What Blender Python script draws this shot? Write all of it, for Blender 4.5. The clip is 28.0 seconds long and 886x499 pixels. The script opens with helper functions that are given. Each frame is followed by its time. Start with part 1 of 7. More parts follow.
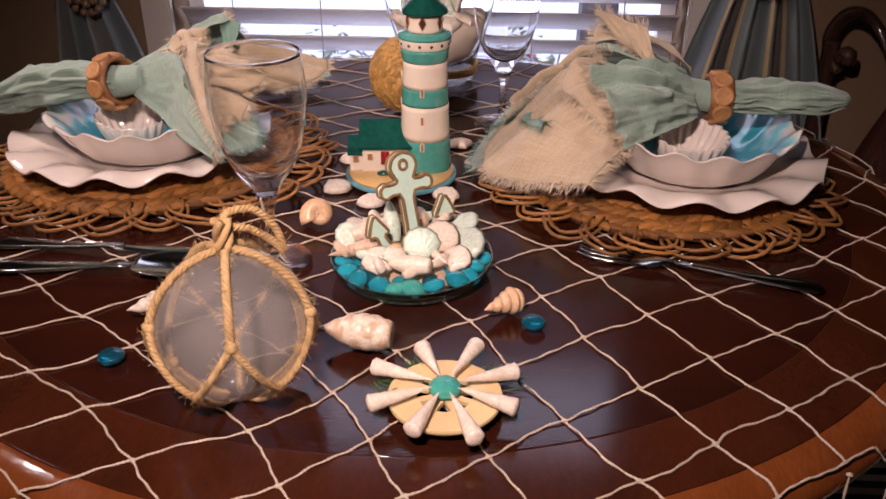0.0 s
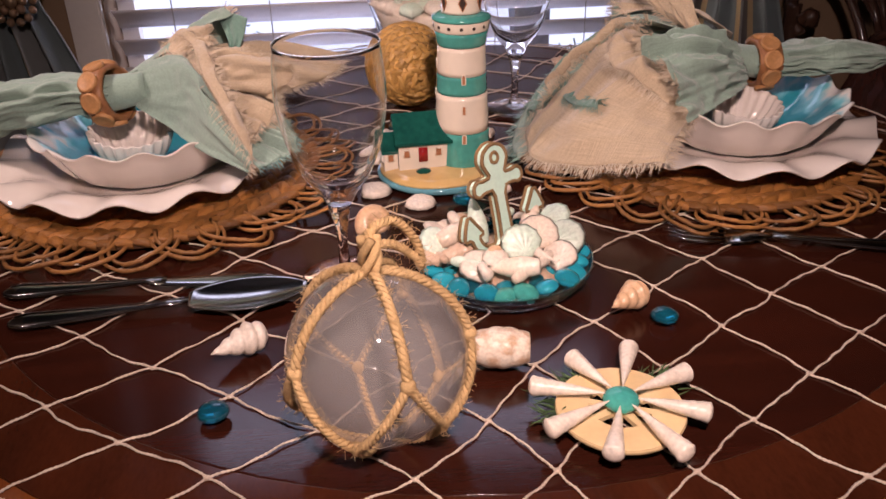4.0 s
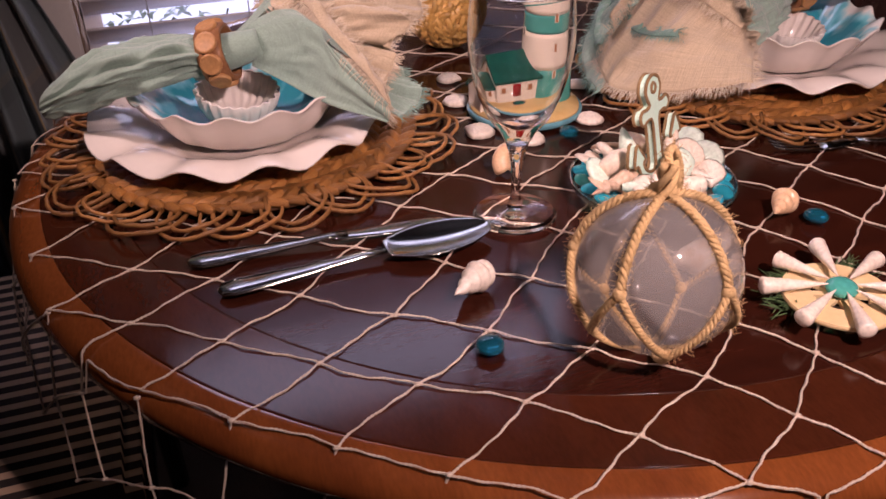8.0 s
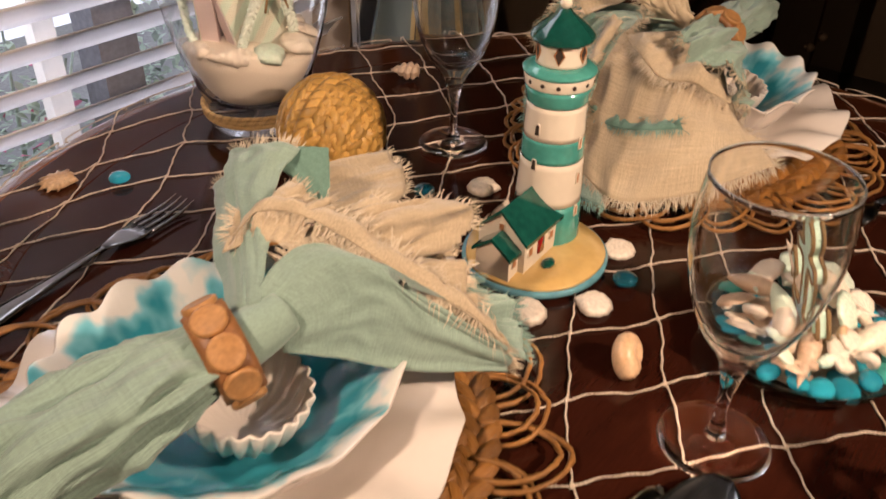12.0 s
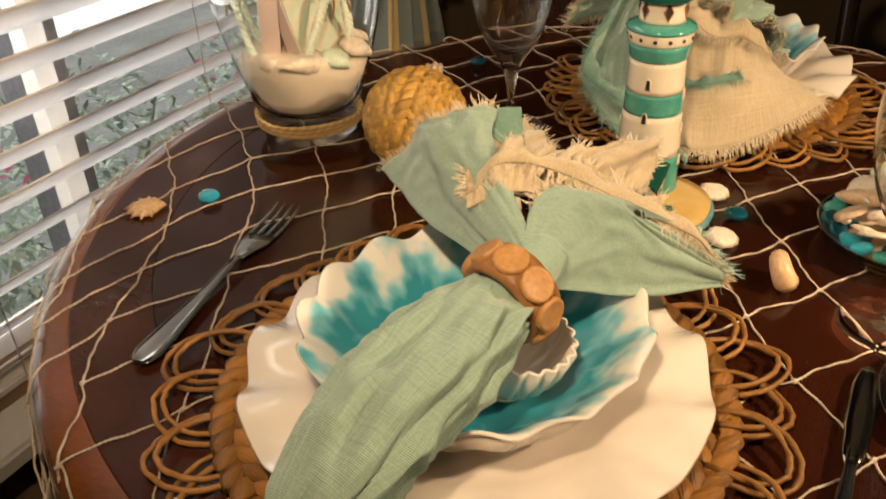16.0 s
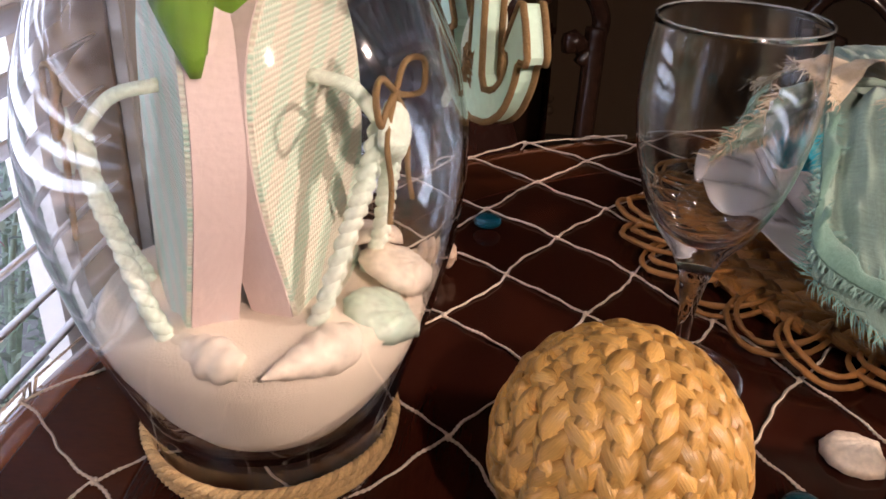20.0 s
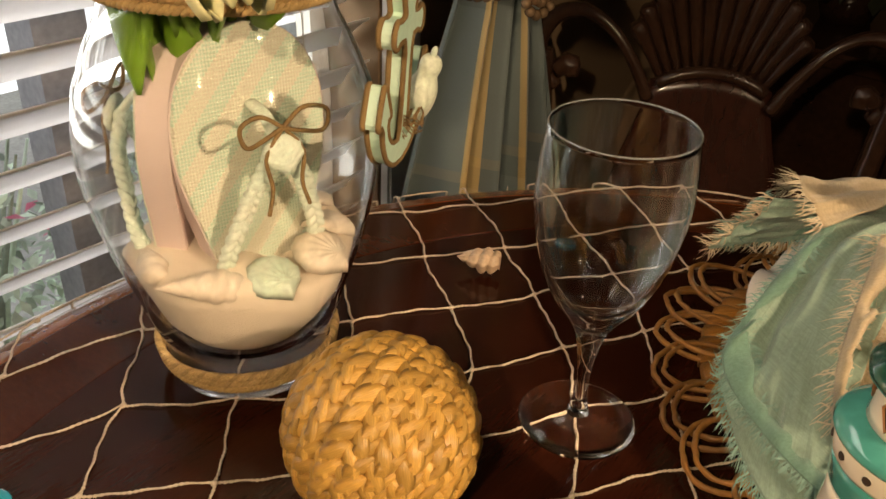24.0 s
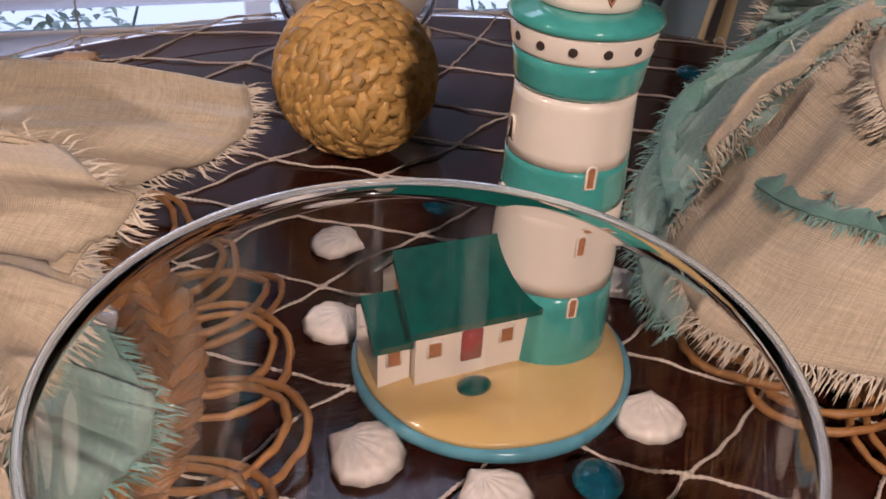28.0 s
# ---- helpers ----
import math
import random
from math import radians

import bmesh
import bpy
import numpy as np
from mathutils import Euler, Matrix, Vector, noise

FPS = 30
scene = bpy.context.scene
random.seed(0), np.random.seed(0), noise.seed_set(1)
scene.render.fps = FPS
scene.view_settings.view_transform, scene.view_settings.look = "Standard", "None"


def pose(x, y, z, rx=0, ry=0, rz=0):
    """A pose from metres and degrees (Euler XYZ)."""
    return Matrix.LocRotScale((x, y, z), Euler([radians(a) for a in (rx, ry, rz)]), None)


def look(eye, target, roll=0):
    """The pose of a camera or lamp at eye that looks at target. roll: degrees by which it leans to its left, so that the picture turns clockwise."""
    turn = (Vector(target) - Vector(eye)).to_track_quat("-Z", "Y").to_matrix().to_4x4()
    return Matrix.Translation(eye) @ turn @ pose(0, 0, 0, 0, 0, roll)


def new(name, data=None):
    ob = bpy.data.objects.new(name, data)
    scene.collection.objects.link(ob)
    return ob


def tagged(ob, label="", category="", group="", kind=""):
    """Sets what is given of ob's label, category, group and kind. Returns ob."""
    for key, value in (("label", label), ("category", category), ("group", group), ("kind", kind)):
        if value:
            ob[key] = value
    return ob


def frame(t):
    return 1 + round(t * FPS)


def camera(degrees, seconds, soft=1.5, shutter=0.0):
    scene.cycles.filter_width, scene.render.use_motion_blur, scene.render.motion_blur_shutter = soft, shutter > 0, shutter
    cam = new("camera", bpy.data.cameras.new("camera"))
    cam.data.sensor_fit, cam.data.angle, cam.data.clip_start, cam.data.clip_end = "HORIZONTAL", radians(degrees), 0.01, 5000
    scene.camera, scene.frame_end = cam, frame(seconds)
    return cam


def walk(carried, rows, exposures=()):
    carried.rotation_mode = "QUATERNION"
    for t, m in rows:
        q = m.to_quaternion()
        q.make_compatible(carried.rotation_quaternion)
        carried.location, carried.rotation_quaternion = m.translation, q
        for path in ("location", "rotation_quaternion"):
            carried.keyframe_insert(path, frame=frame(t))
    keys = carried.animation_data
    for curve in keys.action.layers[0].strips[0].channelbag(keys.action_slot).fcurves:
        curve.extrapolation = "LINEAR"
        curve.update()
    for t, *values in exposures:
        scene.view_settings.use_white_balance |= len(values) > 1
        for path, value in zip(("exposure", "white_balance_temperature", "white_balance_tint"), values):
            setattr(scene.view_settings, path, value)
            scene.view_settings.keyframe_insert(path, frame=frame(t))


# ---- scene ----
cam = camera(55.4, 28.0, soft=1.6, shutter=0.4)
PATH = [
    (0, (0.039, -0.098, 1.173), (-0.051, 1.662, 0.228), 0.3),
    (0.5, (0.037, -0.085, 1.165), (-0.061, 1.684, 0.237), 0.1),
    (1, (0.032, -0.08, 1.161), (-0.063, 1.691, 0.236), 0.1),
    (1.5, (0.024, -0.08, 1.157), (-0.063, 1.694, 0.237), 0.1),
    (2, (0.006, -0.08, 1.155), (-0.057, 1.698, 0.241), -0.3),
    (2.5, (-0.022, -0.074, 1.156), (-0.022, 1.708, 0.248), -0.7),
    (3, (-0.062, -0.063, 1.154), (0.005, 1.715, 0.241), -1.0),
    (3.5, (-0.118, -0.044, 1.148), (0.015, 1.721, 0.218), -1.2),
    (4, (-0.153, -0.018, 1.142), (0.028, 1.728, 0.184), -1.3),
    (4.5, (-0.156, 0.014, 1.144), (0.027, 1.74, 0.15), -1.0),
    (6.5, (-0.192, 0.049, 1.158), (0.013, 1.713, 0.068), -0.7),
    (7, (-0.295, 0.042, 1.163), (0.07, 1.68, 0.075), -1.4),
    (7.5, (-0.403, 0.023, 1.159), (0.069, 1.638, 0.078), -1.4),
    (8, (-0.458, 0.008, 1.162), (0.071, 1.606, 0.083), -0.9),
    (8.5, (-0.488, 0.074, 1.153), (0.09, 1.646, 0.06), -0.3),
    (9, (-0.521, 0.166, 1.164), (0.147, 1.677, 0.037), -0.1),
    (9.5, (-0.586, 0.255, 1.17), (0.321, 1.598, -0.003), -0.5),
    (10, (-0.73, 0.366, 1.193), (0.453, 1.469, 0.018), -2.0),
    (10.5, (-0.801, 0.41, 1.197), (0.51, 1.387, 0.045), -0.9),
    (11, (-0.788, 0.445, 1.204), (0.543, 1.425, 0.077), -0.6),
    (11.5, (-0.717, 0.49, 1.202), (0.592, 1.497, 0.074), -0.5),
    (12, (-0.622, 0.534, 1.203), (0.658, 1.576, 0.074), 0.9),
    (12.5, (-0.58, 0.571, 1.202), (0.695, 1.661, 0.114), 0.7),
    (13, (-0.582, 0.633, 1.202), (0.761, 1.735, 0.211), 0.0),
    (13.5, (-0.639, 0.661, 1.225), (0.805, 1.753, 0.376), -0.8),
    (15.5, (-0.815, 0.701, 1.188), (0.762, 1.555, 0.301), -0.2),
    (16, (-0.808, 0.704, 1.169), (0.684, 1.515, 0.113), -1.8),
    (16.5, (-0.772, 0.718, 1.144), (0.758, 1.46, 0.091), -0.9),
    (17, (-0.675, 0.778, 1.114), (0.953, 1.513, 0.216), -2.4),
    (17.5, (-0.579, 0.876, 1.098), (1.125, 1.559, 0.304), -3.5),
    (18, (-0.515, 0.96, 1.101), (1.208, 1.599, 0.309), -2.5),
    (18.5, (-0.449, 1.024, 1.095), (1.286, 1.629, 0.304), -1.8),
    (19, (-0.399, 1.077, 1.072), (1.373, 1.549, 0.274), -0.3),
    (19.5, (-0.381, 1.133, 1.063), (1.401, 1.419, 0.2), 1.1),
    (20, (-0.374, 1.175, 1.058), (1.384, 1.378, 0.125), 2.0),
    (20.5, (-0.371, 1.182, 1.066), (1.368, 1.376, 0.097), 2.0),
    (21, (-0.383, 1.15, 1.074), (1.348, 1.401, 0.103), 1.7),
    (21.5, (-0.391, 1.079, 1.081), (1.331, 1.401, 0.116), 0.8),
    (23.5, (-0.369, 0.893, 1.152), (1.022, 1.912, 0.139), 4.4),
    (24, (-0.341, 0.882, 1.148), (1.0, 1.95, 0.118), 3.0),
    (24.5, (-0.342, 0.859, 1.153), (0.966, 1.97, 0.126), 3.9),
    (25, (-0.329, 0.787, 1.149), (0.897, 2.009, 0.148), 4.1),
    (25.5, (-0.327, 0.713, 1.153), (0.737, 2.05, 0.114), 4.1),
    (26, (-0.292, 0.636, 1.133), (0.538, 2.137, 0.104), 4.5),
    (26.5, (-0.232, 0.605, 1.078), (0.505, 2.211, 0.141), 5.9),
    (27, (-0.227, 0.58, 1.06), (0.382, 2.199, 0.056), 4.8),
    (27.5, (-0.203, 0.575, 1.039), (0.341, 2.187, -0.013), 4.0),
    (28, (-0.196, 0.580, 1.032), (0.352, 2.163, -0.06), 3.5),
]
# seconds, stops, white balance in kelvin, tint
EXPOSURES = [(0, 0.06, 6100, 27), (7, 0.0, 6100, 33), (8, 0.1, 6100, 38), (9.5, 0.26, 6200, 33), (11, 0.34, 6800, 27), (12, 0.25, 7000, 14), (13.5, 0.14, 8300, 4), (16, 0.38, 8600, 2), (17, 0.28, 6900, 15), (18.5, 0.67, 8400, 5), (20, 0.77, 6200, 16), (21.5, 0.58, 6000, 17), (23.5, 0.46, 8500, 3), (25, 0.5, 8600, 1), (26, 0.46, 8400, -18), (27, 0.06, 7000, -12), (28, -0.12, 5600, 17)]
walk(cam, [(t, look(eye, target, roll)) for t, eye, target, roll in PATH], EXPOSURES)

# ---- light ----
world = bpy.data.worlds.new("world")
scene.world = world
world.use_nodes = True
wn = world.node_tree
sky = wn.nodes.new("ShaderNodeTexSky")
sky.sky_type = "NISHITA"
sky.sun_disc = False
sky.sun_elevation = radians(38)
sky.sun_rotation = radians(20)
wn.nodes["Background"].inputs["Strength"].default_value = 0.10
wn.links.new(sky.outputs["Color"], wn.nodes["Background"].inputs["Color"])

# the filming lamp, as it stands for the table's near side and for its left side
for name, place, aim, power in (("video_lamp", (-0.10, -0.06, 1.46), (-0.03, 0.72, 0.76), 47.0), ("video_lamp_side", (-0.82, 0.80, 1.46), (-0.03, 1.06, 0.82), 20.0)):
    lamp_data = bpy.data.lights.new(name, "SPOT")
    lamp_data.energy = power
    lamp_data.spot_size, lamp_data.spot_blend = radians(82 if power > 30 else 96), 1.0
    lamp_data.color = (1.0, 0.77, 0.60)
    lamp_data.shadow_soft_size = 0.02
    new(name, lamp_data).matrix_world = look(place, aim)

# daylight that comes in at the window
day_data = bpy.data.lights.new("window_daylight", "AREA")
day_data.shape = "RECTANGLE"
day_data.size, day_data.size_y = 1.0, 1.2
day_data.energy = 12.0
day_data.color = (0.80, 0.86, 1.0)
window_daylight = new("window_daylight", day_data)
window_daylight.matrix_world = look((-0.07, 1.80, 1.25), (-0.07, 0.6, 0.75))

# ---- materials ----
MATS = {}


def material(name, color, rough=0.5, color2=None, scale=8.0, fine=60.0, bump=0.1, metal=0.0, coat=0.0, trans=0.0, ior=1.45, stretch=(1, 1, 1), sheen=0.0, island=0.0, contrast=0.5, emit=0.0, detail=0.35, sss=0.0, spec=0.5):
    """A principled surface with broad stains, fine grain and relief."""
    m = bpy.data.materials.new(name)
    m.use_nodes = True
    nt = m.node_tree
    b = nt.nodes["Principled BSDF"]
    co = nt.nodes.new("ShaderNodeTexCoord")
    mp = nt.nodes.new("ShaderNodeMapping")
    mp.inputs["Scale"].default_value = stretch
    nt.links.new(co.outputs["Object"], mp.inputs["Vector"])
    n1 = nt.nodes.new("ShaderNodeTexNoise")
    n1.inputs["Scale"].default_value = scale
    n1.inputs["Detail"].default_value = 5
    n2 = nt.nodes.new("ShaderNodeTexNoise")
    n2.inputs["Scale"].default_value = fine
    n2.inputs["Detail"].default_value = 3
    nt.links.new(mp.outputs[0], n1.inputs["Vector"])
    nt.links.new(mp.outputs[0], n2.inputs["Vector"])
    c2 = color2 or tuple(c * 0.6 for c in color)
    ramp = nt.nodes.new("ShaderNodeMapRange")
    ramp.inputs[1].default_value, ramp.inputs[2].default_value = 0.5 - contrast / 2, 0.5 + contrast / 2
    nt.links.new(n1.outputs["Fac"], ramp.inputs[0])
    mix = nt.nodes.new("ShaderNodeMix")
    mix.data_type = "RGBA"
    mix.inputs["A"].default_value, mix.inputs["B"].default_value = (*color, 1), (*c2, 1)
    nt.links.new(ramp.outputs[0], mix.inputs["Factor"])
    hs = nt.nodes.new("ShaderNodeHueSaturation")
    va = nt.nodes.new("ShaderNodeMapRange")
    va.inputs[3].default_value, va.inputs[4].default_value = 1 - detail, 1 + detail
    nt.links.new(n2.outputs["Fac"], va.inputs[0])
    if island:
        ob = nt.nodes.new("ShaderNodeObjectInfo")
        geo = nt.nodes.new("ShaderNodeNewGeometry")
        add = nt.nodes.new("ShaderNodeMath")
        add.operation = "ADD"
        nt.links.new(ob.outputs["Random"], add.inputs[0])
        nt.links.new(geo.outputs["Random Per Island"], add.inputs[1])
        fr = nt.nodes.new("ShaderNodeMath")
        fr.operation = "FRACT"
        nt.links.new(add.outputs[0], fr.inputs[0])
        vi = nt.nodes.new("ShaderNodeMapRange")
        vi.inputs[3].default_value, vi.inputs[4].default_value = 1 - island, 1 + island
        nt.links.new(fr.outputs[0], vi.inputs[0])
        mu = nt.nodes.new("ShaderNodeMath")
        mu.operation = "MULTIPLY"
        nt.links.new(va.outputs[0], mu.inputs[0])
        nt.links.new(vi.outputs[0], mu.inputs[1])
        nt.links.new(mu.outputs[0], hs.inputs["Value"])
    else:
        nt.links.new(va.outputs[0], hs.inputs["Value"])
    nt.links.new(mix.outputs["Result"], hs.inputs["Color"])
    nt.links.new(hs.outputs["Color"], b.inputs["Base Color"])
    b.inputs["Roughness"].default_value = rough
    b.inputs["Metallic"].default_value = metal
    b.inputs["Coat Weight"].default_value = coat
    b.inputs["Coat Roughness"].default_value = 0.04
    b.inputs["Transmission Weight"].default_value = trans
    b.inputs["IOR"].default_value = ior
    b.inputs["Sheen Weight"].default_value = sheen
    b.inputs["Specular IOR Level"].default_value = spec
    if sss:
        b.inputs["Subsurface Weight"].default_value = sss
        b.inputs["Subsurface Radius"].default_value = (0.01, 0.006, 0.004)
    if emit:
        nt.links.new(hs.outputs["Color"], b.inputs["Emission Color"])
        b.inputs["Emission Strength"].default_value = emit
    if bump:
        bp = nt.nodes.new("ShaderNodeBump")
        bp.inputs["Strength"].default_value = bump
        bp.inputs["Distance"].default_value = 0.002
        nt.links.new(n2.outputs["Fac"], bp.inputs["Height"])
        nt.links.new(bp.outputs[0], b.inputs["Normal"])
    MATS[name] = m
    return m


def weave_lines(m, scale, depth, axis_mix=True):
    """Threads of a woven cloth as relief, two crossed waves."""
    nt = m.node_tree
    b = nt.nodes["Principled BSDF"]
    co = nt.nodes.new("ShaderNodeTexCoord")
    ws = []
    for d in ("X", "Y"):
        w = nt.nodes.new("ShaderNodeTexWave")
        w.bands_direction = d
        w.inputs["Scale"].default_value = scale
        w.inputs["Distortion"].default_value = 1.2
        nt.links.new(co.outputs["UV"], w.inputs["Vector"])
        ws.append(w)
    ad = nt.nodes.new("ShaderNodeMath")
    nt.links.new(ws[0].outputs["Fac"], ad.inputs[0])
    nt.links.new(ws[1].outputs["Fac"], ad.inputs[1])
    bp = nt.nodes.new("ShaderNodeBump")
    bp.inputs["Strength"].default_value = depth
    bp.inputs["Distance"].default_value = 0.001
    nt.links.new(ad.outputs[0], bp.inputs["Height"])
    # sharp soft creases, as in linen that was folded and pressed
    mp = nt.nodes.new("ShaderNodeMapping")
    mp.inputs["Scale"].default_value = (1.0, 1.6, 1.0)
    nt.links.new(co.outputs["Object"], mp.inputs["Vector"])
    rn = nt.nodes.new("ShaderNodeTexNoise")
    rn.noise_type = "RIDGED_MULTIFRACTAL"
    rn.inputs["Scale"].default_value = 17.0
    rn.inputs["Detail"].default_value = 1.5
    rn.inputs["Distortion"].default_value = 0.6
    nt.links.new(mp.outputs[0], rn.inputs["Vector"])
    bc = nt.nodes.new("ShaderNodeBump")
    bc.inputs["Strength"].default_value = 0.4
    bc.inputs["Distance"].default_value = 0.006
    nt.links.new(rn.outputs["Fac"], bc.inputs["Height"])
    nt.links.new(bc.outputs[0], bp.inputs["Normal"])
    nt.links.new(bp.outputs[0], b.inputs["Normal"])
    # slubs: some threads lighter or darker than the rest
    hs = nt.nodes["Hue/Saturation/Value"]
    last = hs.inputs["Value"].links[0].from_socket
    for stretch in ((260, 5, 1), (5, 260, 1)):
        ms = nt.nodes.new("ShaderNodeMapping")
        ms.inputs["Scale"].default_value = stretch
        nt.links.new(co.outputs["UV"], ms.inputs["Vector"])
        sn = nt.nodes.new("ShaderNodeTexNoise")
        sn.inputs["Scale"].default_value = 1.0
        sn.inputs["Detail"].default_value = 2.0
        nt.links.new(ms.outputs[0], sn.inputs["Vector"])
        mr = nt.nodes.new("ShaderNodeMapRange")
        mr.inputs[1].default_value, mr.inputs[2].default_value = 0.25, 0.75
        mr.inputs[3].default_value, mr.inputs[4].default_value = 0.84, 1.16
        nt.links.new(sn.outputs["Fac"], mr.inputs[0])
        mt = nt.nodes.new("ShaderNodeMath")
        mt.operation = "MULTIPLY"
        nt.links.new(last, mt.inputs[0])
        nt.links.new(mr.outputs[0], mt.inputs[1])
        last = mt.outputs[0]
    nt.links.new(last, hs.inputs["Value"])


M_wood = material("mahogany", (0.036, 0.0085, 0.0042), 0.13, (0.018, 0.005, 0.003), 3.5, 90, 0.02, coat=0.0, spec=0.35, stretch=(1, 9, 1), detail=0.3)
M_band = material("mahogany_band", (0.058, 0.0145, 0.0054), 0.13, (0.032, 0.009, 0.004), 4, 70, 0.02, spec=0.35, stretch=(6, 2, 1), detail=0.3)
M_edge = material("mahogany_edge", (0.22, 0.064, 0.0145), 0.16, (0.13, 0.034, 0.009), 4, 70, 0.02, coat=0.6, stretch=(6, 2, 1), detail=0.3)
# cane coloured dark, as the shade in the gaps of the weave
M_cane_shade = material("shaded_cane", (0.10, 0.038, 0.012), 0.7, None, 30, 200, 0.3)
M_apron = material("dark_mahogany", (0.030, 0.010, 0.006), 0.3, None, 5, 60, 0.05, coat=0.2)
M_cord = material("net_cord", (0.62, 0.52, 0.42), 0.85, (0.50, 0.40, 0.31), 20, 900, 0.3)
M_jute = material("jute_rope", (0.60, 0.41, 0.20), 0.9, (0.42, 0.27, 0.115), 30, 700, 0.5, island=0.15)
M_rattan = material("rattan", (0.38, 0.170, 0.040), 0.42, (0.20, 0.082, 0.020), 12, 160, 0.9, island=0.4, stretch=(0.5, 5, 5), detail=0.5)
M_hyac = material("water_hyacinth", (0.62, 0.37, 0.11), 0.30, (0.38, 0.19, 0.045), 14, 160, 0.45, island=0.24, stretch=(0.5, 6, 6), detail=0.5)
M_china = material("white_china", (0.77, 0.70, 0.64), 0.10, (0.70, 0.64, 0.59), 5, 60, 0.0, coat=0.6, detail=0.04)
M_glass = material("clear_glass", (1, 1, 1), 0.0, (1, 1, 1), 5, 20, 0.0, trans=1.0, ior=1.46, detail=0.0)
M_thin = material("thin_glass", (1, 1, 1), 0.02, (1, 1, 1), 5, 20, 0.0, trans=1.0, ior=1.10, coat=1.0, detail=0.0)
M_cane = material("round_cane", (0.36, 0.165, 0.045), 0.5, (0.18, 0.075, 0.021), 30, 200, 0.4, island=0.35, detail=0.4)
# whitish, slightly rough rim glass: its bright line of reflected light is partly colour
M_rim = material("whitened_glass_rim", (0.90, 0.93, 0.93), 0.22, (0.86, 0.90, 0.90), 5, 20, 0.0, trans=0.88, ior=1.12, coat=1.0, detail=0.0)
M_float = material("frosted_glass", (0.52, 0.49, 0.47), 0.16, (0.40, 0.38, 0.37), 22, 160, 0.03, trans=0.74, ior=1.03, coat=1.0, detail=0.05)
M_gem = material("turquoise_glass", (0.03, 0.62, 0.80), 0.02, (0.02, 0.44, 0.62), 20, 60, 0.0, trans=0.45, coat=1.0, island=0.4)
M_gemgreen = material("sea_green_glass", (0.10, 0.56, 0.46), 0.05, (0.05, 0.36, 0.34), 60, 200, 0.0, trans=0.3, coat=0.5)
M_gemdark = material("deep_blue_glass", (0.01, 0.27, 0.38), 0.03, (0.01, 0.16, 0.26), 20, 60, 0.0, trans=0.75, coat=0.6)
M_steel = material("stainless_steel", (0.27, 0.257, 0.245), 0.14, (0.5, 0.49, 0.48), 20, 400, 0.03, metal=1.0, detail=0.08)
M_shell = material("cream_shell", (0.66, 0.51, 0.38), 0.3, (0.50, 0.32, 0.21), 60, 300, 0.04, island=0.12)
M_shellw = material("white_shell", (0.76, 0.69, 0.60), 0.3, (0.66, 0.55, 0.45), 50, 300, 0.04, island=0.08)
M_shelltan = material("tan_shell", (0.55, 0.33, 0.18), 0.3, (0.66, 0.46, 0.29), 70, 300, 0.04, island=0.1)
M_shellpink = material("pinkish_shell", (0.70, 0.56, 0.43), 0.3, (0.78, 0.68, 0.57), 45, 300, 0.04, island=0.1)
M_shellmint = material("mint_shell", (0.55, 0.70, 0.58), 0.35, (0.68, 0.74, 0.64), 60, 300, 0.04, island=0.1)
M_shellspot = material("speckled_shell", (0.76, 0.66, 0.54), 0.35, (0.56, 0.38, 0.25), 120, 400, 0.04, contrast=0.2)
M_disc = material("pale_wood_disc", (0.72, 0.55, 0.30), 0.55, (0.66, 0.47, 0.24), 18, 200, 0.06, detail=0.1)
M_ringwood = material("napkin_ring_wood", (0.33, 0.15, 0.055), 0.5, (0.20, 0.08, 0.03), 40, 260, 0.12)
M_ringface = material("napkin_ring_slice", (0.48, 0.25, 0.10), 0.5, (0.36, 0.17, 0.06), 80, 300, 0.1)
M_teal = material("seafoam_linen", (0.285, 0.395, 0.325), 0.9, (0.23, 0.33, 0.275), 9, 500, 0.35, sheen=0.3, detail=0.2)
M_cream = material("cream_linen", (0.56, 0.45, 0.31), 0.9, (0.46, 0.36, 0.24), 9, 500, 0.35, sheen=0.3, detail=0.2)
M_fringe = material("linen_fringe", (0.66, 0.56, 0.42), 0.9, (0.55, 0.46, 0.34), 30, 500, 0.2)
M_fringeteal = material("teal_fringe", (0.25, 0.40, 0.34), 0.9, (0.19, 0.32, 0.28), 30, 500, 0.2)
M_seam = material("seafoam_border", (0.160, 0.295, 0.24), 0.9, (0.125, 0.24, 0.195), 9, 500, 0.35, sheen=0.3, detail=0.2)
for mm in (M_teal, M_cream, M_seam):
    weave_lines(mm, 55, 0.35)
M_lwhite = material("glazed_white", (0.80, 0.71, 0.58), 0.1, (0.74, 0.64, 0.52), 12, 100, 0.02, coat=0.8, detail=0.05)
M_lteal = material("glazed_teal", (0.080, 0.36, 0.305), 0.1, (0.055, 0.28, 0.245), 40, 150, 0.03, coat=0.8, detail=0.2)
M_lgreen = material("glazed_dark_green", (0.008, 0.090, 0.068), 0.08, (0.005, 0.058, 0.046), 40, 150, 0.03, coat=0.9)
M_lsand = material("glazed_sand", (0.60, 0.38, 0.13), 0.12, (0.66, 0.46, 0.20), 25, 120, 0.02, coat=0.7, detail=0.1)
M_lblue = material("glazed_blue", (0.14, 0.34, 0.40), 0.12, (0.10, 0.28, 0.34), 25, 120, 0.02, coat=0.7)
M_lred = material("glazed_red", (0.34, 0.015, 0.015), 0.15, (0.26, 0.01, 0.01), 50, 200, 0.02, coat=0.6)
M_lhole = material("bare_clay", (0.42, 0.18, 0.07), 0.7, (0.30, 0.12, 0.05), 60, 300, 0.1)
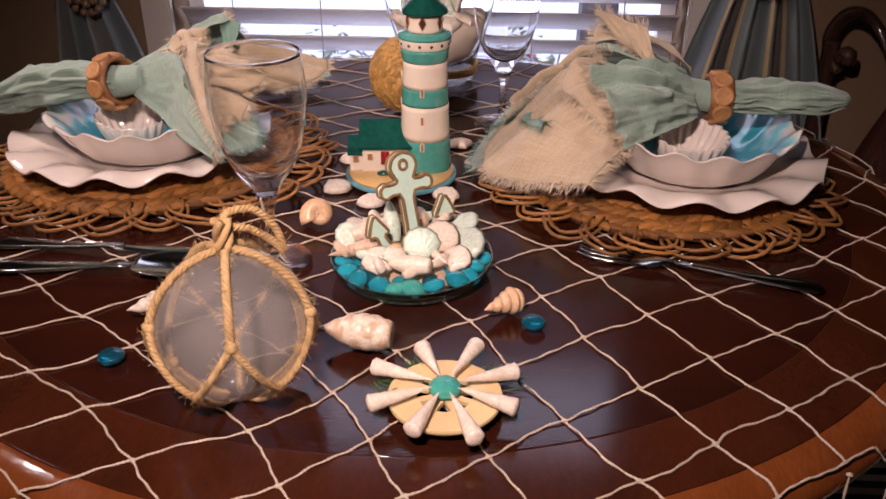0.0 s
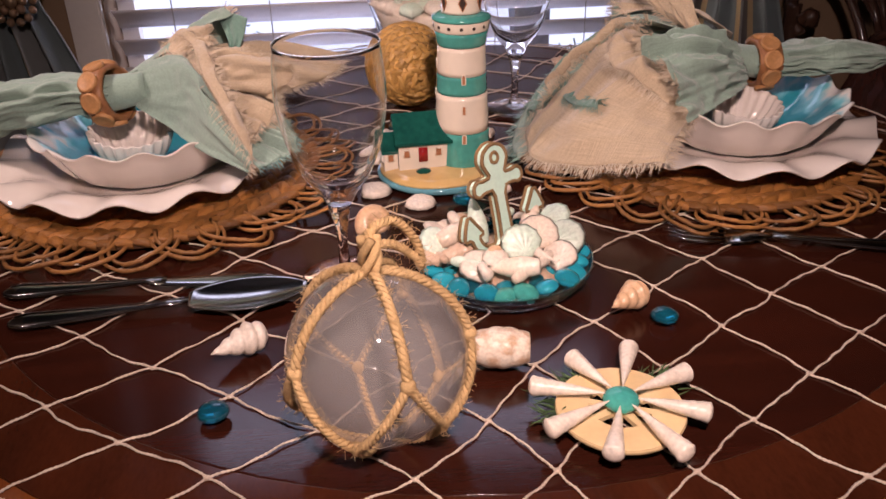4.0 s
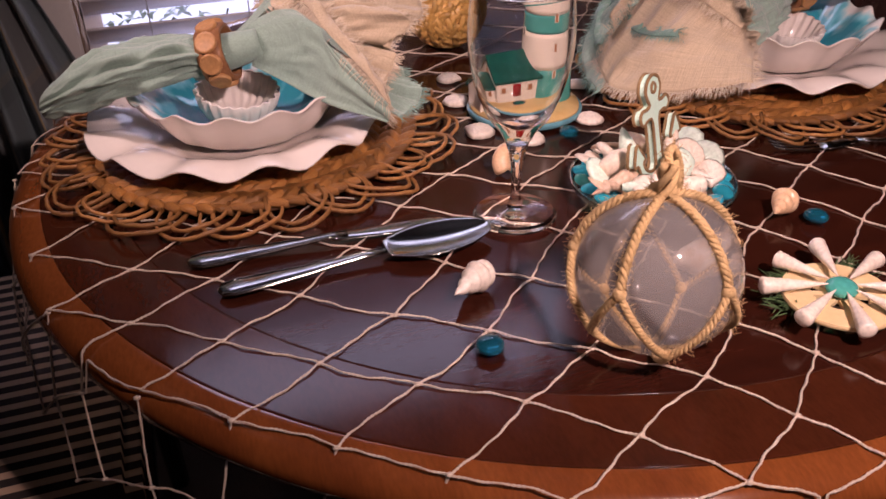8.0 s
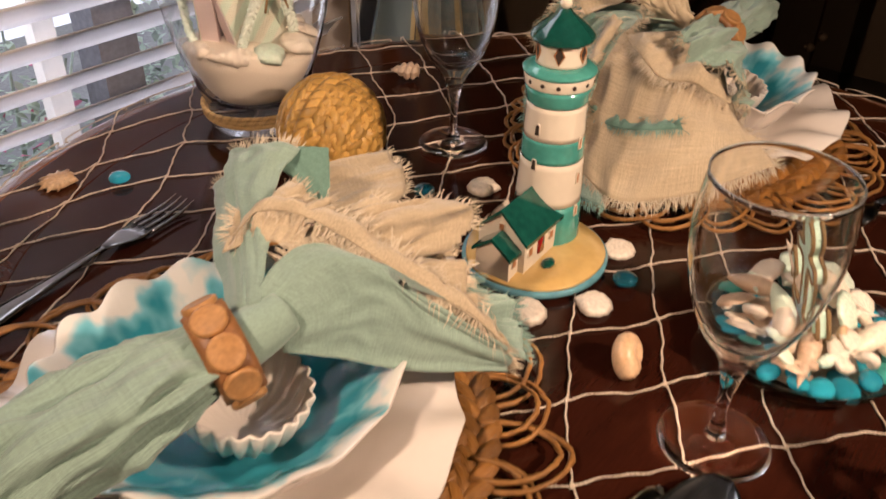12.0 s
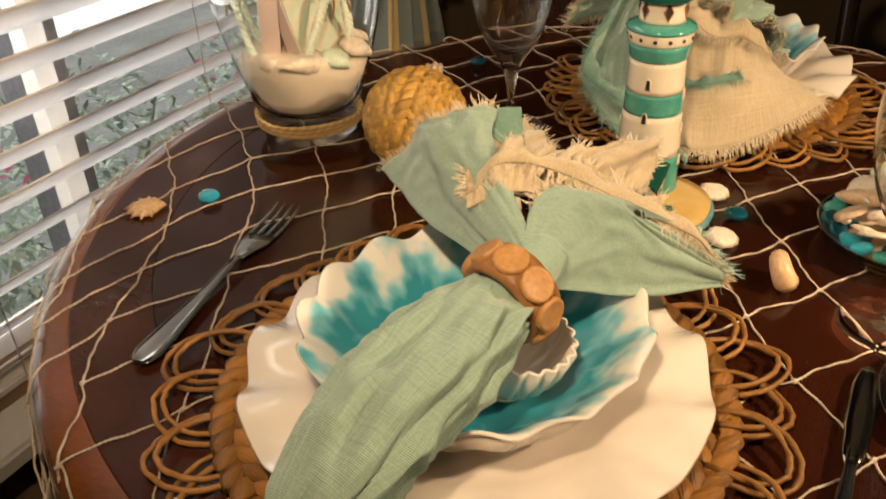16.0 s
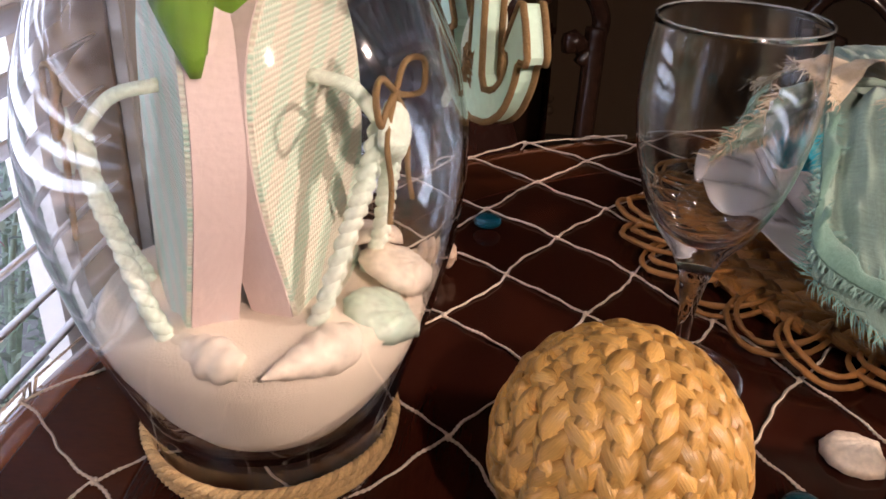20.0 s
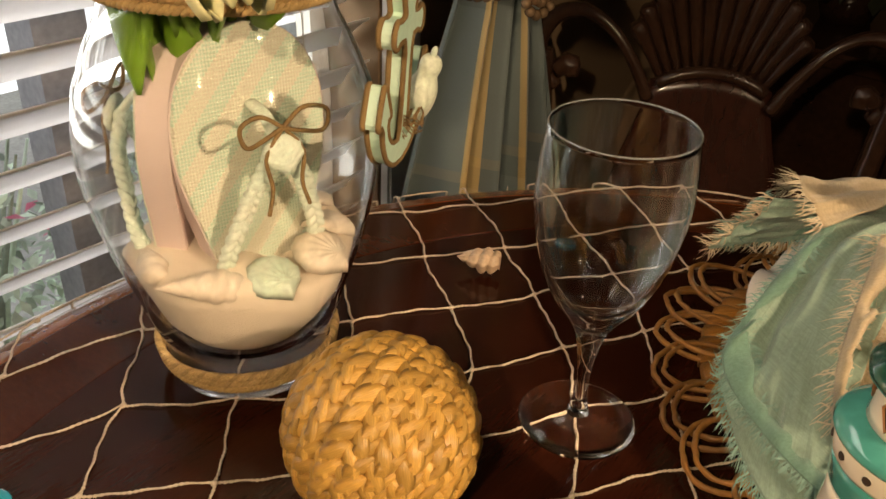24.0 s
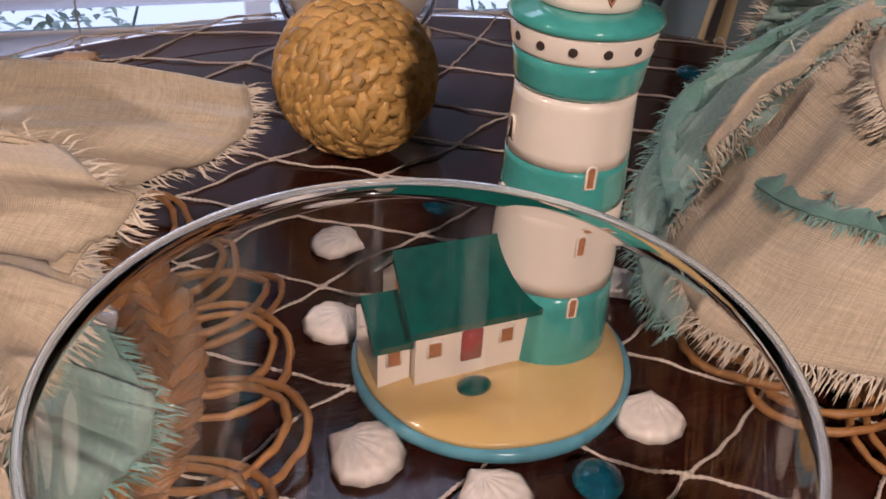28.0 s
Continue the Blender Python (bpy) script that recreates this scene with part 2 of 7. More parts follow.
# dark of the window hollows, shade put into colour; also the bird's black eye
M_dark = material("hollow_shade_black", (0.05, 0.03, 0.02), 0.8, None, 60, 300, 0.1)
M_mint = material("mint_painted_wood", (0.50, 0.74, 0.62), 0.6, (0.62, 0.78, 0.66), 30, 250, 0.12, detail=0.12)
M_twine = material("twine", (0.27, 0.17, 0.075), 0.9, (0.17, 0.10, 0.042), 50, 900, 0.4)
M_moss = material("green_moss", (0.07, 0.135, 0.045), 0.8, (0.04, 0.08, 0.025), 60, 300, 0.2, island=0.3)
M_sand = material("white_sand", (0.74, 0.64, 0.53), 0.95, (0.66, 0.56, 0.46), 14, 900, 0.35, detail=0.15)
M_sole = material("lavender_foam", (0.64, 0.52, 0.50), 0.8, (0.58, 0.46, 0.45), 12, 400, 0.2, detail=0.12)
M_insole = material("woven_insole", (0.76, 0.75, 0.60), 0.75, (0.48, 0.68, 0.56), 16, 500, 0.3, detail=0.15)
M_strap = material("braided_strap", (0.75, 0.77, 0.68), 0.7, (0.58, 0.71, 0.62), 60, 400, 0.3)
M_bird = material("painted_bird", (0.76, 0.78, 0.68), 0.6, (0.55, 0.62, 0.50), 90, 300, 0.2)
M_leaf = material("tulip_leaf", (0.17, 0.30, 0.03), 0.4, (0.09, 0.19, 0.02), 18, 120, 0.08)
M_petal = material("tulip_petal", (0.78, 0.74, 0.50), 0.5, (0.70, 0.68, 0.36), 20, 120, 0.05)
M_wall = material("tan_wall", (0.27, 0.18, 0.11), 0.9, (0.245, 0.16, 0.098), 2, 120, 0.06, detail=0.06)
M_ceil = material("ceiling_paint", (0.40, 0.365, 0.32), 0.9, None, 2, 120, 0.05, contrast=0.1, detail=0.05)
M_trim = material("white_trim", (0.70, 0.66, 0.62), 0.45, (0.64, 0.60, 0.56), 4, 90, 0.03, detail=0.05)
M_slat = material("blind_slat", (0.86, 0.83, 0.84), 0.45, (0.80, 0.78, 0.80), 6, 90, 0.02, detail=0.04)
M_floor = material("floor_carpet", (0.10, 0.07, 0.05), 0.95, (0.07, 0.05, 0.035), 5, 300, 0.3)
M_chair = material("carved_mahogany", (0.050, 0.024, 0.015), 0.20, (0.028, 0.013, 0.009), 8, 90, 0.05, coat=0.4)
M_panel = material("chair_back_panel", (0.045, 0.014, 0.009), 0.25, (0.026, 0.009, 0.006), 6, 80, 0.03, coat=0.4, stretch=(1, 1, 0.3))
M_bead = material("antique_beads", (0.36, 0.24, 0.15), 0.25, (0.20, 0.12, 0.07), 60, 300, 0.1, metal=0.5)
M_rose = material("cream_silk_rose", (0.58, 0.46, 0.27), 0.8, (0.48, 0.36, 0.20), 20, 200, 0.1)
M_darkleaf = material("dark_leaf", (0.035, 0.04, 0.02), 0.7, None, 20, 200, 0.1)


def striped_cloth(name, bands, base, axis_scale, rough=0.55, direction="X"):
    """Cloth with stripes along one texture axis. bands: (start, colour) over one repeat."""
    m = material(name, base, rough, None, 5, 300, 0.15, sheen=0.2, detail=0.12)
    nt = m.node_tree
    b = nt.nodes["Principled BSDF"]
    co = nt.nodes.new("ShaderNodeTexCoord")
    sep = nt.nodes.new("ShaderNodeSeparateXYZ")
    nt.links.new(co.outputs["UV"], sep.inputs[0])
    mu = nt.nodes.new("ShaderNodeMath")
    mu.operation = "MULTIPLY"
    mu.inputs[1].default_value = axis_scale
    nt.links.new(sep.outputs[direction], mu.inputs[0])
    fr = nt.nodes.new("ShaderNodeMath")
    fr.operation = "FRACT"
    nt.links.new(mu.outputs[0], fr.inputs[0])
    cr = nt.nodes.new("ShaderNodeValToRGB")
    cr.color_ramp.interpolation = "CONSTANT"
    el = cr.color_ramp.elements
    while len(el) < len(bands):
        el.new(0.5)
    for e, (p, c) in zip(el, bands):
        e.position, e.color = p, (*c, 1)
    nt.links.new(fr.outputs[0], cr.inputs[0])
    nt.links.new(cr.outputs[0], b.inputs["Base Color"])
    return m


M_curtain = striped_cloth("plaid_silk", [(0, (0.16, 0.21, 0.22)), (0.30, (0.56, 0.41, 0.19)), (0.35, (0.19, 0.20, 0.20)), (0.60, (0.08, 0.07, 0.065)), (0.70, (0.62, 0.46, 0.22)), (0.75, (0.14, 0.18, 0.19))], (0.1, 0.14, 0.15), 2.3, 0.38)

# the plaid's cross bands
nt = M_curtain.node_tree
b = nt.nodes["Principled BSDF"]
tc = nt.nodes.new("ShaderNodeTexCoord")
sp = nt.nodes.new("ShaderNodeSeparateXYZ")
nt.links.new(tc.outputs["UV"], sp.inputs[0])
mu = nt.nodes.new("ShaderNodeMath")
mu.operation = "MULTIPLY"
mu.inputs[1].default_value = 9.0
nt.links.new(sp.outputs["Y"], mu.inputs[0])
fr = nt.nodes.new("ShaderNodeMath")
fr.operation = "FRACT"
nt.links.new(mu.outputs[0], fr.inputs[0])
cr = nt.nodes.new("ShaderNodeValToRGB")
cr.color_ramp.interpolation = "CONSTANT"
el = cr.color_ramp.elements
el[0].position, el[0].color = 0.0, (0.17, 0.19, 0.19, 1)
el[1].position, el[1].color = 0.45, (0.06, 0.05, 0.045, 1)
for p, c in ((0.58, (0.30, 0.22, 0.12, 1)), (0.64, (0.15, 0.16, 0.16, 1))):
    e4 = el.new(p)
    e4.color = c
nt.links.new(fr.outputs[0], cr.inputs[0])
mx = nt.nodes.new("ShaderNodeMix")
mx.data_type = "RGBA"
mx.inputs["Factor"].default_value = 0.25
nt.links.new(b.inputs["Base Color"].links[0].from_socket, mx.inputs["A"])
nt.links.new(cr.outputs[0], mx.inputs["B"])
nt.links.new(mx.outputs["Result"], b.inputs["Base Color"])


# ---- shapes ----
def link_mesh(name, bm, mat, parent=None, label="", smooth=True):
    me = bpy.data.meshes.new(name)
    bm.normal_update()
    bm.to_mesh(me)
    bm.free()
    for p in me.polygons:
        p.use_smooth = smooth
    if mat:
        me.materials.append(mat)
    ob = new(name, me)
    if parent:
        ob.parent = parent
        ob.matrix_parent_inverse = parent.matrix_world.inverted()
    if label:
        ob["label"] = label
    return ob


def part(name, bm, mat, parent, label="", smooth=True):
    return link_mesh(name, bm, mat, parent, label, smooth)


def base(name, at, label, category, group="", kind=""):
    """An empty at the thing's foot, to which its parts belong."""
    e = new(name)
    e.matrix_world = at if isinstance(at, Matrix) else Matrix.Translation(at)
    return tagged(e, label, category, group, kind)


def share(name, me, parent, m, label=""):
    """A piece on shared mesh data under its thing, at the world pose m."""
    ob = new(name, me)
    ob.parent = parent
    ob.matrix_parent_inverse = parent.matrix_world.inverted()
    ob.matrix_basis = m
    if label:
        ob["label"] = label
    return ob


def mesh_of(bm, name, mat, smooth=True):
    me = bpy.data.meshes.new(name)
    bm.normal_update()
    bm.to_mesh(me)
    bm.free()
    for p in me.polygons:
        p.use_smooth = smooth
    me.materials.append(mat)
    return me


def add_sweep(bm, pts, radius, sides=6, closed=False, flat=1.0):
    """A tube along points; radius a number or one for each point."""
    pts = [Vector(p) for p in pts]
    n = len(pts)
    rad = radius if isinstance(radius, (list, tuple)) else [radius] * n
    rings = []
    prev = None
    for k, p in enumerate(pts):
        a = pts[(k - 1) % n] if closed or k else p
        c = pts[(k + 1) % n] if closed or k < n - 1 else p
        d = (c - a)
        d = d.normalized() if d.length > 1e-9 else Vector((0, 0, 1))
        if prev is None:
            ref = Vector((0, 0, 1)) if abs(d.z) < 0.9 else Vector((1, 0, 0))
            side = d.cross(ref).normalized()
        else:
            side = (prev - d * prev.dot(d))
            side = side.normalized() if side.length > 1e-6 else d.orthogonal().normalized()
        prev = side
        up = side.cross(d)
        ring = [bm.verts.new(p + rad[k] * (math.cos(2 * math.pi * s / sides) * side + flat * math.sin(2 * math.pi * s / sides) * up)) for s in range(sides)]
        rings.append(ring)
    m = n if closed else n - 1
    for k in range(m):
        r1, r2 = rings[k], rings[(k + 1) % n]
        for s in range(sides):
            bm.faces.new((r1[s], r1[(s + 1) % sides], r2[(s + 1) % sides], r2[s]))
    if not closed:
        bm.faces.new(rings[0][::-1])
        bm.faces.new(rings[-1])
    return bm


def sweep(pts, radius, sides=6, closed=False, flat=1.0):
    return add_sweep(bmesh.new(), pts, radius, sides, closed, flat)


def lathe(profile, seg=48, wave=None, closed=False):
    """Turns (r, z) points round z. wave(angle, r, z) gives a changed (r, z)."""
    bm = bmesh.new()
    rings = []
    for r, z in profile:
        if r < 1e-6:
            rings.append([bm.verts.new((0, 0, z))])
            continue
        ring = []
        for s in range(seg):
            a = 2 * math.pi * s / seg
            rr, zz = wave(a, r, z) if wave else (r, z)
            ring.append(bm.verts.new((rr * math.cos(a), rr * math.sin(a), zz)))
        rings.append(ring)
    pairs = list(zip(rings, rings[1:])) + ([(rings[-1], rings[0])] if closed else [])
    for r1, r2 in pairs:
        for s in range(seg):
            t = (s + 1) % seg
            if len(r1) == 1 and len(r2) == 1:
                continue
            if len(r1) == 1:
                bm.faces.new((r1[0], r2[t], r2[s]))
            elif len(r2) == 1:
                bm.faces.new((r1[s], r1[t], r2[0]))
            else:
                bm.faces.new((r1[s], r1[t], r2[t], r2[s]))
    bmesh.ops.recalc_face_normals(bm, faces=bm.faces)
    return bm


def moved(bm, m):
    bmesh.ops.transform(bm, matrix=m, verts=bm.verts)
    return bm


def box(sx, sy, sz, m=None, bevel=0.0):
    bm = bmesh.new()
    bmesh.ops.create_cube(bm, size=1)
    bmesh.ops.scale(bm, vec=(sx, sy, sz), verts=bm.verts)
    if bevel:
        bmesh.ops.bevel(bm, geom=list(bm.edges), offset=bevel, segments=2, affect="EDGES")
    return moved(bm, m) if m is not None else bm


def ball(r, m=None, u=16, v=10, squash=(1, 1, 1)):
    bm = bmesh.new()
    bmesh.ops.create_uvsphere(bm, u_segments=u, v_segments=v, radius=r)
    bmesh.ops.scale(bm, vec=squash, verts=bm.verts)
    return moved(bm, m) if m is not None else bm


def smooth_line(pts, n):
    """Catmull-Rom through points, n places."""
    pts = [Vector(p) for p in pts]
    q = [2 * pts[0] - pts[1]] + pts + [2 * pts[-1] - pts[-2]]
    out = []
    for k in range(n):
        x = k / (n - 1) * (len(pts) - 1)
        i = min(int(x), len(pts) - 2)
        t = x - i
        a, b, c, d = q[i], q[i + 1], q[i + 2], q[i + 3]
        out.append(0.5 * ((2 * b) + (c - a) * t + (2 * a - 5 * b + 4 * c - d) * t * t + (3 * b - a - 3 * c + d) * t ** 3))
    return out


def add_rope(bm, pts, r, strands=3, turns=60.0, sides=5):
    """A laid rope: strands wound about a line; turns in windings a metre."""
    pts = [Vector(p) for p in pts]
    for s in range(strands):
        line, run = [], 0.0
        for k, p in enumerate(pts):
            if k:
                run += (p - pts[k - 1]).length
            d = (pts[min(k + 1, len(pts) - 1)] - pts[max(k - 1, 0)]).normalized()
            side = d.cross(Vector((0.13, 0.21, 0.97))).normalized()
            up = side.cross(d)
            a = 2 * math.pi * (run * turns + s / strands)
            line.append(p + 0.5 * r * (math.cos(a) * side + math.sin(a) * up))
        add_sweep(bm, line, 0.62 * r, sides)
    return bm


def fuzz(bm, pts, r, count, length, rng):
    """Loose fibres that stand off a rope."""
    for _ in range(count):
        k = rng.randrange(len(pts) - 1)
        p = Vector(pts[k]).lerp(Vector(pts[k + 1]), rng.random())
        d = Vector((rng.gauss(0, 1), rng.gauss(0, 1), rng.gauss(0, 1))).normalized()
        q = p + d * (r + length * rng.random())
        mid = (p + q) / 2 + Vector((rng.gauss(0, 1), rng.gauss(0, 1), rng.gauss(0, 1))) * length * 0.2
        add_sweep(bm, [p, mid, q], 0.00018, 3)
    return bm


def diagonal_weave(m, step, tones):
    """A woven insole: small crossed threads over broad slanting bands."""
    nt = m.node_tree
    b = nt.nodes["Principled BSDF"]
    co = nt.nodes.new("ShaderNodeTexCoord")
    sp = nt.nodes.new("ShaderNodeSeparateXYZ")
    nt.links.new(co.outputs["Object"], sp.inputs[0])

    def op(kind, a, c):
        n = nt.nodes.new("ShaderNodeMath")
        n.operation = kind
        for k, v in enumerate((a, c)):
            if isinstance(v, (int, float)):
                n.inputs[k].default_value = v
            elif v is not None:
                nt.links.new(v, n.inputs[k])
        return n.outputs[0]

    x, z = op("MULTIPLY", sp.outputs["X"], 1.15), sp.outputs["Z"]
    one, two = op("ADD", z, x), op("SUBTRACT", z, x)
    k = 2 * math.pi / step
    thread = op("MULTIPLY", op("SINE", op("MULTIPLY", one, k), None), op("SINE", op("MULTIPLY", two, k), None))
    bands = op("SINE", op("MULTIPLY", two, k / 7), None)
    mask = op("GREATER_THAN", thread, 0.05)
    mixes = []
    for lo, hi in ((tones[0], tones[1]), (tones[2], tones[3])):
        mx = nt.nodes.new("ShaderNodeMix")
        mx.data_type = "RGBA"
        mx.inputs["A"].default_value, mx.inputs["B"].default_value = (*lo, 1), (*hi, 1)
        nt.links.new(mask, mx.inputs["Factor"])
        mixes.append(mx)
    mx = nt.nodes.new("ShaderNodeMix")
    mx.data_type = "RGBA"
    nt.links.new(mixes[0].outputs["Result"], mx.inputs["A"])
    nt.links.new(mixes[1].outputs["Result"], mx.inputs["B"])
    nt.links.new(op("GREATER_THAN", bands, 0.0), mx.inputs["Factor"])
    nt.links.new(mx.outputs["Result"], b.inputs["Base Color"])
    bp = nt.nodes.new("ShaderNodeBump")
    bp.inputs["Strength"].default_value = 0.4
    bp.inputs["Distance"].default_value = 0.001
    nt.links.new(thread, bp.inputs["Height"])
    nt.links.new(bp.outputs[0], b.inputs["Normal"])


diagonal_weave(M_insole, 0.0046, ((0.70, 0.70, 0.58), (0.66, 0.60, 0.50), (0.68, 0.72, 0.60), (0.46, 0.62, 0.50)))


def sheet(fn, nu, nv, thick=0.0):
    """A cloth or panel fn(u, v) with texture coordinates, made thick."""
    bm = bmesh.new()
    uv = bm.loops.layers.uv.new("uv")
    g = [[bm.verts.new(fn(i / nu, j / nv)) for j in range(nv + 1)] for i in range(nu + 1)]
    for i in range(nu):
        for j in range(nv):
            f = bm.faces.new((g[i][j], g[i + 1][j], g[i + 1][j + 1], g[i][j + 1]))
            for lp, (a, b) in zip(f.loops, ((i, j), (i + 1, j), (i + 1, j + 1), (i, j + 1))):
                lp[uv].uv = (a / nu, b / nv)
    if thick:
        bm.normal_update()
        bmesh.ops.solidify(bm, geom=list(bm.faces), thickness=thick)
    return bm


# ---- the room ----
TC = Vector((-0.042, 0.867, 0.0))
TOP = 0.75
WY = 1.62


def structure(name, bm, mat, label, category="wall", smooth=False):
    return tagged(link_mesh(name, bm, mat, None, "", smooth), label, category, "", "structure")


def slab(x0, x1, y0, y1, z0, z1):
    return box(x1 - x0, y1 - y0, z1 - z0, Matrix.Translation(((x0 + x1) / 2, (y0 + y1) / 2, (z0 + z1) / 2)))


WX0, WX1, WZ0, WZ1 = -0.60, 0.43, 0.42, 1.95
structure("floor", slab(-2.4, 2.6, -2.6, WY + 0.14, -0.06, 0.0), M_floor, "dark brown carpeted dining room floor", "floor")
structure("ceiling", slab(-2.4, 2.6, -2.6, WY + 0.14, 2.50, 2.58), M_ceil, "plain off-white painted ceiling", "ceiling")
wall_n = tagged(new("wall_north"), "tan painted wall with a window", "wall", "", "structure")
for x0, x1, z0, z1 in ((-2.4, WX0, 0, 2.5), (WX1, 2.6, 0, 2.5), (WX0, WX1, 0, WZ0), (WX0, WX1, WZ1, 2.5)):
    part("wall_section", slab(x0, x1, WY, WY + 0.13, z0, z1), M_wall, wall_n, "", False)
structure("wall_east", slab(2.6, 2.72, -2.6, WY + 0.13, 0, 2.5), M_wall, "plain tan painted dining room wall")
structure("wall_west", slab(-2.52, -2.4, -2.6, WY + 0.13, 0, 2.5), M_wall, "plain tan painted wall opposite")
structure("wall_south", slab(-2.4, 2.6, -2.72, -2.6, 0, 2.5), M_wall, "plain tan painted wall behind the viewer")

# window with casing, sill, sashes and a horizontal blind
window = tagged(new("window_1"), "white framed window behind a lowered blind", "window", "", "structure")
cas = 0.062
for nm, x0, x1, z0, z1 in (("casing", WX0 - cas, WX0 - 0.002, WZ0, WZ1), ("casing", WX1 + 0.002, WX1 + cas, WZ0, WZ1), ("casing", WX0 - cas, WX1 + cas, WZ1 + 0.002, WZ1 + cas)):
    part(nm, box(x1 - x0, 0.02, z1 - z0, Matrix.Translation(((x0 + x1) / 2, WY - 0.011, (z0 + z1) / 2)), 0.004), M_trim, window, "", False)
part("window_sill", box(WX1 - WX0 + 0.14, 0.10, 0.03, Matrix.Translation(((WX0 + WX1) / 2, WY - 0.03, WZ0 - 0.017)), 0.006), M_trim, window, "", False)
for x in (WX0 + 0.018, (WX0 + WX1) / 2, WX1 - 0.018):
    part("sash_bar", slab(x - 0.016, x + 0.016, WY + 0.085, WY + 0.115, WZ0, WZ1), M_trim, window, "", False)
for z in (WZ0 + 0.02, 1.16, WZ1 - 0.02):
    part("sash_rail", slab(WX0 + 0.036, (WX0 + WX1) / 2 - 0.018, WY + 0.086, WY + 0.114, z - 0.016, z + 0.016), M_trim, window, "", False)
    part("sash_rail", slab((WX0 + WX1) / 2 + 0.018, WX1 - 0.036, WY + 0.086, WY + 0.114, z - 0.016, z + 0.016), M_trim, window, "", False)

blind = base("window_blind", ((WX0 + WX1) / 2, WY + 0.03, WZ0), "white horizontal slat blind, lowered and half open", "blind")
BW = WX1 - WX0 - 0.016
bm = bmesh.new()
prof = [(-0.030, 0.0), (-0.015, 0.0028), (0.0, 0.0038), (0.015, 0.0028), (0.030, 0.0)]
top = [[bm.verts.new((x, y, z + o)) for y, z in prof] for x in (-BW / 2, BW / 2) for o in (0.0014, -0.0014)]
a0, a1, b0, b1 = top
for k in range(4):
    bm.faces.new((a0[k], b0[k], b0[k + 1], a0[k + 1]))
    bm.faces.new((a1[k + 1], b1[k + 1], b1[k], a1[k]))
bm.faces.new((a0[0], a1[0], b1[0], b0[0]))
bm.faces.new((b0[4], b1[4], a1[4], a0[4]))
bm.faces.new(a0 + a1[::-1])
bm.faces.new(b1 + b0[::-1])
bmesh.ops.recalc_face_normals(bm, faces=bm.faces)
slat_mesh = mesh_of(bm, "slat", M_slat, True)
SLAT_STEP, SLAT_TILT = 0.0535, -42
zs = WZ0 + 0.03
n = 0
while zs < WZ1 - 0.06:
    share("slat", slat_mesh, blind, pose((WX0 + WX1) / 2, WY + 0.03, zs, SLAT_TILT + random.uniform(-1.2, 1.2), random.uniform(-0.12, 0.12), 0))
    zs += SLAT_STEP
part("bottom_rail", box(BW, 0.03, 0.014, Matrix.Translation(((WX0 + WX1) / 2, WY + 0.03, WZ0 + 0.009)), 0.003), M_slat, blind, "", False)
part("headrail", box(BW, 0.05, 0.045, Matrix.Translation(((WX0 + WX1) / 2, WY + 0.03, WZ1 - 0.025)), 0.004), M_slat, blind, "", False)
for x in (WX0 + 0.12, -0.30, 0.13, WX1 - 0.12):
    part("ladder_cord", sweep([(x, WY + 0.004, WZ0 + 0.01), (x, WY + 0.004, WZ1 - 0.04)], 0.0012, 4), M_trim, blind)

# the garden outside
mb = bpy.data.materials.new("garden_backdrop")
mb.use_nodes = True
nt = mb.node_tree
nt.nodes.clear()
out = nt.nodes.new("ShaderNodeOutputMaterial")
em = nt.nodes.new("ShaderNodeEmission")
co = nt.nodes.new("ShaderNodeTexCoord")
sep = nt.nodes.new("ShaderNodeSeparateXYZ")
nt.links.new(co.outputs["Object"], sep.inputs[0])
cr = nt.nodes.new("ShaderNodeValToRGB")
cr.color_ramp.elements[0].position, cr.color_ramp.elements[0].color = 0.0, (0.50, 0.56, 0.62, 1)
cr.color_ramp.elements[1].position, cr.color_ramp.elements[1].color = 0.75, (0.74, 0.80, 1.0, 1)
mr = nt.nodes.new("ShaderNodeMapRange")
mr.inputs[1].default_value, mr.inputs[2].default_value = -2.0, 2.0
nt.links.new(sep.outputs["Z"], mr.inputs[0])
nt.links.new(mr.outputs[0], cr.inputs[0])
nt.links.new(cr.outputs[0], em.inputs["Color"])
em.inputs["Strength"].default_value = 1.5
nt.links.new(em.outputs[0], out.inputs["Surface"])
bd = tagged(link_mesh("backdrop", slab(-6, 6, 5.0, 5.02, -2.0, 6.0), mb), "pale bright daylight beyond the garden", "backdrop", "", "structure")
structure("ground", slab(-6, 6, WY + 0.15, 5.0, -0.5, -0.42), material("garden_paving", (0.45, 0.44, 0.42), 0.95, None, 3, 60, 0.3), "pale garden ground outside the window", "ground")
# leaves bleached: the haze of the bright outdoors is put into their colour
M_bush = material("hazed_garden_leaf", (0.46, 0.58, 0.44), 0.7, (0.60, 0.68, 0.60), 8, 60, 0.05, island=0.5)
M_bloom = material("pink_bloom", (0.70, 0.10, 0.22), 0.7, (0.75, 0.30, 0.40), 20, 60, 0.05, island=0.2)
rng = random.Random(5)


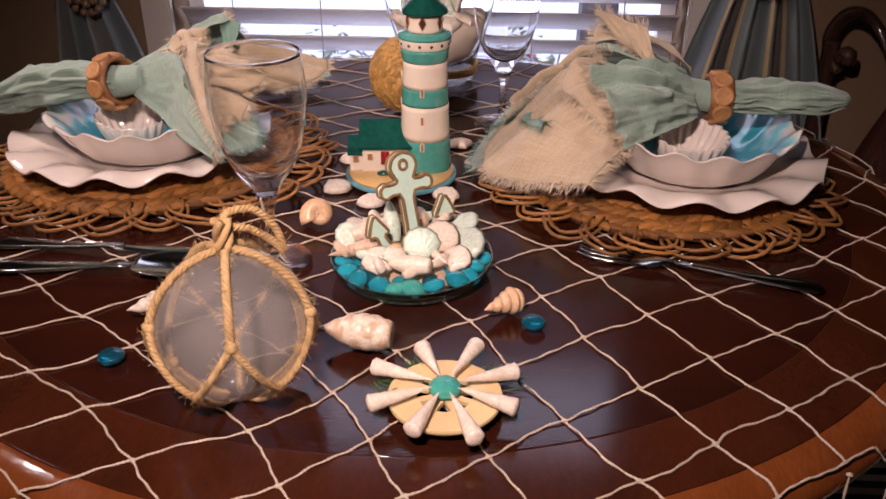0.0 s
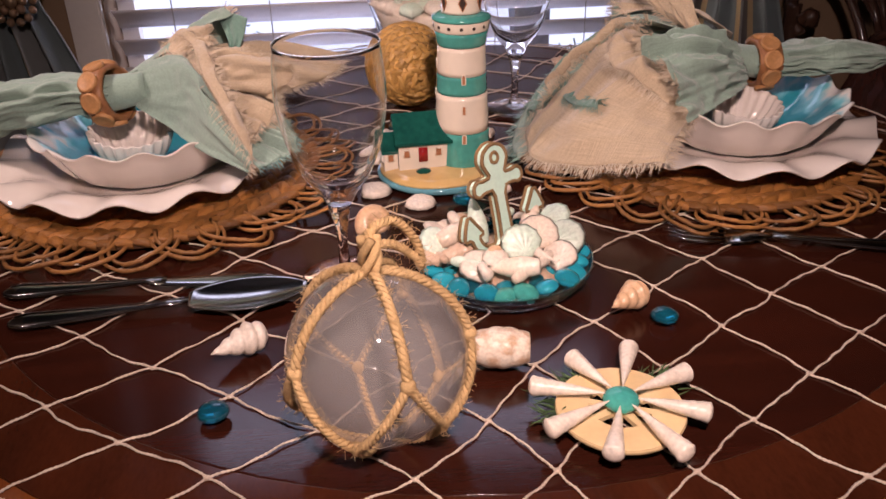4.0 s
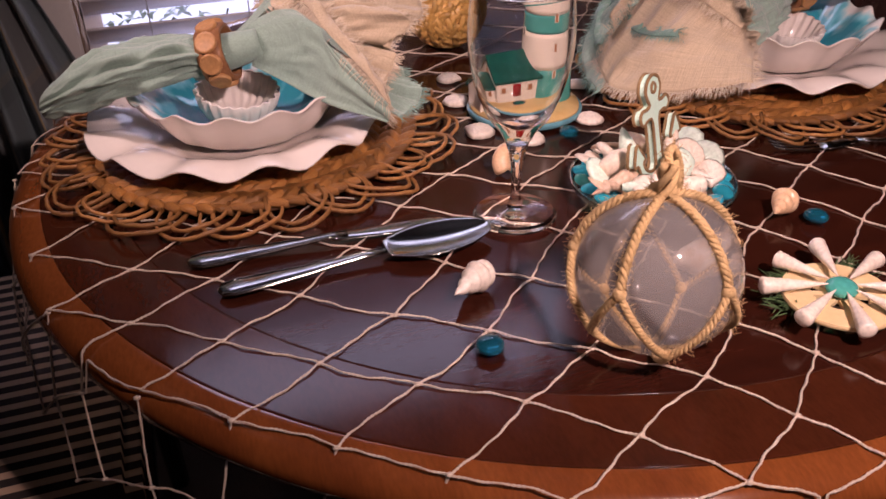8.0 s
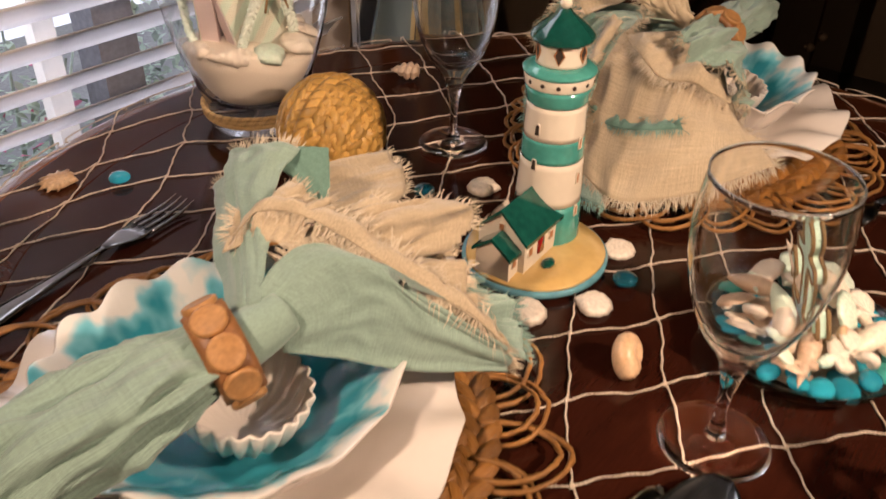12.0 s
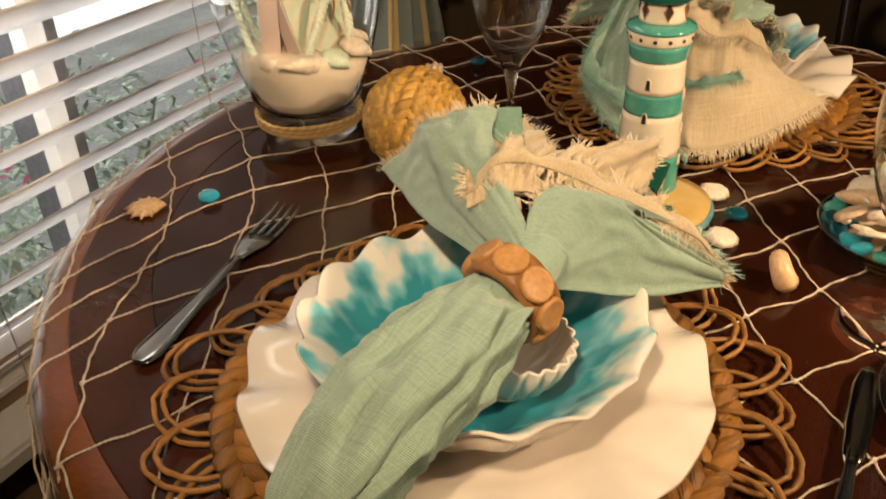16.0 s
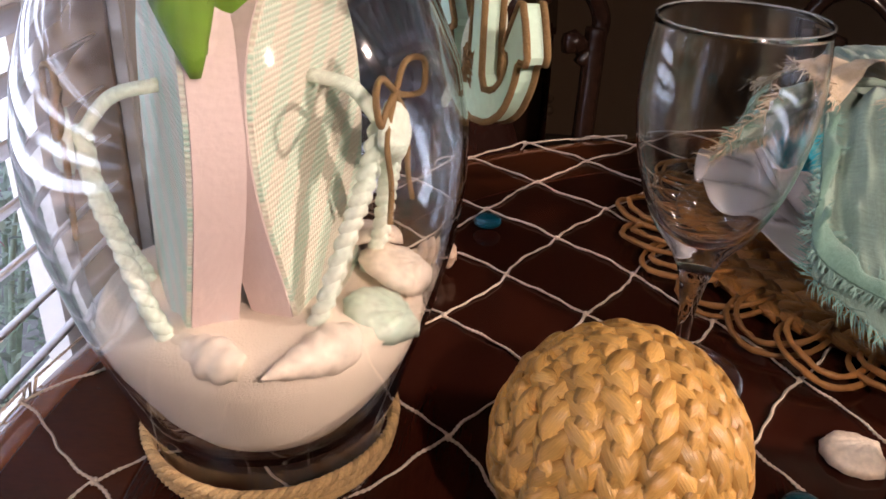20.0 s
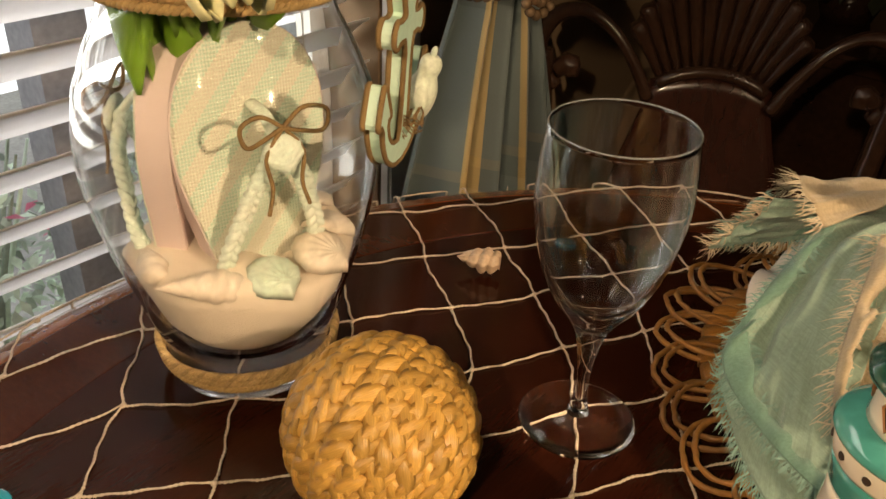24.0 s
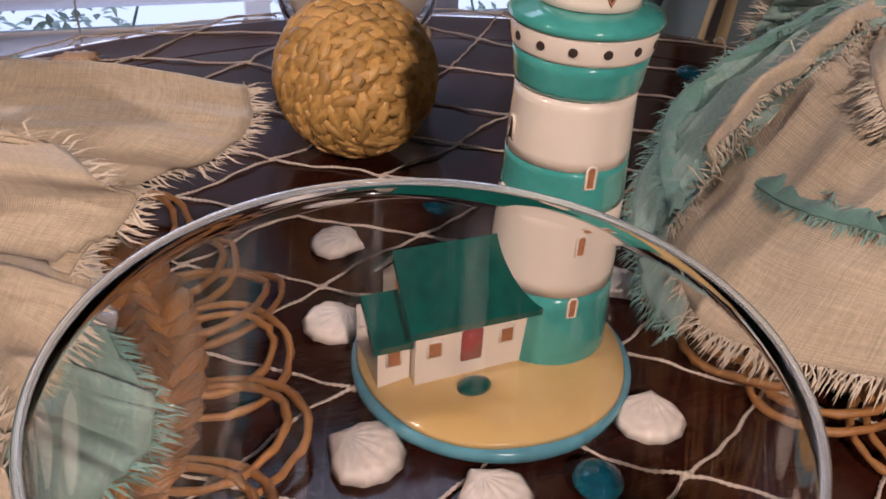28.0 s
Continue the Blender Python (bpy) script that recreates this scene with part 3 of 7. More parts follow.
def shrub(x, y, z0, h, w, blooms):
    e = base("garden_shrub", (x, y, z0), "leafy green garden shrub with pink flowers" if blooms else "leafy green garden shrub outside the window", "shrub", "garden shrubs")
    bm = bmesh.new()
    for k in range(5):
        a = rng.uniform(0, 6.28)
        add_sweep(bm, [(x, y, z0), (x + 0.3 * w * math.cos(a), y + 0.3 * w * math.sin(a), z0 + h * 0.5), (x + 0.6 * w * math.cos(a), y + 0.6 * w * math.sin(a), z0 + h * 0.85)], [0.012, 0.008, 0.003], 5)
    part("stem", bm, M_bush, e)
    bm = bmesh.new()
    bf = bmesh.new()
    for k in range(1100):
        a, q = rng.uniform(0, 6.28), rng.random() ** 0.5
        hh = rng.random()
        p = Vector((x + w * q * math.cos(a) * (1 - 0.4 * hh), y + w * q * math.sin(a) * 0.6, z0 + h * (0.25 + 0.75 * hh) * (1 - 0.25 * q)))
        d = Vector((rng.gauss(0, 1), rng.gauss(0, 1), rng.gauss(0, 0.6))).normalized()
        s = d.cross(Vector((0, 0, 1))).normalized() * 0.011
        tgt = bf if blooms and rng.random() < 0.10 and hh > 0.5 else bm
        vs = [tgt.verts.new(v) for v in (p - d * 0.021, p + s, p + d * 0.021 + Vector((0, 0, -0.008)), p - s)]
        tgt.faces.new(vs)
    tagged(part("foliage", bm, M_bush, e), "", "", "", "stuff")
    if blooms:
        tagged(part("blossom", bf, M_bloom, e, "bright pink flowers"), "", "", "", "stuff")
    else:
        bf.free()


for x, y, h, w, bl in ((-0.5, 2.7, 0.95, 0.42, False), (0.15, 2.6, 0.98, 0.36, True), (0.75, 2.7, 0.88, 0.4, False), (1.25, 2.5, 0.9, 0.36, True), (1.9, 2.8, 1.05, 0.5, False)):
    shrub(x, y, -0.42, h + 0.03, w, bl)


structure("porch_post", slab(0.30, 0.40, 2.30, 2.40, -0.5, 3.0), material("grey_post_paint", (0.34, 0.34, 0.38), 0.7, None, 4, 60, 0.05), "grey painted porch post outside the window", "post")
# curtains tied back at the window's sides
def curtain(cx, cy, lean, tie_z, spread, waist):
    e = base("tied_curtain", (cx, cy, 0.02), "blue and silver plaid silk curtain with gold stripes, tied back", "curtain", "window curtains")

    def fn(u, v):
        z = 0.03 + v * 2.2
        d = z - tie_z
        w = waist + spread * (min(abs(d) / 0.55, 1.0) ** 0.75) * (1.0 if d < 0 else 0.85)
        s = (u - 0.5)
        fold = math.sin(u * 2 * math.pi * 4.5 + 0.6 * math.sin(z * 3)) * (0.018 + 0.030 * min(abs(d) / 0.5, 1))
        return Vector((cx + 2 * s * w - lean * d * 0.10, cy + fold - 0.02 * math.cos(s * 3), z))

    part("cloth", sheet(fn, 72, 60, 0.0012), M_curtain, e)
    for k in range(26):
        a = 2 * math.pi * k / 26
        part("tieback_bead", ball(0.0085, Matrix.Translation((cx + 0.058 * math.cos(a), cy + 0.045 * math.sin(a), tie_z + 0.012 * math.cos(a))), 8, 6), M_bead, e, "antique glass bead of the tieback")
    for ring, cnt, rr in ((0.0, 1, 0.012), (0.018, 8, 0.008), (0.034, 14, 0.007)):
        for k in range(cnt):
            a = 2 * math.pi * k / cnt
            part("rosette_bead", ball(rr, Matrix.Translation((cx + lean * 0.035 + ring * math.cos(a), cy - 0.065, tie_z + ring * math.sin(a))), 8, 6), M_bead, e, "bead of the round rosette")
    return e


curtain(0.538, 1.515, 0, 0.90, 0.148, 0.060)
curtain(-0.72, 1.48, 1, 0.86, 0.125, 0.045)

# ---- the table ----
table = base("round_dining_table", (TC.x, TC.y, 0), "round polished mahogany dining table with a lighter border", "table")
R = 0.600
part("tabletop", moved(lathe([(0, TOP - 0.034), (0.46, TOP - 0.034), (0.4985, TOP - 0.034), (0.4985, TOP - 0.0004), (0.4982, TOP), (0.4972, TOP), (0.30, TOP), (0, TOP)], 96), Matrix.Translation(TC)), M_wood, table)
part("border", moved(lathe([(0.4987, TOP - 0.034), (0.4987, TOP - 0.0002), (0.4991, TOP + 0.0003), (0.5001, TOP + 0.0003), (0.5655, TOP + 0.0003), (0.5665, TOP + 0.0003), (0.5668, TOP), (0.5668, TOP - 0.03)], 128, None, True), Matrix.Translation(TC)), M_band, table, "reddish brown border band")
part("edge_moulding", moved(lathe([(0.567, TOP - 0.034), (0.567, TOP - 0.0006), (0.568, TOP - 0.0003), (0.572, TOP - 0.0012), (0.582, TOP - 0.002), (0.592, TOP - 0.006), (0.599, TOP - 0.014), (R, TOP - 0.022), (0.596, TOP - 0.032), (0.584, TOP - 0.040), (0.57, TOP - 0.042)], 128, None, True), Matrix.Translation(TC)), M_edge, table, "lighter reddish brown rounded edge")
part("apron", moved(lathe([(0.50, TOP - 0.036), (0.505, TOP - 0.10), (0.49, TOP - 0.11), (0.48, TOP - 0.10), (0.48, TOP - 0.036)], 96, None, True), Matrix.Translation(TC)), M_apron, table)
part("pedestal", moved(lathe([(0, 0.16), (0.10, 0.16), (0.13, 0.22), (0.11, 0.30), (0.065, 0.36), (0.06, 0.48), (0.085, 0.54), (0.07, 0.60), (0.16, TOP - 0.04), (0, TOP - 0.036)], 40), Matrix.Translation(TC)), M_apron, table)
for k in range(4):
    a = math.radians(45 + 90 * k)
    line = smooth_line([(0.08, 0, 0.24), (0.2, 0, 0.21), (0.33, 0, 0.10), (0.42, 0, 0.035), (0.45, 0, 0.03)], 14)
    part("foot", moved(sweep(line, [0.045 - 0.0015 * i for i in range(14)], 10), Matrix.Translation(TC) @ Matrix.Rotation(a, 4, "Z")), M_apron, table)

# ---- the fishing net over the table ----
net = base("fishing_net", (TC.x, TC.y, TOP), "cream knotted cotton fishing net spread over the table", "net")


# the net's broad lie, as cubics of the row and column, and the places where it was tugged aside
NET_X = [-0.1357, 0.5233, -0.121, -0.0099, 0.5523, -0.0377, -0.0032, -0.0104, -0.002, -0.0489]
NET_Y = [0.7929, -0.3784, -0.0783, -0.0043, 0.3224, 0.0148, -0.0038, -0.0099, -0.0076, 0.0679]
NET_TUGS = [(12, -7, 0.041, 0.042), (1, 3, 0.009, 0.009), (9, -7, 0.028, 0.011), (0, 0, 0.017, -0.033), (0, -3, 0.028, -0.034), (5, 2, -0.003, 0.014), (0, 3, 0.028, -0.041), (7, -8, -0.005, 0.04), (10, -4, 0.012, -0.016), (7, -7, 0.032, -0.007), (-1, 3, 0.002, 0.024), (5, 4, -0.02, -0.002), (8, -2, 0.006, -0.003), (10, -7, 0.03, 0.016), (3, 5, 0.0, -0.007), (4, 3, 0.024, 0.012), (10, -6, -0.018, -0.013), (5, -8, 0.027, 0.023), (12, -3, -0.013, -0.004), (3, 4, -0.02, -0.002)]


def knot_place(i, j):
    """The net's knots: an even mesh, a little skewed, that hangs down past the table's edge."""
    u, v = (i - 4) / 8, (j + 1) / 8
    powers = [u ** m * v ** n for m in range(4) for n in range(4 - m)]
    x, y = sum(c * p for c, p in zip(NET_X, powers)), sum(c * p for c, p in zip(NET_Y, powers))
    for ti, tj, dx_, dy_ in NET_TUGS:
        w = math.exp(-((i - ti) ** 2 + (j - tj) ** 2) / 2.645)
        x, y = x + w * dx_, y + w * dy_
    g = random.Random(i * 101 + j * 7 + 3)
    return over_edge(x + g.uniform(-0.0015, 0.0015), y + g.uniform(-0.0015, 0.0015))


def over_edge(x, y, lift=0.0016):
    d = Vector((x - TC.x, y - TC.y, 0))
    q = d.length
    if q <= 0.585:
        return Vector((x, y, TOP + lift)), q
    d.normalize()
    s = q - 0.585
    if s < 0.045:
        a = s / 0.045
        return Vector((TC.x, TC.y, 0)) + d * (0.585 + 0.020 * math.sin(a * math.pi / 2)) + Vector((0, 0, TOP + lift - 0.028 * (1 - math.cos(a * math.pi / 2)))), q
    drop = s - 0.045
    return Vector((TC.x, TC.y, 0)) + d * (0.605 + 0.02 * min(drop * 6, 1) - 0.02 * drop) + Vector((0, 0, TOP - 0.028 - drop)), q


bm = bmesh.new()
bk = bmesh.new()
for i in range(-9, 22):
    for j in range(-16, 17):
        p, q = knot_place(i, j)
        if q > 0.80:
            continue
        bmesh.ops.create_icosphere(bk, subdivisions=1, radius=0.0024, matrix=Matrix.Translation(p) @ Matrix.Diagonal((1.3, 1, 0.75, 1)))
        for di, dj in ((1, 0), (0, 1)):
            p2, q2 = knot_place(i + di, j + dj)
            if q2 > 0.80:
                continue
            g = random.Random(i * 31 + j * 57 + di * 5)
            line = []
            side = Vector((-(p2 - p).y, (p2 - p).x, 0))
            bow, bow2 = g.uniform(-0.045, 0.045), g.uniform(-0.03, 0.03)
            for k in range(25):
                t = k / 24
                c = p.lerp(p2, t) + side * (bow * math.sin(math.pi * t) + bow2 * math.sin(2 * math.pi * t) + 0.006 * math.sin(t * 23 + i))
                if q < 0.60 and q2 < 0.60:
                    c.z = TOP + 0.0016 + 0.0006 * math.sin(t * 9 + j)
                else:
                    c, _ = (over_edge(c.x, c.y) if max(q, q2) < 0.66 and c.z > TOP - 0.05 and (Vector((c.x - TC.x, c.y - TC.y, 0)).length < 0.605) else (c, 0))
                line.append(c)
            add_rope(bm, line, 0.00118, 2, 130.0, 4)
tagged(part("netting", bm, M_cord, net), "", "", "", "stuff")
tagged(part("knotting", bk, M_cord, net), "", "", "", "stuff")


# ---- place settings ----
def petal_mesh(length, width, high, mat):
    """One flat strand of a plait as it shows between two crossings: pointed, bulging, a little bent."""
    bm = bmesh.new()
    nu, nv = 8, 4
    g = []
    for i in range(nu + 1):
        u = i / nu * 2 - 1
        w = width * (1 - abs(u) ** 2.6) ** 0.75 + width * 0.08
        g.append([bm.verts.new((length * u, w * (2 * j / nv - 1), high * (1 - 0.55 * u * u) * math.cos((2 * j / nv - 1) * 1.35) - high * 0.3)) for j in range(nv + 1)])
    for i in range(nu):
        for j in range(nv):
            bm.faces.new((g[i][j], g[i + 1][j], g[i + 1][j + 1], g[i][j + 1]))
    under = [bm.verts.new((length * (i / nu * 2 - 1), 0, -high * 0.9)) for i in range(nu + 1)]
    for i in range(nu):
        bm.faces.new((g[i][0], under[i], under[i + 1], g[i + 1][0]))
        bm.faces.new((g[i][nv], g[i + 1][nv], under[i + 1], under[i]))
    bmesh.ops.recalc_face_normals(bm, faces=bm.faces)
    return mesh_of(bm, "strand", mat)


def placemat(cx, cy, rl, rw, turn, group="placemats"):
    e = base("woven_placemat", (cx, cy, TOP + 0.003), "round brown rattan placemat with a looped openwork border", "placemat", group)
    me = petal_mesh(0.0150, 0.0086, 0.0064, M_rattan)
    pitch = 0.0118
    for k in range(8):
        rr = rw - 0.004 - pitch * k
        cnt = int(2 * math.pi * rr / 0.0165)
        for s in range(cnt):
            a = 2 * math.pi * (s + 0.5 * (k % 2)) / cnt + turn
            skew = math.radians((33 if k % 2 else -33) + random.uniform(-6, 6))
            m = Matrix.Translation((cx + rr * math.cos(a), cy + rr * math.sin(a), TOP + 0.0115 + random.uniform(-0.0006, 0.0008))) @ Matrix.Rotation(a + math.pi / 2 + skew, 4, "Z") @ Matrix.Rotation(-0.17, 4, "Y") @ Matrix.Rotation(0.25 if k % 2 else -0.25, 4, "X")
            share("strand", me, e, m)
    # dark backing: the shade under the plait is in its colour
    part("backing", moved(lathe([(0, 0), (rw - 0.004, 0), (rw, 0.003), (rw - 0.004, 0.0065), (0, 0.0065)], 64), Matrix.Translation((cx, cy, TOP + 0.0035))), M_cane_shade, e)
    # overlapping loops of round cane, in pairs
    loops = 26
    lm = []
    for var in range(6):
        g = random.Random(var + 2)
        bm = bmesh.new()
        reach, lean = g.uniform(0.86, 1.03), g.uniform(-0.035, 0.035)
        for o in (0.0, 0.0085):
            half = math.pi / loops * (1.60 - 26 * o) * g.uniform(0.86, 1.14)
            pts = []
            for k in range(21):
                t = k / 20
                ang = half * (2 * t - 1) * (1.0 + 0.75 * math.sin(math.pi * t) * abs(2 * t - 1)) + lean * math.sin(math.pi * t)
                rr = rw - 0.012 + (rl - rw + 0.012 - o) * reach * math.sin(math.pi * t) ** 0.62 + g.uniform(-0.0010, 0.0010)
                z = 0.006 + 0.006 * math.sin(math.pi * t * 2 + var + 40 * o) * 0.6 + o * 0.4
                pts.append((rr * math.cos(ang), rr * math.sin(ang), max(z, 0.0025)))
            add_sweep(bm, pts, [0.0021 * g.uniform(0.8, 1.15) for _ in pts], 6)
        lm.append(mesh_of(bm, "cane_loop", M_cane))
    for k in range(loops):
        share("cane_loop", lm[(k * 5 + k // 6) % 6], e, Matrix.Translation((cx, cy, TOP + 0.0035)) @ Matrix.Rotation(turn + 2 * math.pi * k / loops + random.uniform(-0.03, 0.03), 4, "Z") @ Matrix.Scale(1 + random.uniform(-0.02, 0.02), 4))
    return e


def wavy(lobes, amp, zamp, r0, phase=0.0, second=0.35):
    def w(a, r, z):
        f = max(0.0, (r - r0 * 0.45) / (r0 * 0.55))
        c = math.cos(lobes * a + phase) + second * math.cos((lobes + 3) * a + 1.3)
        return r * (1 + amp * f * c), z + zamp * f * f * math.cos(lobes * a + phase + 0.7)
    return w


# white bowl with turquoise washes
M_bluebowl = material("turquoise_wash_china", (0.78, 0.76, 0.72), 0.12, None, 5, 60, 0.0, coat=0.6, detail=0.03)
nt = M_bluebowl.node_tree
b = nt.nodes["Principled BSDF"]
tc = nt.nodes.new("ShaderNodeTexCoord")
sx = nt.nodes.new("ShaderNodeSeparateXYZ")
nt.links.new(tc.outputs["Object"], sx.inputs[0])
at = nt.nodes.new("ShaderNodeMath")
at.operation = "ARCTAN2"
nt.links.new(sx.outputs["Y"], at.inputs[0])
nt.links.new(sx.outputs["X"], at.inputs[1])
ln = nt.nodes.new("ShaderNodeVectorMath")
ln.operation = "LENGTH"
nt.links.new(tc.outputs["Object"], ln.inputs[0])
cb = nt.nodes.new("ShaderNodeCombineXYZ")
nt.links.new(at.outputs[0], cb.inputs["X"])
mu = nt.nodes.new("ShaderNodeMath")
mu.operation = "MULTIPLY"
mu.inputs[1].default_value = 7.0
nt.links.new(ln.outputs["Value"], mu.inputs[0])
nt.links.new(mu.outputs[0], cb.inputs["Y"])
nz = nt.nodes.new("ShaderNodeTexNoise")
nz.inputs["Scale"].default_value = 3.4
nz.inputs["Detail"].default_value = 2.5
nt.links.new(cb.outputs[0], nz.inputs["Vector"])
rad = nt.nodes.new("ShaderNodeMapRange")
rad.inputs[1].default_value, rad.inputs[2].default_value = 0.045, 0.135
rad.inputs[3].default_value, rad.inputs[4].default_value = 0.50, -0.10
nt.links.new(ln.outputs["Value"], rad.inputs[0])
sm = nt.nodes.new("ShaderNodeMath")
nt.links.new(nz.outputs["Fac"], sm.inputs[0])
nt.links.new(rad.outputs[0], sm.inputs[1])
cr = nt.nodes.new("ShaderNodeValToRGB")
el = cr.color_ramp.elements
el[0].position, el[0].color = 0.46, (0.78, 0.76, 0.72, 1)
el[1].position, el[1].color = 0.58, (0.20, 0.55, 0.64, 1)
e3 = el.new(0.72)
e3.color = (0.03, 0.30, 0.38, 1)
nt.links.new(sm.outputs[0], cr.inputs[0])
nt.links.new(cr.outputs[0], b.inputs["Base Color"])


def plates(cx, cy, pr, br, turn):
    z = TOP + 0.0135
    pl = base("scalloped_dinner_plate", (cx, cy, z), "large white china plate with a wavy scalloped rim", "plate", "dinner plates")
    prof = [(0, 0.004), (0.07, 0.004), (0.092, 0.006), (0.108, 0.016), (0.125, 0.0225), (pr - 0.003, 0.0255), (pr, 0.0275), (pr - 0.001, 0.0290), (0.124, 0.0262), (0.106, 0.0205), (0.090, 0.0105), (0.07, 0.0085), (0, 0.0085)]
    o = part("plate_body", lathe(prof, 132, wavy(13, 0.0125, 0.0072, pr, turn, 0.5)), M_china, pl)
    o.matrix_basis = Matrix.Translation((cx, cy, z))
    bo = base("turquoise_wash_bowl", (cx + 0.008, cy + 0.004, z + 0.009), "white scalloped bowl washed with turquoise glaze inside", "bowl", "soup bowls")
    outside = [(0, 0.0), (0.068, 0.0), (0.076, 0.003), (0.089, 0.012), (0.100, 0.026), (0.1095, 0.041), (br - 0.002, 0.0530), (br, 0.0545), (br - 0.0012, 0.0553)]
    inside = [(br - 0.0012, 0.0553), (br - 0.003, 0.0553), (0.102, 0.0425), (0.088, 0.026), (0.069, 0.0130), (0.048, 0.007), (0, 0.005)]
    for nm, prof, mat, lab in (("bowl_wall", outside, M_china, "plain white outer wall"), ("bowl_lining", inside, M_bluebowl, "turquoise washed inside")):
        o = part(nm, lathe(prof, 132, wavy(15, 0.020, 0.0048, br, turn + 1)), mat, bo, lab)
        o.matrix_basis = Matrix.Translation((cx + 0.008, cy + 0.004, z + 0.009))
    return z


def ribbed_cup(x, y, z, tilt, turn):
    def w(a, r, zz):
        return r * (1 + 0.045 * math.cos(22 * a) * (1 if r > 0.02 else 0)), zz
    c = base("ribbed_shell_cup", (x, y, z), "small ribbed white china cup set in the bowl", "cup", "dip cups")
    prof = [(0, 0), (0.018, 0), (0.021, 0.003), (0.034, 0.016), (0.0405, 0.030), (0.0435, 0.042), (0.0430, 0.0435), (0.0405, 0.042), (0.0375, 0.030), (0.031, 0.016), (0.018, 0.006), (0, 0.005)]
    lip = [(q * math.cos(a), q * math.sin(a), 0.0432) for a in [2 * math.pi * k / 132 for k in range(132)] for q in [w(a, 0.0424, 0)[0]]]
    for o in (part("cup_body", lathe(prof, 132, w), M_china, c), part("lip", sweep(lip, 0.0012, 6, True), M_china, c, "thin wavy china lip"), part("foot_ring", lathe([(0.0150, -0.0016), (0.0185, -0.0016), (0.0190, -0.0002), (0.0150, -0.0002)], 48, None, True), M_china, c)):
        o.matrix_basis = pose(x, y, z, tilt, 0, turn)
    return c


placemat(-0.386, 0.912, 0.232, 0.181, 0.2)
placemat(0.254, 0.884, 0.220, 0.172, 0.9)
zl = plates(-0.397, 0.905, 0.161, 0.120, 0.3)
zr = plates(0.286, 0.884, 0.161, 0.120, 2.1)
ribbed_cup(-0.400, 0.884, zl + 0.0200, 9, 30)
ribbed_cup(0.281, 0.862, zr + 0.0190, 9, 10)


# napkins through wooden rings
def add_fringe(bm, line, away, length, rng, per=0.0006):
    """Loose threads along an edge; away(v) is the way in which the cloth ends there."""
    for k in range(len(line) - 1):
        a, b2 = line[k], line[k + 1]
        cnt = max(1, int((b2 - a).length / per))
        for s in range(cnt):
            t = (s + rng.random()) / cnt
            p = a.lerp(b2, t)
            d = away(k / (len(line) - 1))
            j = Vector((rng.gauss(0, 0.42), rng.gauss(0, 0.42), rng.gauss(0, 0.42)))
            q = p + (d + j * 0.7).normalized() * length * rng.uniform(0.55, 1.15)
            mid = p.lerp(q, 0.5) + j * length * 0.22
            w = (b2 - a).normalized() * 0.00042
            v = [bm.verts.new(x) for x in (p - w, p + w, mid + w, mid - w, q)]
            bm.faces.new((v[0], v[1], v[2], v[3]))
            bm.faces.new((v[3], v[2], v[4]))


def hem(e, edge, toward, width, mat, fmat, name, label, seed, fr=0.012, rise=0.008):
    """A turned-back, ruffled border along an edge line."""
    nv = 120
    line = smooth_line(edge, nv + 1)
    c = Vector(toward)
    g = random.Random(seed)

    def wob(x, k):
        return noise.noise(Vector((x, seed * 2.3 + k, 0.5))) * 1.9

    def fn(u, v):
        k = min(int(round(v * nv)), nv)
        p = line[k]
        back = (c - p).normalized()
        tang = (line[min(k + 2, nv)] - line[max(k - 2, 0)]).normalized()
        nrm = back.cross(tang).normalized()
        if nrm.z < 0:
            nrm = -nrm
        roll = math.sin(math.pi * (0.15 + 0.75 * u))
        taper = math.sin(math.pi * (0.08 + 0.84 * v)) ** 0.5
        return p + back * width * u * taper * (1 + 0.35 * wob(v * 7, 3)) + nrm * (rise * roll * (1 + 0.7 * wob(v * 6, 1)) + 0.005 * u * wob(v * 15, 2)) + tang * 0.006 * wob(v * 9 + u, 5) * u

    part(name, sheet(fn, 14, nv, 0.001), mat, e, label)
    bm = bmesh.new()
    add_fringe(bm, [fn(1.0, k / nv) for k in range(nv + 1)], lambda v: (fn(1.0, v) - fn(0.85, v)).normalized(), fr, g)
    add_fringe(bm, [fn(0.0, k / nv) for k in range(nv + 1)], lambda v: (fn(0.0, v) - fn(0.15, v)).normalized(), fr, g)
    tagged(part("fringe", bm, fmat, e, "frayed thread fringe"), "", "", "", "stuff")


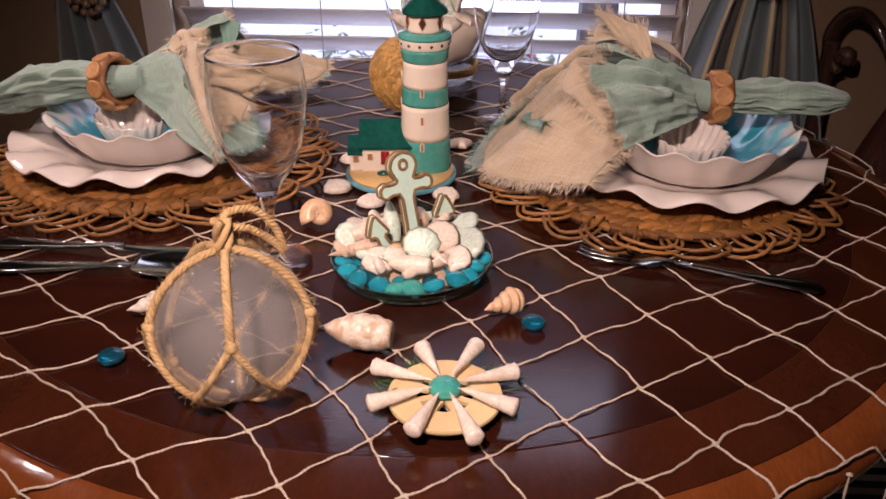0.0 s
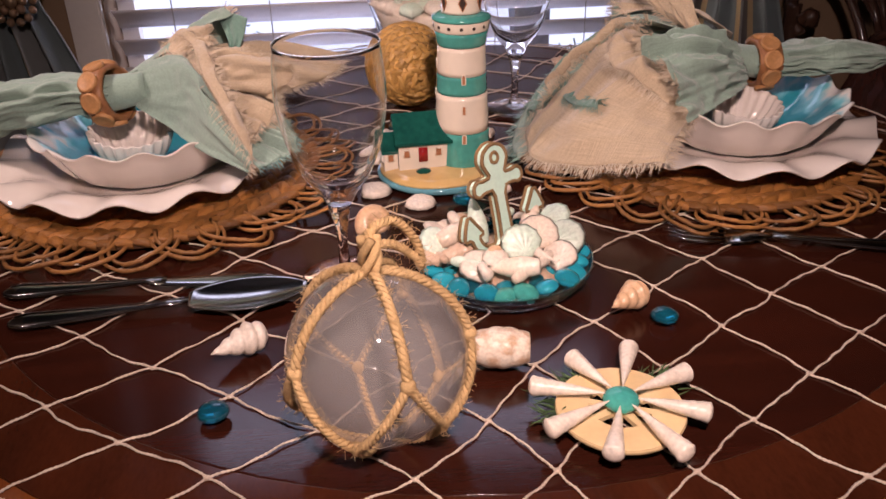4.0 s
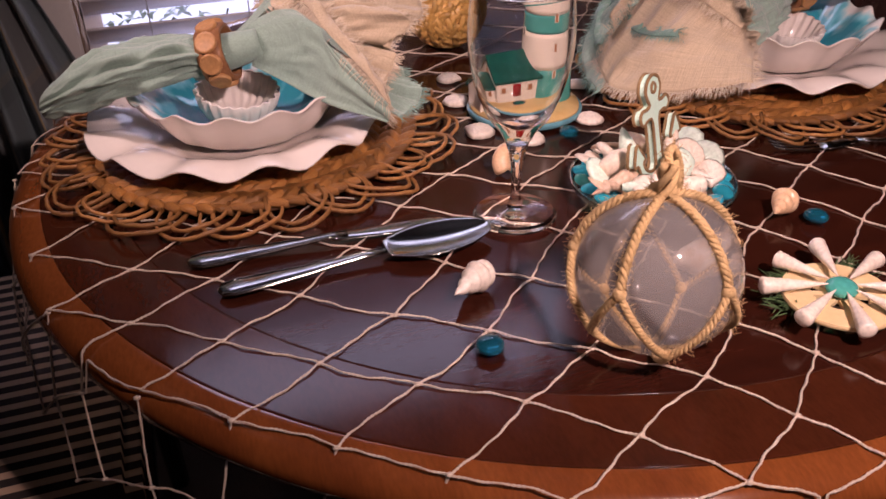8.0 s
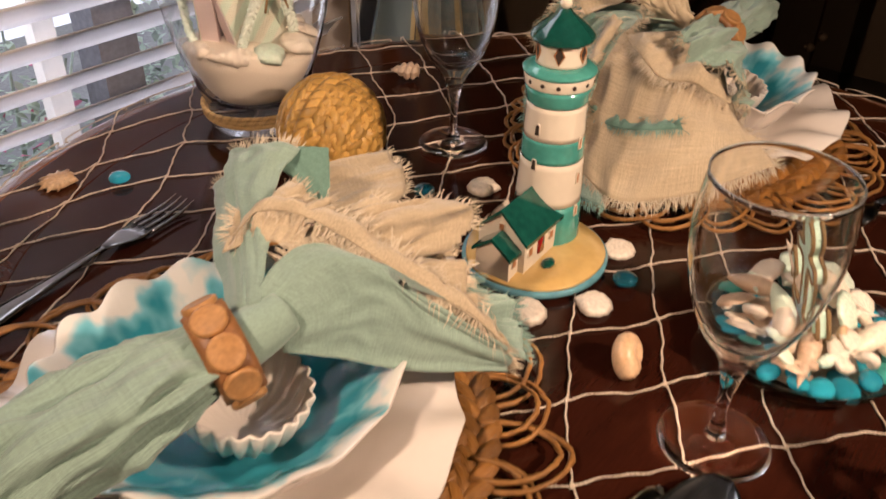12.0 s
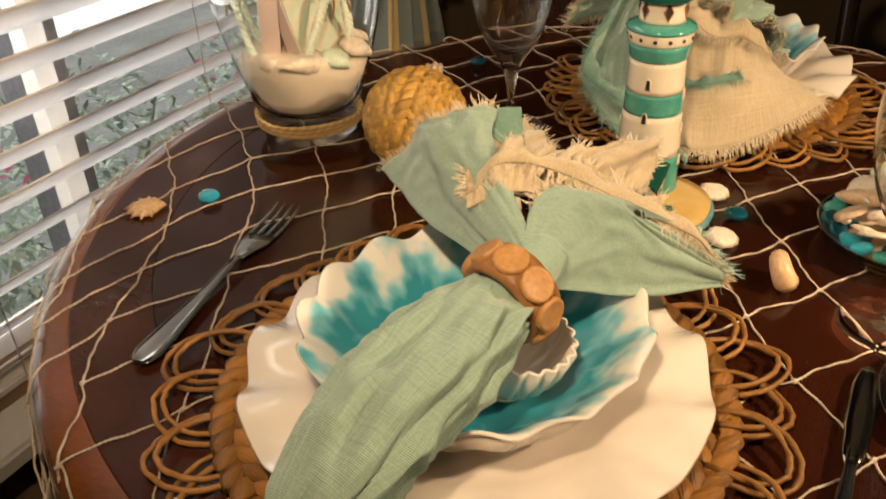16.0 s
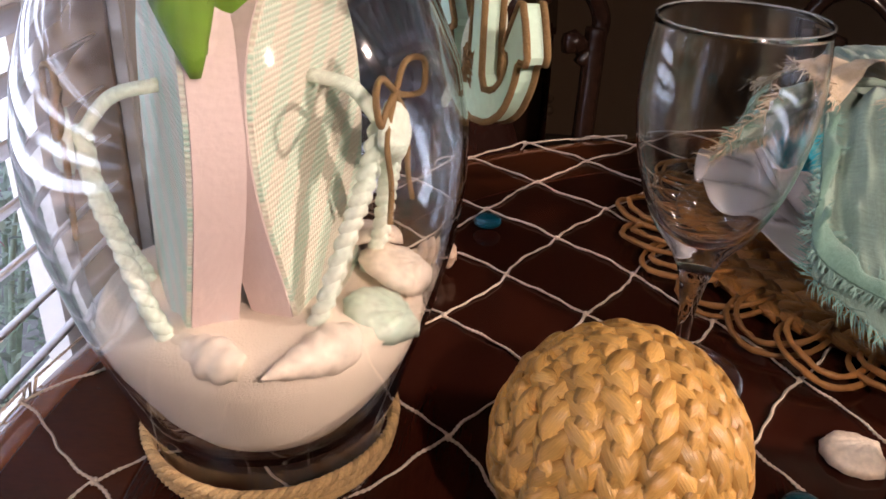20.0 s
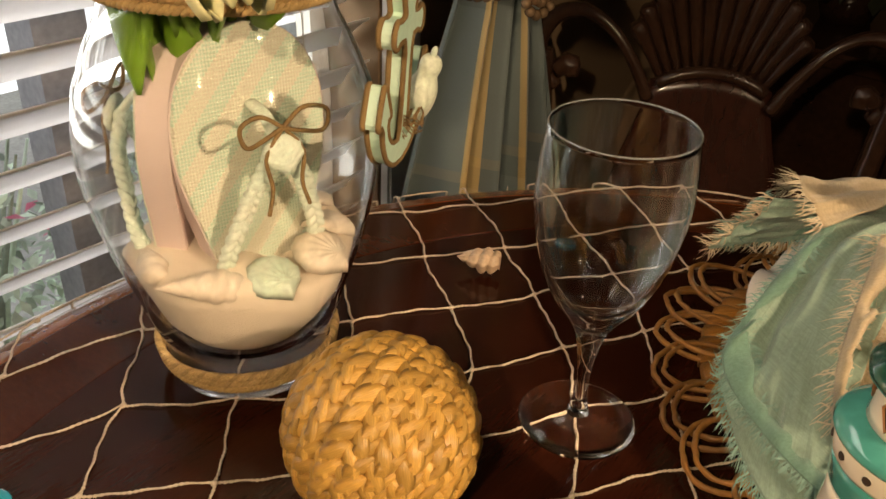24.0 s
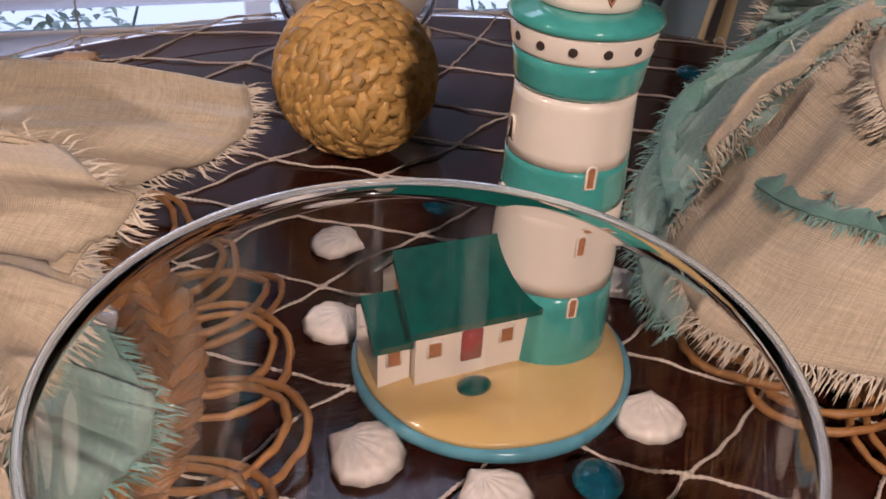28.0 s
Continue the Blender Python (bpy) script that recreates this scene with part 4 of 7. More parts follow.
def tail(e, ring, tip, r0, r1, label, seed, bend=0.0):
    """The rolled end of the napkin that runs from the ring to its rounded tip."""
    a, b2 = Vector(ring), Vector(tip)
    d = (b2 - a)
    side = d.cross(Vector((0, 0, 1))).normalized()
    up = side.cross(d).normalized()

    def fn(u, v):
        t = u
        # bulging out past the ring, then narrowing to a rounded end
        w = r0 + (r1 - r0) * math.sin(min(t * 1.9, 1) * math.pi / 2) if t < 0.45 else r1 * math.sqrt(max(0.0, 1 - ((t - 0.45) / 0.56) ** 2.2)) ** 0.8
        ang = 2 * math.pi * v
        cre = noise.noise(Vector((2.2 * math.cos(ang), 2.2 * math.sin(ang), 1.1 * t + seed)))
        cre2 = abs(noise.noise(Vector((4.5 * math.cos(ang), 4.5 * math.sin(ang), 2.2 * t + seed * 2))))
        ridge = abs(noise.noise(Vector((3.0 * math.cos(ang) + 1.2 * t, 3.0 * math.sin(ang), 3.4 * t + seed * 3))))
        pleat = abs(math.sin(1.5 * ang + 1.3 * seed + 0.9 * t + 0.8 * cre)) ** 0.6
        fold = 1 + 0.18 * cre - 0.16 * cre2 * (1 - 0.3 * t) - 0.22 * ridge * (1 - 0.4 * t) + 0.06 - 0.15 * (1 - pleat) * (1 - 0.6 * t)
        fold += 0.26 * (0.45 - 2.0 * abs(noise.noise(Vector((2.6 * math.cos(ang) + 1.5 * t, 2.6 * math.sin(ang), 4.2 * t + seed * 5)))))
        c = a + d * t + up * bend * math.sin(math.pi * t)
        p = c + side * w * fold * math.cos(ang) + up * w * 0.62 * fold * math.sin(ang)
        return p + up * 0.004 * noise.noise(p * 30 + Vector((seed, 1, 0)))

    part("rolled_end", sheet(fn, 64, 112), M_teal, e, label)


def napkin_ring(e_at, axis, r):
    e = base("wooden_napkin_ring", e_at, "brown wooden napkin ring set with round wood slices", "napkin ring", "napkin rings")
    m = Matrix.Translation(e_at) @ Vector(axis).to_track_quat("Z", "Y").to_matrix().to_4x4()
    w = 0.0135
    part("band", moved(lathe([(r, -w), (r + 0.004, -w), (r + 0.006, -w * 0.6), (r + 0.006, w * 0.6), (r + 0.004, w), (r, w)], 48, lambda a, q, z: (q * (1 + 0.02 * math.sin(7 * a)), z), True), m), M_ringwood, e)
    for k in range(9):
        a = 2 * math.pi * k / 9
        mm = m @ Matrix.Rotation(a, 4, "Z") @ Matrix.Translation((r + 0.005, 0, 0.0)) @ Matrix.Rotation(math.pi / 2, 4, "Y")
        part("wood_slice", moved(lathe([(0, -0.002), (0.0105, -0.002), (0.0112, 0.001), (0.0112, 0.0035), (0.0098, 0.0045), (0.0085, 0.0040), (0, 0.0040)], 20), mm), M_ringface, e)
    return e


def cloth(e, lines, mat, fmat, name, label, seed, folds=1.2, amp=0.004, fr=0.011, edges=("end",), nu=34, nv=64, crease=0.0022, ruffle=0.4, thick=0.0011):
    """A flap of linen lofted through lines from the ring outward, with soft folds, small creases and a frayed edge."""
    curves = [smooth_line(c, nv + 1) for c in lines]
    cols = [smooth_line([c[k] for c in curves], nu + 1) for k in range(nv + 1)]
    g = random.Random(seed)

    def wob(x, y, k):
        return noise.noise(Vector((x, y, seed * 3.7 + k))) * 1.9

    def fn(u, v):
        i, k = min(int(round(u * nu)), nu), min(int(round(v * nv)), nv)
        p = cols[k][i]
        du = cols[k][min(i + 1, nu)] - cols[k][max(i - 1, 0)]
        dv = cols[min(k + 1, nv)][i] - cols[max(k - 1, 0)][i]
        n = du.cross(dv)
        n = n.normalized() if n.length > 1e-9 else Vector((0, 0, 1))
        n = -n if n.z < 0 else n
        f = wob(v * folds * 3, 0.7 * u, 0) + 0.4 * wob(v * folds * 7, 1.6 * u, 5)
        rip = ruffle * u ** 3 * wob(v * folds * 9, u, 11)
        cr = 0.5 - 2.2 * abs(noise.noise(Vector((v * 6 + 2.5 * u, u * 5 - 2 * v, seed * 1.3))))
        return p + n * (amp * (f * min(1, 2.5 * u + 0.15) + rip) + crease * cr * min(1, 3 * u + 0.2))

    part(name, sheet(fn, nu, nv, thick), mat, e, label)
    bm = bmesh.new()
    if "end" in edges:
        add_fringe(bm, [fn(1.0, k / nv) for k in range(nv + 1)], lambda v: (fn(1.0, v) - fn(0.93, v)).normalized(), fr, g)
    for side, v0, v1 in (("left", 0.0, 0.04), ("right", 1.0, 0.96)):
        if side in edges:
            add_fringe(bm, [fn(0.25 + 0.75 * k / nu, v0) for k in range(nu + 1)], lambda t: (fn(0.25 + 0.75 * t, v0) - fn(0.25 + 0.75 * t, v1)).normalized(), fr, g)
    tagged(part("fringe", bm, fmat, e, "frayed thread fringe"), "", "", "", "stuff")


NL = base("linen_napkin", (-0.411, 0.871, 0.83), "seafoam and cream linen napkin with frayed edges, gathered through a ring", "napkin", "napkins")
tail(NL, (-0.398, 0.871, 0.868), (-0.592, 0.918, 0.819), 0.022, 0.041, "rolled seafoam end", 1.0, 0.014)
cloth(NL, [[(-0.394, 0.888, 0.868), (-0.390, 0.880, 0.884), (-0.384, 0.868, 0.888)], [(-0.345, 0.958, 0.860), (-0.342, 0.938, 0.897), (-0.338, 0.908, 0.906)], [(-0.308, 1.006, 0.860), (-0.314, 0.972, 0.913), (-0.306, 0.934, 0.920)], [(-0.287, 1.039, 0.863), (-0.289, 1.010, 0.898), (-0.298, 0.974, 0.925), (-0.280, 0.942, 0.928)]], M_teal, M_fringe, "upper_flap", "seafoam flap", 3, 1.0, 0.0055)
cloth(NL, [[(-0.302, 0.962, 0.9265), (-0.280, 0.944, 0.9295), (-0.264, 0.930, 0.927)], [(-0.290, 0.936, 0.909), (-0.270, 0.925, 0.907)], [(-0.286, 0.922, 0.892), (-0.279, 0.919, 0.889)]], M_seam, M_fringeteal, "folded_corner", "turned-over corner with a darker woven border", 6, 0.6, 0.002, edges=(), nu=16, nv=24, crease=0.001)
cloth(NL, [[(-0.338, 0.925, 0.892), (-0.332, 0.903, 0.892)], [(-0.262, 0.966, 0.890), (-0.276, 0.920, 0.874)], [(-0.170, 0.976, 0.868), (-0.165, 0.957, 0.862), (-0.182, 0.938, 0.854), (-0.236, 0.934, 0.842)]], M_cream, M_fringe, "cream_tongue", "cream tongue of cloth", 9, 0.7, 0.005, edges=("end", "right"))
cloth(NL, [[(-0.386, 0.877, 0.888), (-0.376, 0.862, 0.876), (-0.380, 0.856, 0.857)], [(-0.352, 0.882, 0.902), (-0.334, 0.852, 0.880), (-0.352, 0.840, 0.842)], [(-0.325, 0.870, 0.903), (-0.312, 0.836, 0.880), (-0.336, 0.826, 0.833)], [(-0.298, 0.822, 0.876), (-0.295, 0.805, 0.855), (-0.312, 0.804, 0.824)], [(-0.262, 0.777, 0.832), (-0.260, 0.768, 0.822), (-0.265, 0.766, 0.814)]], M_teal, M_fringe, "lower_flap", "smooth seafoam flap", 8, 0.8, 0.0040, edges=("left", "end"))
hem(NL, [(-0.357, 0.923, 0.901), (-0.338, 0.914, 0.913), (-0.318, 0.888, 0.908), (-0.302, 0.838, 0.886), (-0.278, 0.796, 0.856), (-0.258, 0.772, 0.828)], (-0.19, 0.89, 0.93), 0.014, M_cream, M_fringe, "turned_hem", "turned-back cream hem", 41, 0.016, 0.006)
cloth(NL, [[(-0.366, 0.925, 0.893), (-0.350, 0.905, 0.902), (-0.335, 0.885, 0.900)], [(-0.350, 0.932, 0.902), (-0.330, 0.912, 0.916), (-0.316, 0.892, 0.908)], [(-0.330, 0.938, 0.905), (-0.308, 0.918, 0.918), (-0.300, 0.890, 0.904)]], M_cream, M_fringe, "crumpled_hem", "crumpled cream ruffle by the ring", 17, 1.6, 0.007, edges=("end", "left"), nu=20, ruffle=0.9)
cloth(NL, [[(-0.332, 0.905, 0.892), (-0.325, 0.880, 0.888), (-0.315, 0.850, 0.868)], [(-0.296, 0.892, 0.905), (-0.280, 0.866, 0.902), (-0.282, 0.848, 0.874)], [(-0.272, 0.888, 0.902), (-0.258, 0.864, 0.908), (-0.238, 0.850, 0.904), (-0.215, 0.837, 0.889), (-0.238, 0.842, 0.864)]], M_cream, M_fringe, "cream_flap", "crumpled cream flap with loose fringe", 5, 1.1, 0.008, ruffle=0.8)
cloth(NL, [[(-0.325, 0.868, 0.872), (-0.318, 0.850, 0.866)], [(-0.275, 0.862, 0.872), (-0.285, 0.828, 0.852)], [(-0.238, 0.858, 0.864), (-0.234, 0.838, 0.852), (-0.246, 0.814, 0.845), (-0.260, 0.793, 0.838)]], M_cream, M_fringe, "inner_flap", "cream fold under the flap", 15, 0.9, 0.007, ruffle=0.9)
cloth(NL, [[(-0.330, 0.852, 0.852), (-0.326, 0.842, 0.846)], [(-0.275, 0.845, 0.850), (-0.285, 0.805, 0.834)], [(-0.232, 0.832, 0.842), (-0.217, 0.804, 0.828), (-0.228, 0.784, 0.821), (-0.252, 0.764, 0.815)]], M_teal, M_fringeteal, "under_flap", "seafoam under layer", 13, 1.2, 0.006, ruffle=0.8)
part("gathered_neck", sweep(smooth_line([(-0.436, 0.882, 0.862), (-0.410, 0.873, 0.868), (-0.385, 0.868, 0.873), (-0.368, 0.866, 0.877)], 16), [0.0220 - 0.0005 * k for k in range(16)], 28), M_teal, NL, "gathered seafoam cloth in the ring")
napkin_ring((-0.410, 0.873, 0.868), (-0.92, 0.32, -0.22), 0.0245)

NR = base("linen_napkin", (0.314, 0.895, 0.83), "cream and seafoam linen napkin with deep frayed edges, in a ring", "napkin", "napkins")
tail(NR, (0.302, 0.893, 0.858), (0.468, 0.892, 0.858), 0.022, 0.030, "rolled seafoam end", 4.0, 0.004)
cloth(NR, [[(0.285, 0.925, 0.862), (0.280, 0.914, 0.884)], [(0.240, 0.988, 0.860), (0.233, 0.966, 0.902)], [(0.183, 1.058, 0.847), (0.180, 1.024, 0.904)]], M_teal, M_fringe, "back_flap", "seafoam flap with darker border bands", 21, 0.9, 0.005, 0.015, ("end", "left"))
cloth(NR, [[(0.290, 0.925, 0.878), (0.284, 0.910, 0.888)], [(0.272, 0.985, 0.896), (0.232, 0.952, 0.914)], [(0.232, 1.032, 0.893), (0.186, 1.012, 0.916), (0.172, 0.985, 0.905)]], M_cream, M_fringe, "back_ruffle", "cream edge lying over the flap", 22, 0.9, 0.005, 0.016)
cloth(NR, [[(0.268, 0.912, 0.874), (0.276, 0.892, 0.878)], [(0.206, 0.930, 0.906), (0.243, 0.888, 0.890)], [(0.168, 0.943, 0.947), (0.226, 0.906, 0.936)]], M_cream, M_fringe, "top_flap", "cream flap standing up", 23, 0.5, 0.003, 0.015, ("end", "left"))
SPREAD = [[(0.272, 0.912, 0.868), (0.262, 0.893, 0.882), (0.272, 0.870, 0.868)], [(0.166, 0.948, 0.884), (0.152, 0.912, 0.884), (0.176, 0.850, 0.866), (0.218, 0.825, 0.838)], [(0.099, 0.944, 0.830), (0.088, 0.900, 0.821), (0.105, 0.828, 0.830), (0.176, 0.778, 0.820)], [(0.058, 0.926, 0.789), (0.046, 0.895, 0.784), (0.042, 0.850, 0.775), (0.086, 0.795, 0.786), (0.154, 0.745, 0.807)]]
cloth(NR, SPREAD, M_cream, M_fringe, "spread_flap", "cream layer with deep fringe", 27, 1.0, 0.007, 0.016, ("end", "right"), 44, 90, ruffle=0.5, crease=0.0042)
cloth(NR, [[(0.180, 0.985, 0.868), (0.128, 0.930, 0.836), (0.100, 0.880, 0.812)], [(0.128, 1.000, 0.838), (0.080, 0.945, 0.806), (0.056, 0.880, 0.783)], [(0.098, 1.004, 0.812), (0.052, 0.955, 0.788), (0.026, 0.895, 0.777), (0.026, 0.858, 0.772)]], M_teal, M_fringeteal, "under_layer", "seafoam layer showing along the edge", 27, 0.9, 0.004, 0.014, ("end", "left"), 30, 70, ruffle=0.5)
cloth(NR, [[(0.286, 0.886, 0.878), (0.284, 0.868, 0.864), (0.290, 0.866, 0.842)], [(0.238, 0.880, 0.906), (0.226, 0.846, 0.884), (0.246, 0.826, 0.838)], [(0.190, 0.884, 0.902), (0.160, 0.868, 0.886), (0.174, 0.822, 0.862), (0.196, 0.800, 0.824)]], M_teal, M_fringe, "folded_flap", "crumpled seafoam layer by the ring", 31, 1.7, 0.014, 0.014, nv=110, nu=44, ruffle=0.8, crease=0.008)
hem(NR, [(0.168, 0.935, 0.893), (0.140, 0.905, 0.880), (0.132, 0.872, 0.868), (0.148, 0.838, 0.858), (0.178, 0.812, 0.842)], (0.30, 0.88, 0.90), 0.030, M_cream, M_fringe, "turned_hem", "crumpled cream ruffle", 51, 0.015, 0.013)
hem(NR, [(0.098, 0.935, 0.836), (0.086, 0.900, 0.826), (0.092, 0.862, 0.829), (0.106, 0.826, 0.836)], (0.25, 0.89, 0.89), 0.013, M_seam, M_fringeteal, "border_strip", "frayed seafoam strip", 61, 0.010, 0.003)
cloth(NR, [[(0.262, 0.930, 0.880), (0.250, 0.902, 0.892)], [(0.196, 0.985, 0.892), (0.168, 0.928, 0.899)], [(0.132, 0.998, 0.854), (0.106, 0.930, 0.848)], [(0.098, 1.004, 0.820), (0.064, 0.955, 0.806), (0.048, 0.912, 0.799)]], M_teal, M_fringe, "side_fall", "seafoam fall over the cream layer", 57, 1.2, 0.006, 0.017, ("right",), 34, 60, ruffle=0.6, crease=0.004)
hem(NR, [(0.190, 0.990, 0.893), (0.134, 1.001, 0.860), (0.099, 1.005, 0.826), (0.068, 0.962, 0.811), (0.048, 0.912, 0.803)], (0.22, 0.92, 0.90), 0.015, M_seam, M_fringeteal, "border_strip", "darker frayed seafoam border", 53, 0.010, 0.003)
hem(NR, [(0.176, 0.955, 0.903), (0.140, 0.950, 0.882), (0.104, 0.945, 0.856), (0.074, 0.932, 0.830)], (0.20, 0.90, 0.90), 0.014, M_cream, M_fringe, "turned_hem", "frayed cream hem", 58, 0.018, 0.007)
hem(NR, [(0.262, 0.958, 0.864), (0.232, 0.995, 0.866), (0.186, 1.050, 0.858), (0.183, 1.036, 0.890)], (0.25, 0.98, 0.93), 0.013, M_seam, M_fringeteal, "border_strip", "darker frayed seafoam border", 59, 0.010, 0.003)
part("gathered_neck", sweep(smooth_line([(0.338, 0.893, 0.858), (0.316, 0.893, 0.858), (0.292, 0.892, 0.862), (0.268, 0.890, 0.868)], 16), [0.0205 - 0.0003 * k for k in range(16)], 28), M_teal, NR, "gathered seafoam cloth in the ring")
napkin_ring((0.316, 0.893, 0.858), (1, 0.0, 0.02), 0.0225)


# cutlery
def along(a, b2):
    a, b2 = Vector(a), Vector(b2)
    d = (b2 - a).normalized()
    x = d
    z = Vector((0, 0, 1))
    y = z.cross(x).normalized()
    z = x.cross(y)
    return Matrix((x, y, z)).transposed().to_4x4(), (b2 - a).length, a


def add_strip(bm, stations):
    """A solid bar through stations of (x, half width, z, half thickness)."""
    rings = []
    for x, w, z, h in stations:
        rings.append([bm.verts.new((x, w * math.cos(t), z + h * math.sin(t))) for t in [2 * math.pi * k / 10 for k in range(10)]])
    for r1, r2 in zip(rings, rings[1:]):
        for s in range(10):
            bm.faces.new((r1[s], r1[(s + 1) % 10], r2[(s + 1) % 10], r2[s]))
    bm.faces.new(rings[0][::-1])
    bm.faces.new(rings[-1])
    return bm


HANDLE = [(0.0, 0.002, 0.003, 0.001), (0.003, 0.0075, 0.003, 0.0019), (0.012, 0.0105, 0.003, 0.0024), (0.030, 0.0095, 0.003, 0.0024), (0.060, 0.0065, 0.0035, 0.0023), (0.085, 0.0042, 0.0045, 0.0021), (0.105, 0.0033, 0.0058, 0.0020), (0.122, 0.0035, 0.0065, 0.0019)]


def cutlery(kind, tailp, headp, label):
    m, length, a = along(tailp, headp)
    m = Matrix.Translation((a.x, a.y, TOP + 0.0030)) @ m
    k = length / 0.205
    S = Matrix.Diagonal((k, k, 1, 1))
    e = base(kind, Matrix.Translation((a.x, a.y, TOP + 0.003)), label, kind.split("_")[-1], "cutlery")
    part("handle", moved(add_strip(bmesh.new(), HANDLE), m @ S), M_steel, e)
    bm = bmesh.new()
    for s in (-1, 1):
        line = [(x * 1.0, s * w * 0.82, z + h * 0.75) for x, w, z, h in HANDLE[1:]]
        add_sweep(bm, line, 0.0006, 5)
    part("beaded_edge", moved(bm, m @ S), M_steel, e)
    if kind == "table_fork":
        bm = add_strip(bmesh.new(), [(0.122, 0.0035, 0.0065, 0.0019), (0.134, 0.008, 0.0062, 0.0014), (0.145, 0.0118, 0.005, 0.0012), (0.160, 0.0122, 0.004, 0.0012)])
        part("neck", moved(bm, m @ S), M_steel, e)
        for t in range(4):
            y = -0.0105 + 0.007 * t
            part("tine", moved(sweep([(0.159, y, 0.004), (0.175, y, 0.0035), (0.192, y * 0.97, 0.0048), (0.205, y * 0.93, 0.0085)], [0.0017, 0.0016, 0.0014, 0.0007], 6), m @ S), M_steel, e)
    elif kind == "table_spoon":
        def fn(u, v):
            x = 0.122 + 0.083 * u
            w = 0.0225 * math.sin(math.pi * min(1, u * 0.92 + 0.07)) ** 0.55 if u < 1 else 0.004
            y = w * (2 * v - 1)
            dep = 0.0075 * max(0, math.sin(math.pi * u)) ** 0.7 * (1 - (2 * v - 1) ** 2)
            return Vector((x, y, 0.0095 + 0.002 * (u - 0.5) - dep))
        part("bowl", moved(sheet(fn, 24, 14, 0.0012), m @ S), M_steel, e)
    else:
        bm = bmesh.new()
        add_strip(bm, [(0.108, 0.0035, 0.005, 0.0028), (0.118, 0.0062, 0.0042, 0.0016), (0.150, 0.0080, 0.0036, 0.0010), (0.185, 0.0082, 0.0034, 0.0009), (0.198, 0.0060, 0.0034, 0.0007), (0.205, 0.0015, 0.0034, 0.0005)])
        part("blade", moved(bm, m @ S), M_steel, e)


cutlery("table_knife", (-0.477, 0.665, 0), (-0.236, 0.657, 0), "polished steel dinner knife with a beaded handle")
cutlery("table_spoon", (-0.456, 0.612, 0), (-0.207, 0.627, 0), "polished steel dinner spoon with a beaded handle")
cutlery("table_fork", (-0.473, 1.158, 0), (-0.220, 1.199, 0), "polished steel dinner fork with a beaded handle")
cutlery("table_fork", (0.372, 0.620, 0), (0.141, 0.684, 0), "polished steel dinner fork laid by the placemat")


# wine glasses
def smooth_profile(pts, per):
    """A lathe profile with more points, set on a smooth curve through the given ones."""
    line = smooth_line([(r, 0, z) for r, z in pts], per * (len(pts) - 1) + 1)
    return [(max(p.x, 0.0), p.z) for p in line]


def wine_glass(x, y, group="wine glasses"):
    e = base("wine_glass", (x, y, TOP), "empty clear stemmed wine glass standing on the table", "glass", group)
    m = Matrix.Translation((x, y, TOP + 0.0028)) @ Matrix.Diagonal((0.985, 0.985, 1.003, 1))
    slim = Matrix.Translation((x, y, TOP + 0.0028)) @ Matrix.Diagonal((0.912, 0.912, 1.036, 1))
    part("foot", moved(lathe([(0.0, 0.0), (0.030, 0.0), (0.0395, 0.0006), (0.0405, 0.0018), (0.0390, 0.0030), (0.028, 0.0042), (0.014, 0.0064), (0.0085, 0.0088), (0, 0.0088)], 64), m), M_glass, e).visible_shadow = False
    part("stem", moved(lathe([(0, 0.0086), (0.0090, 0.0086), (0.0066, 0.0140), (0.0050, 0.024), (0.0047, 0.036), (0.0058, 0.050), (0.0086, 0.064), (0.0117, 0.0736), (0.0100, 0.0740), (0, 0.0743)], 40), slim), M_glass, e).visible_shadow = False
    outside = [(0.0, 0.0745), (0.0100, 0.0742), (0.0118, 0.0738), (0.0175, 0.0836), (0.0240, 0.0912), (0.0312, 0.1005), (0.0398, 0.1180), (0.0462, 0.138), (0.0496, 0.157), (0.0505, 0.172), (0.0493, 0.190), (0.0466, 0.2086)]
    inside = [(0.04638, 0.2088), (0.0488, 0.190), (0.0497, 0.172), (0.0488, 0.157), (0.0453, 0.1385), (0.0385, 0.1195), (0.0290, 0.1040), (0.0205, 0.0965), (0.0105, 0.0915), (0.0, 0.0900)]
    o1, i1 = [tuple(p) for p in smooth_profile(outside, 5)], [tuple(p) for p in smooth_profile(inside, 5)]
    part("bowl", moved(lathe(o1 + i1, 72), slim), M_thin, e).visible_shadow = False
    part("rim", sweep([slim @ Vector((0.0465 * math.cos(2 * math.pi * k / 96), 0.0465 * math.sin(2 * math.pi * k / 96), 0.2090)) for k in range(96)], 0.0006, 10, True), M_rim, e, "glass rim, whitened for the light it catches").visible_shadow = False
    return e


wine_glass(-0.173, 0.649)
wine_glass(0.064, 1.080)


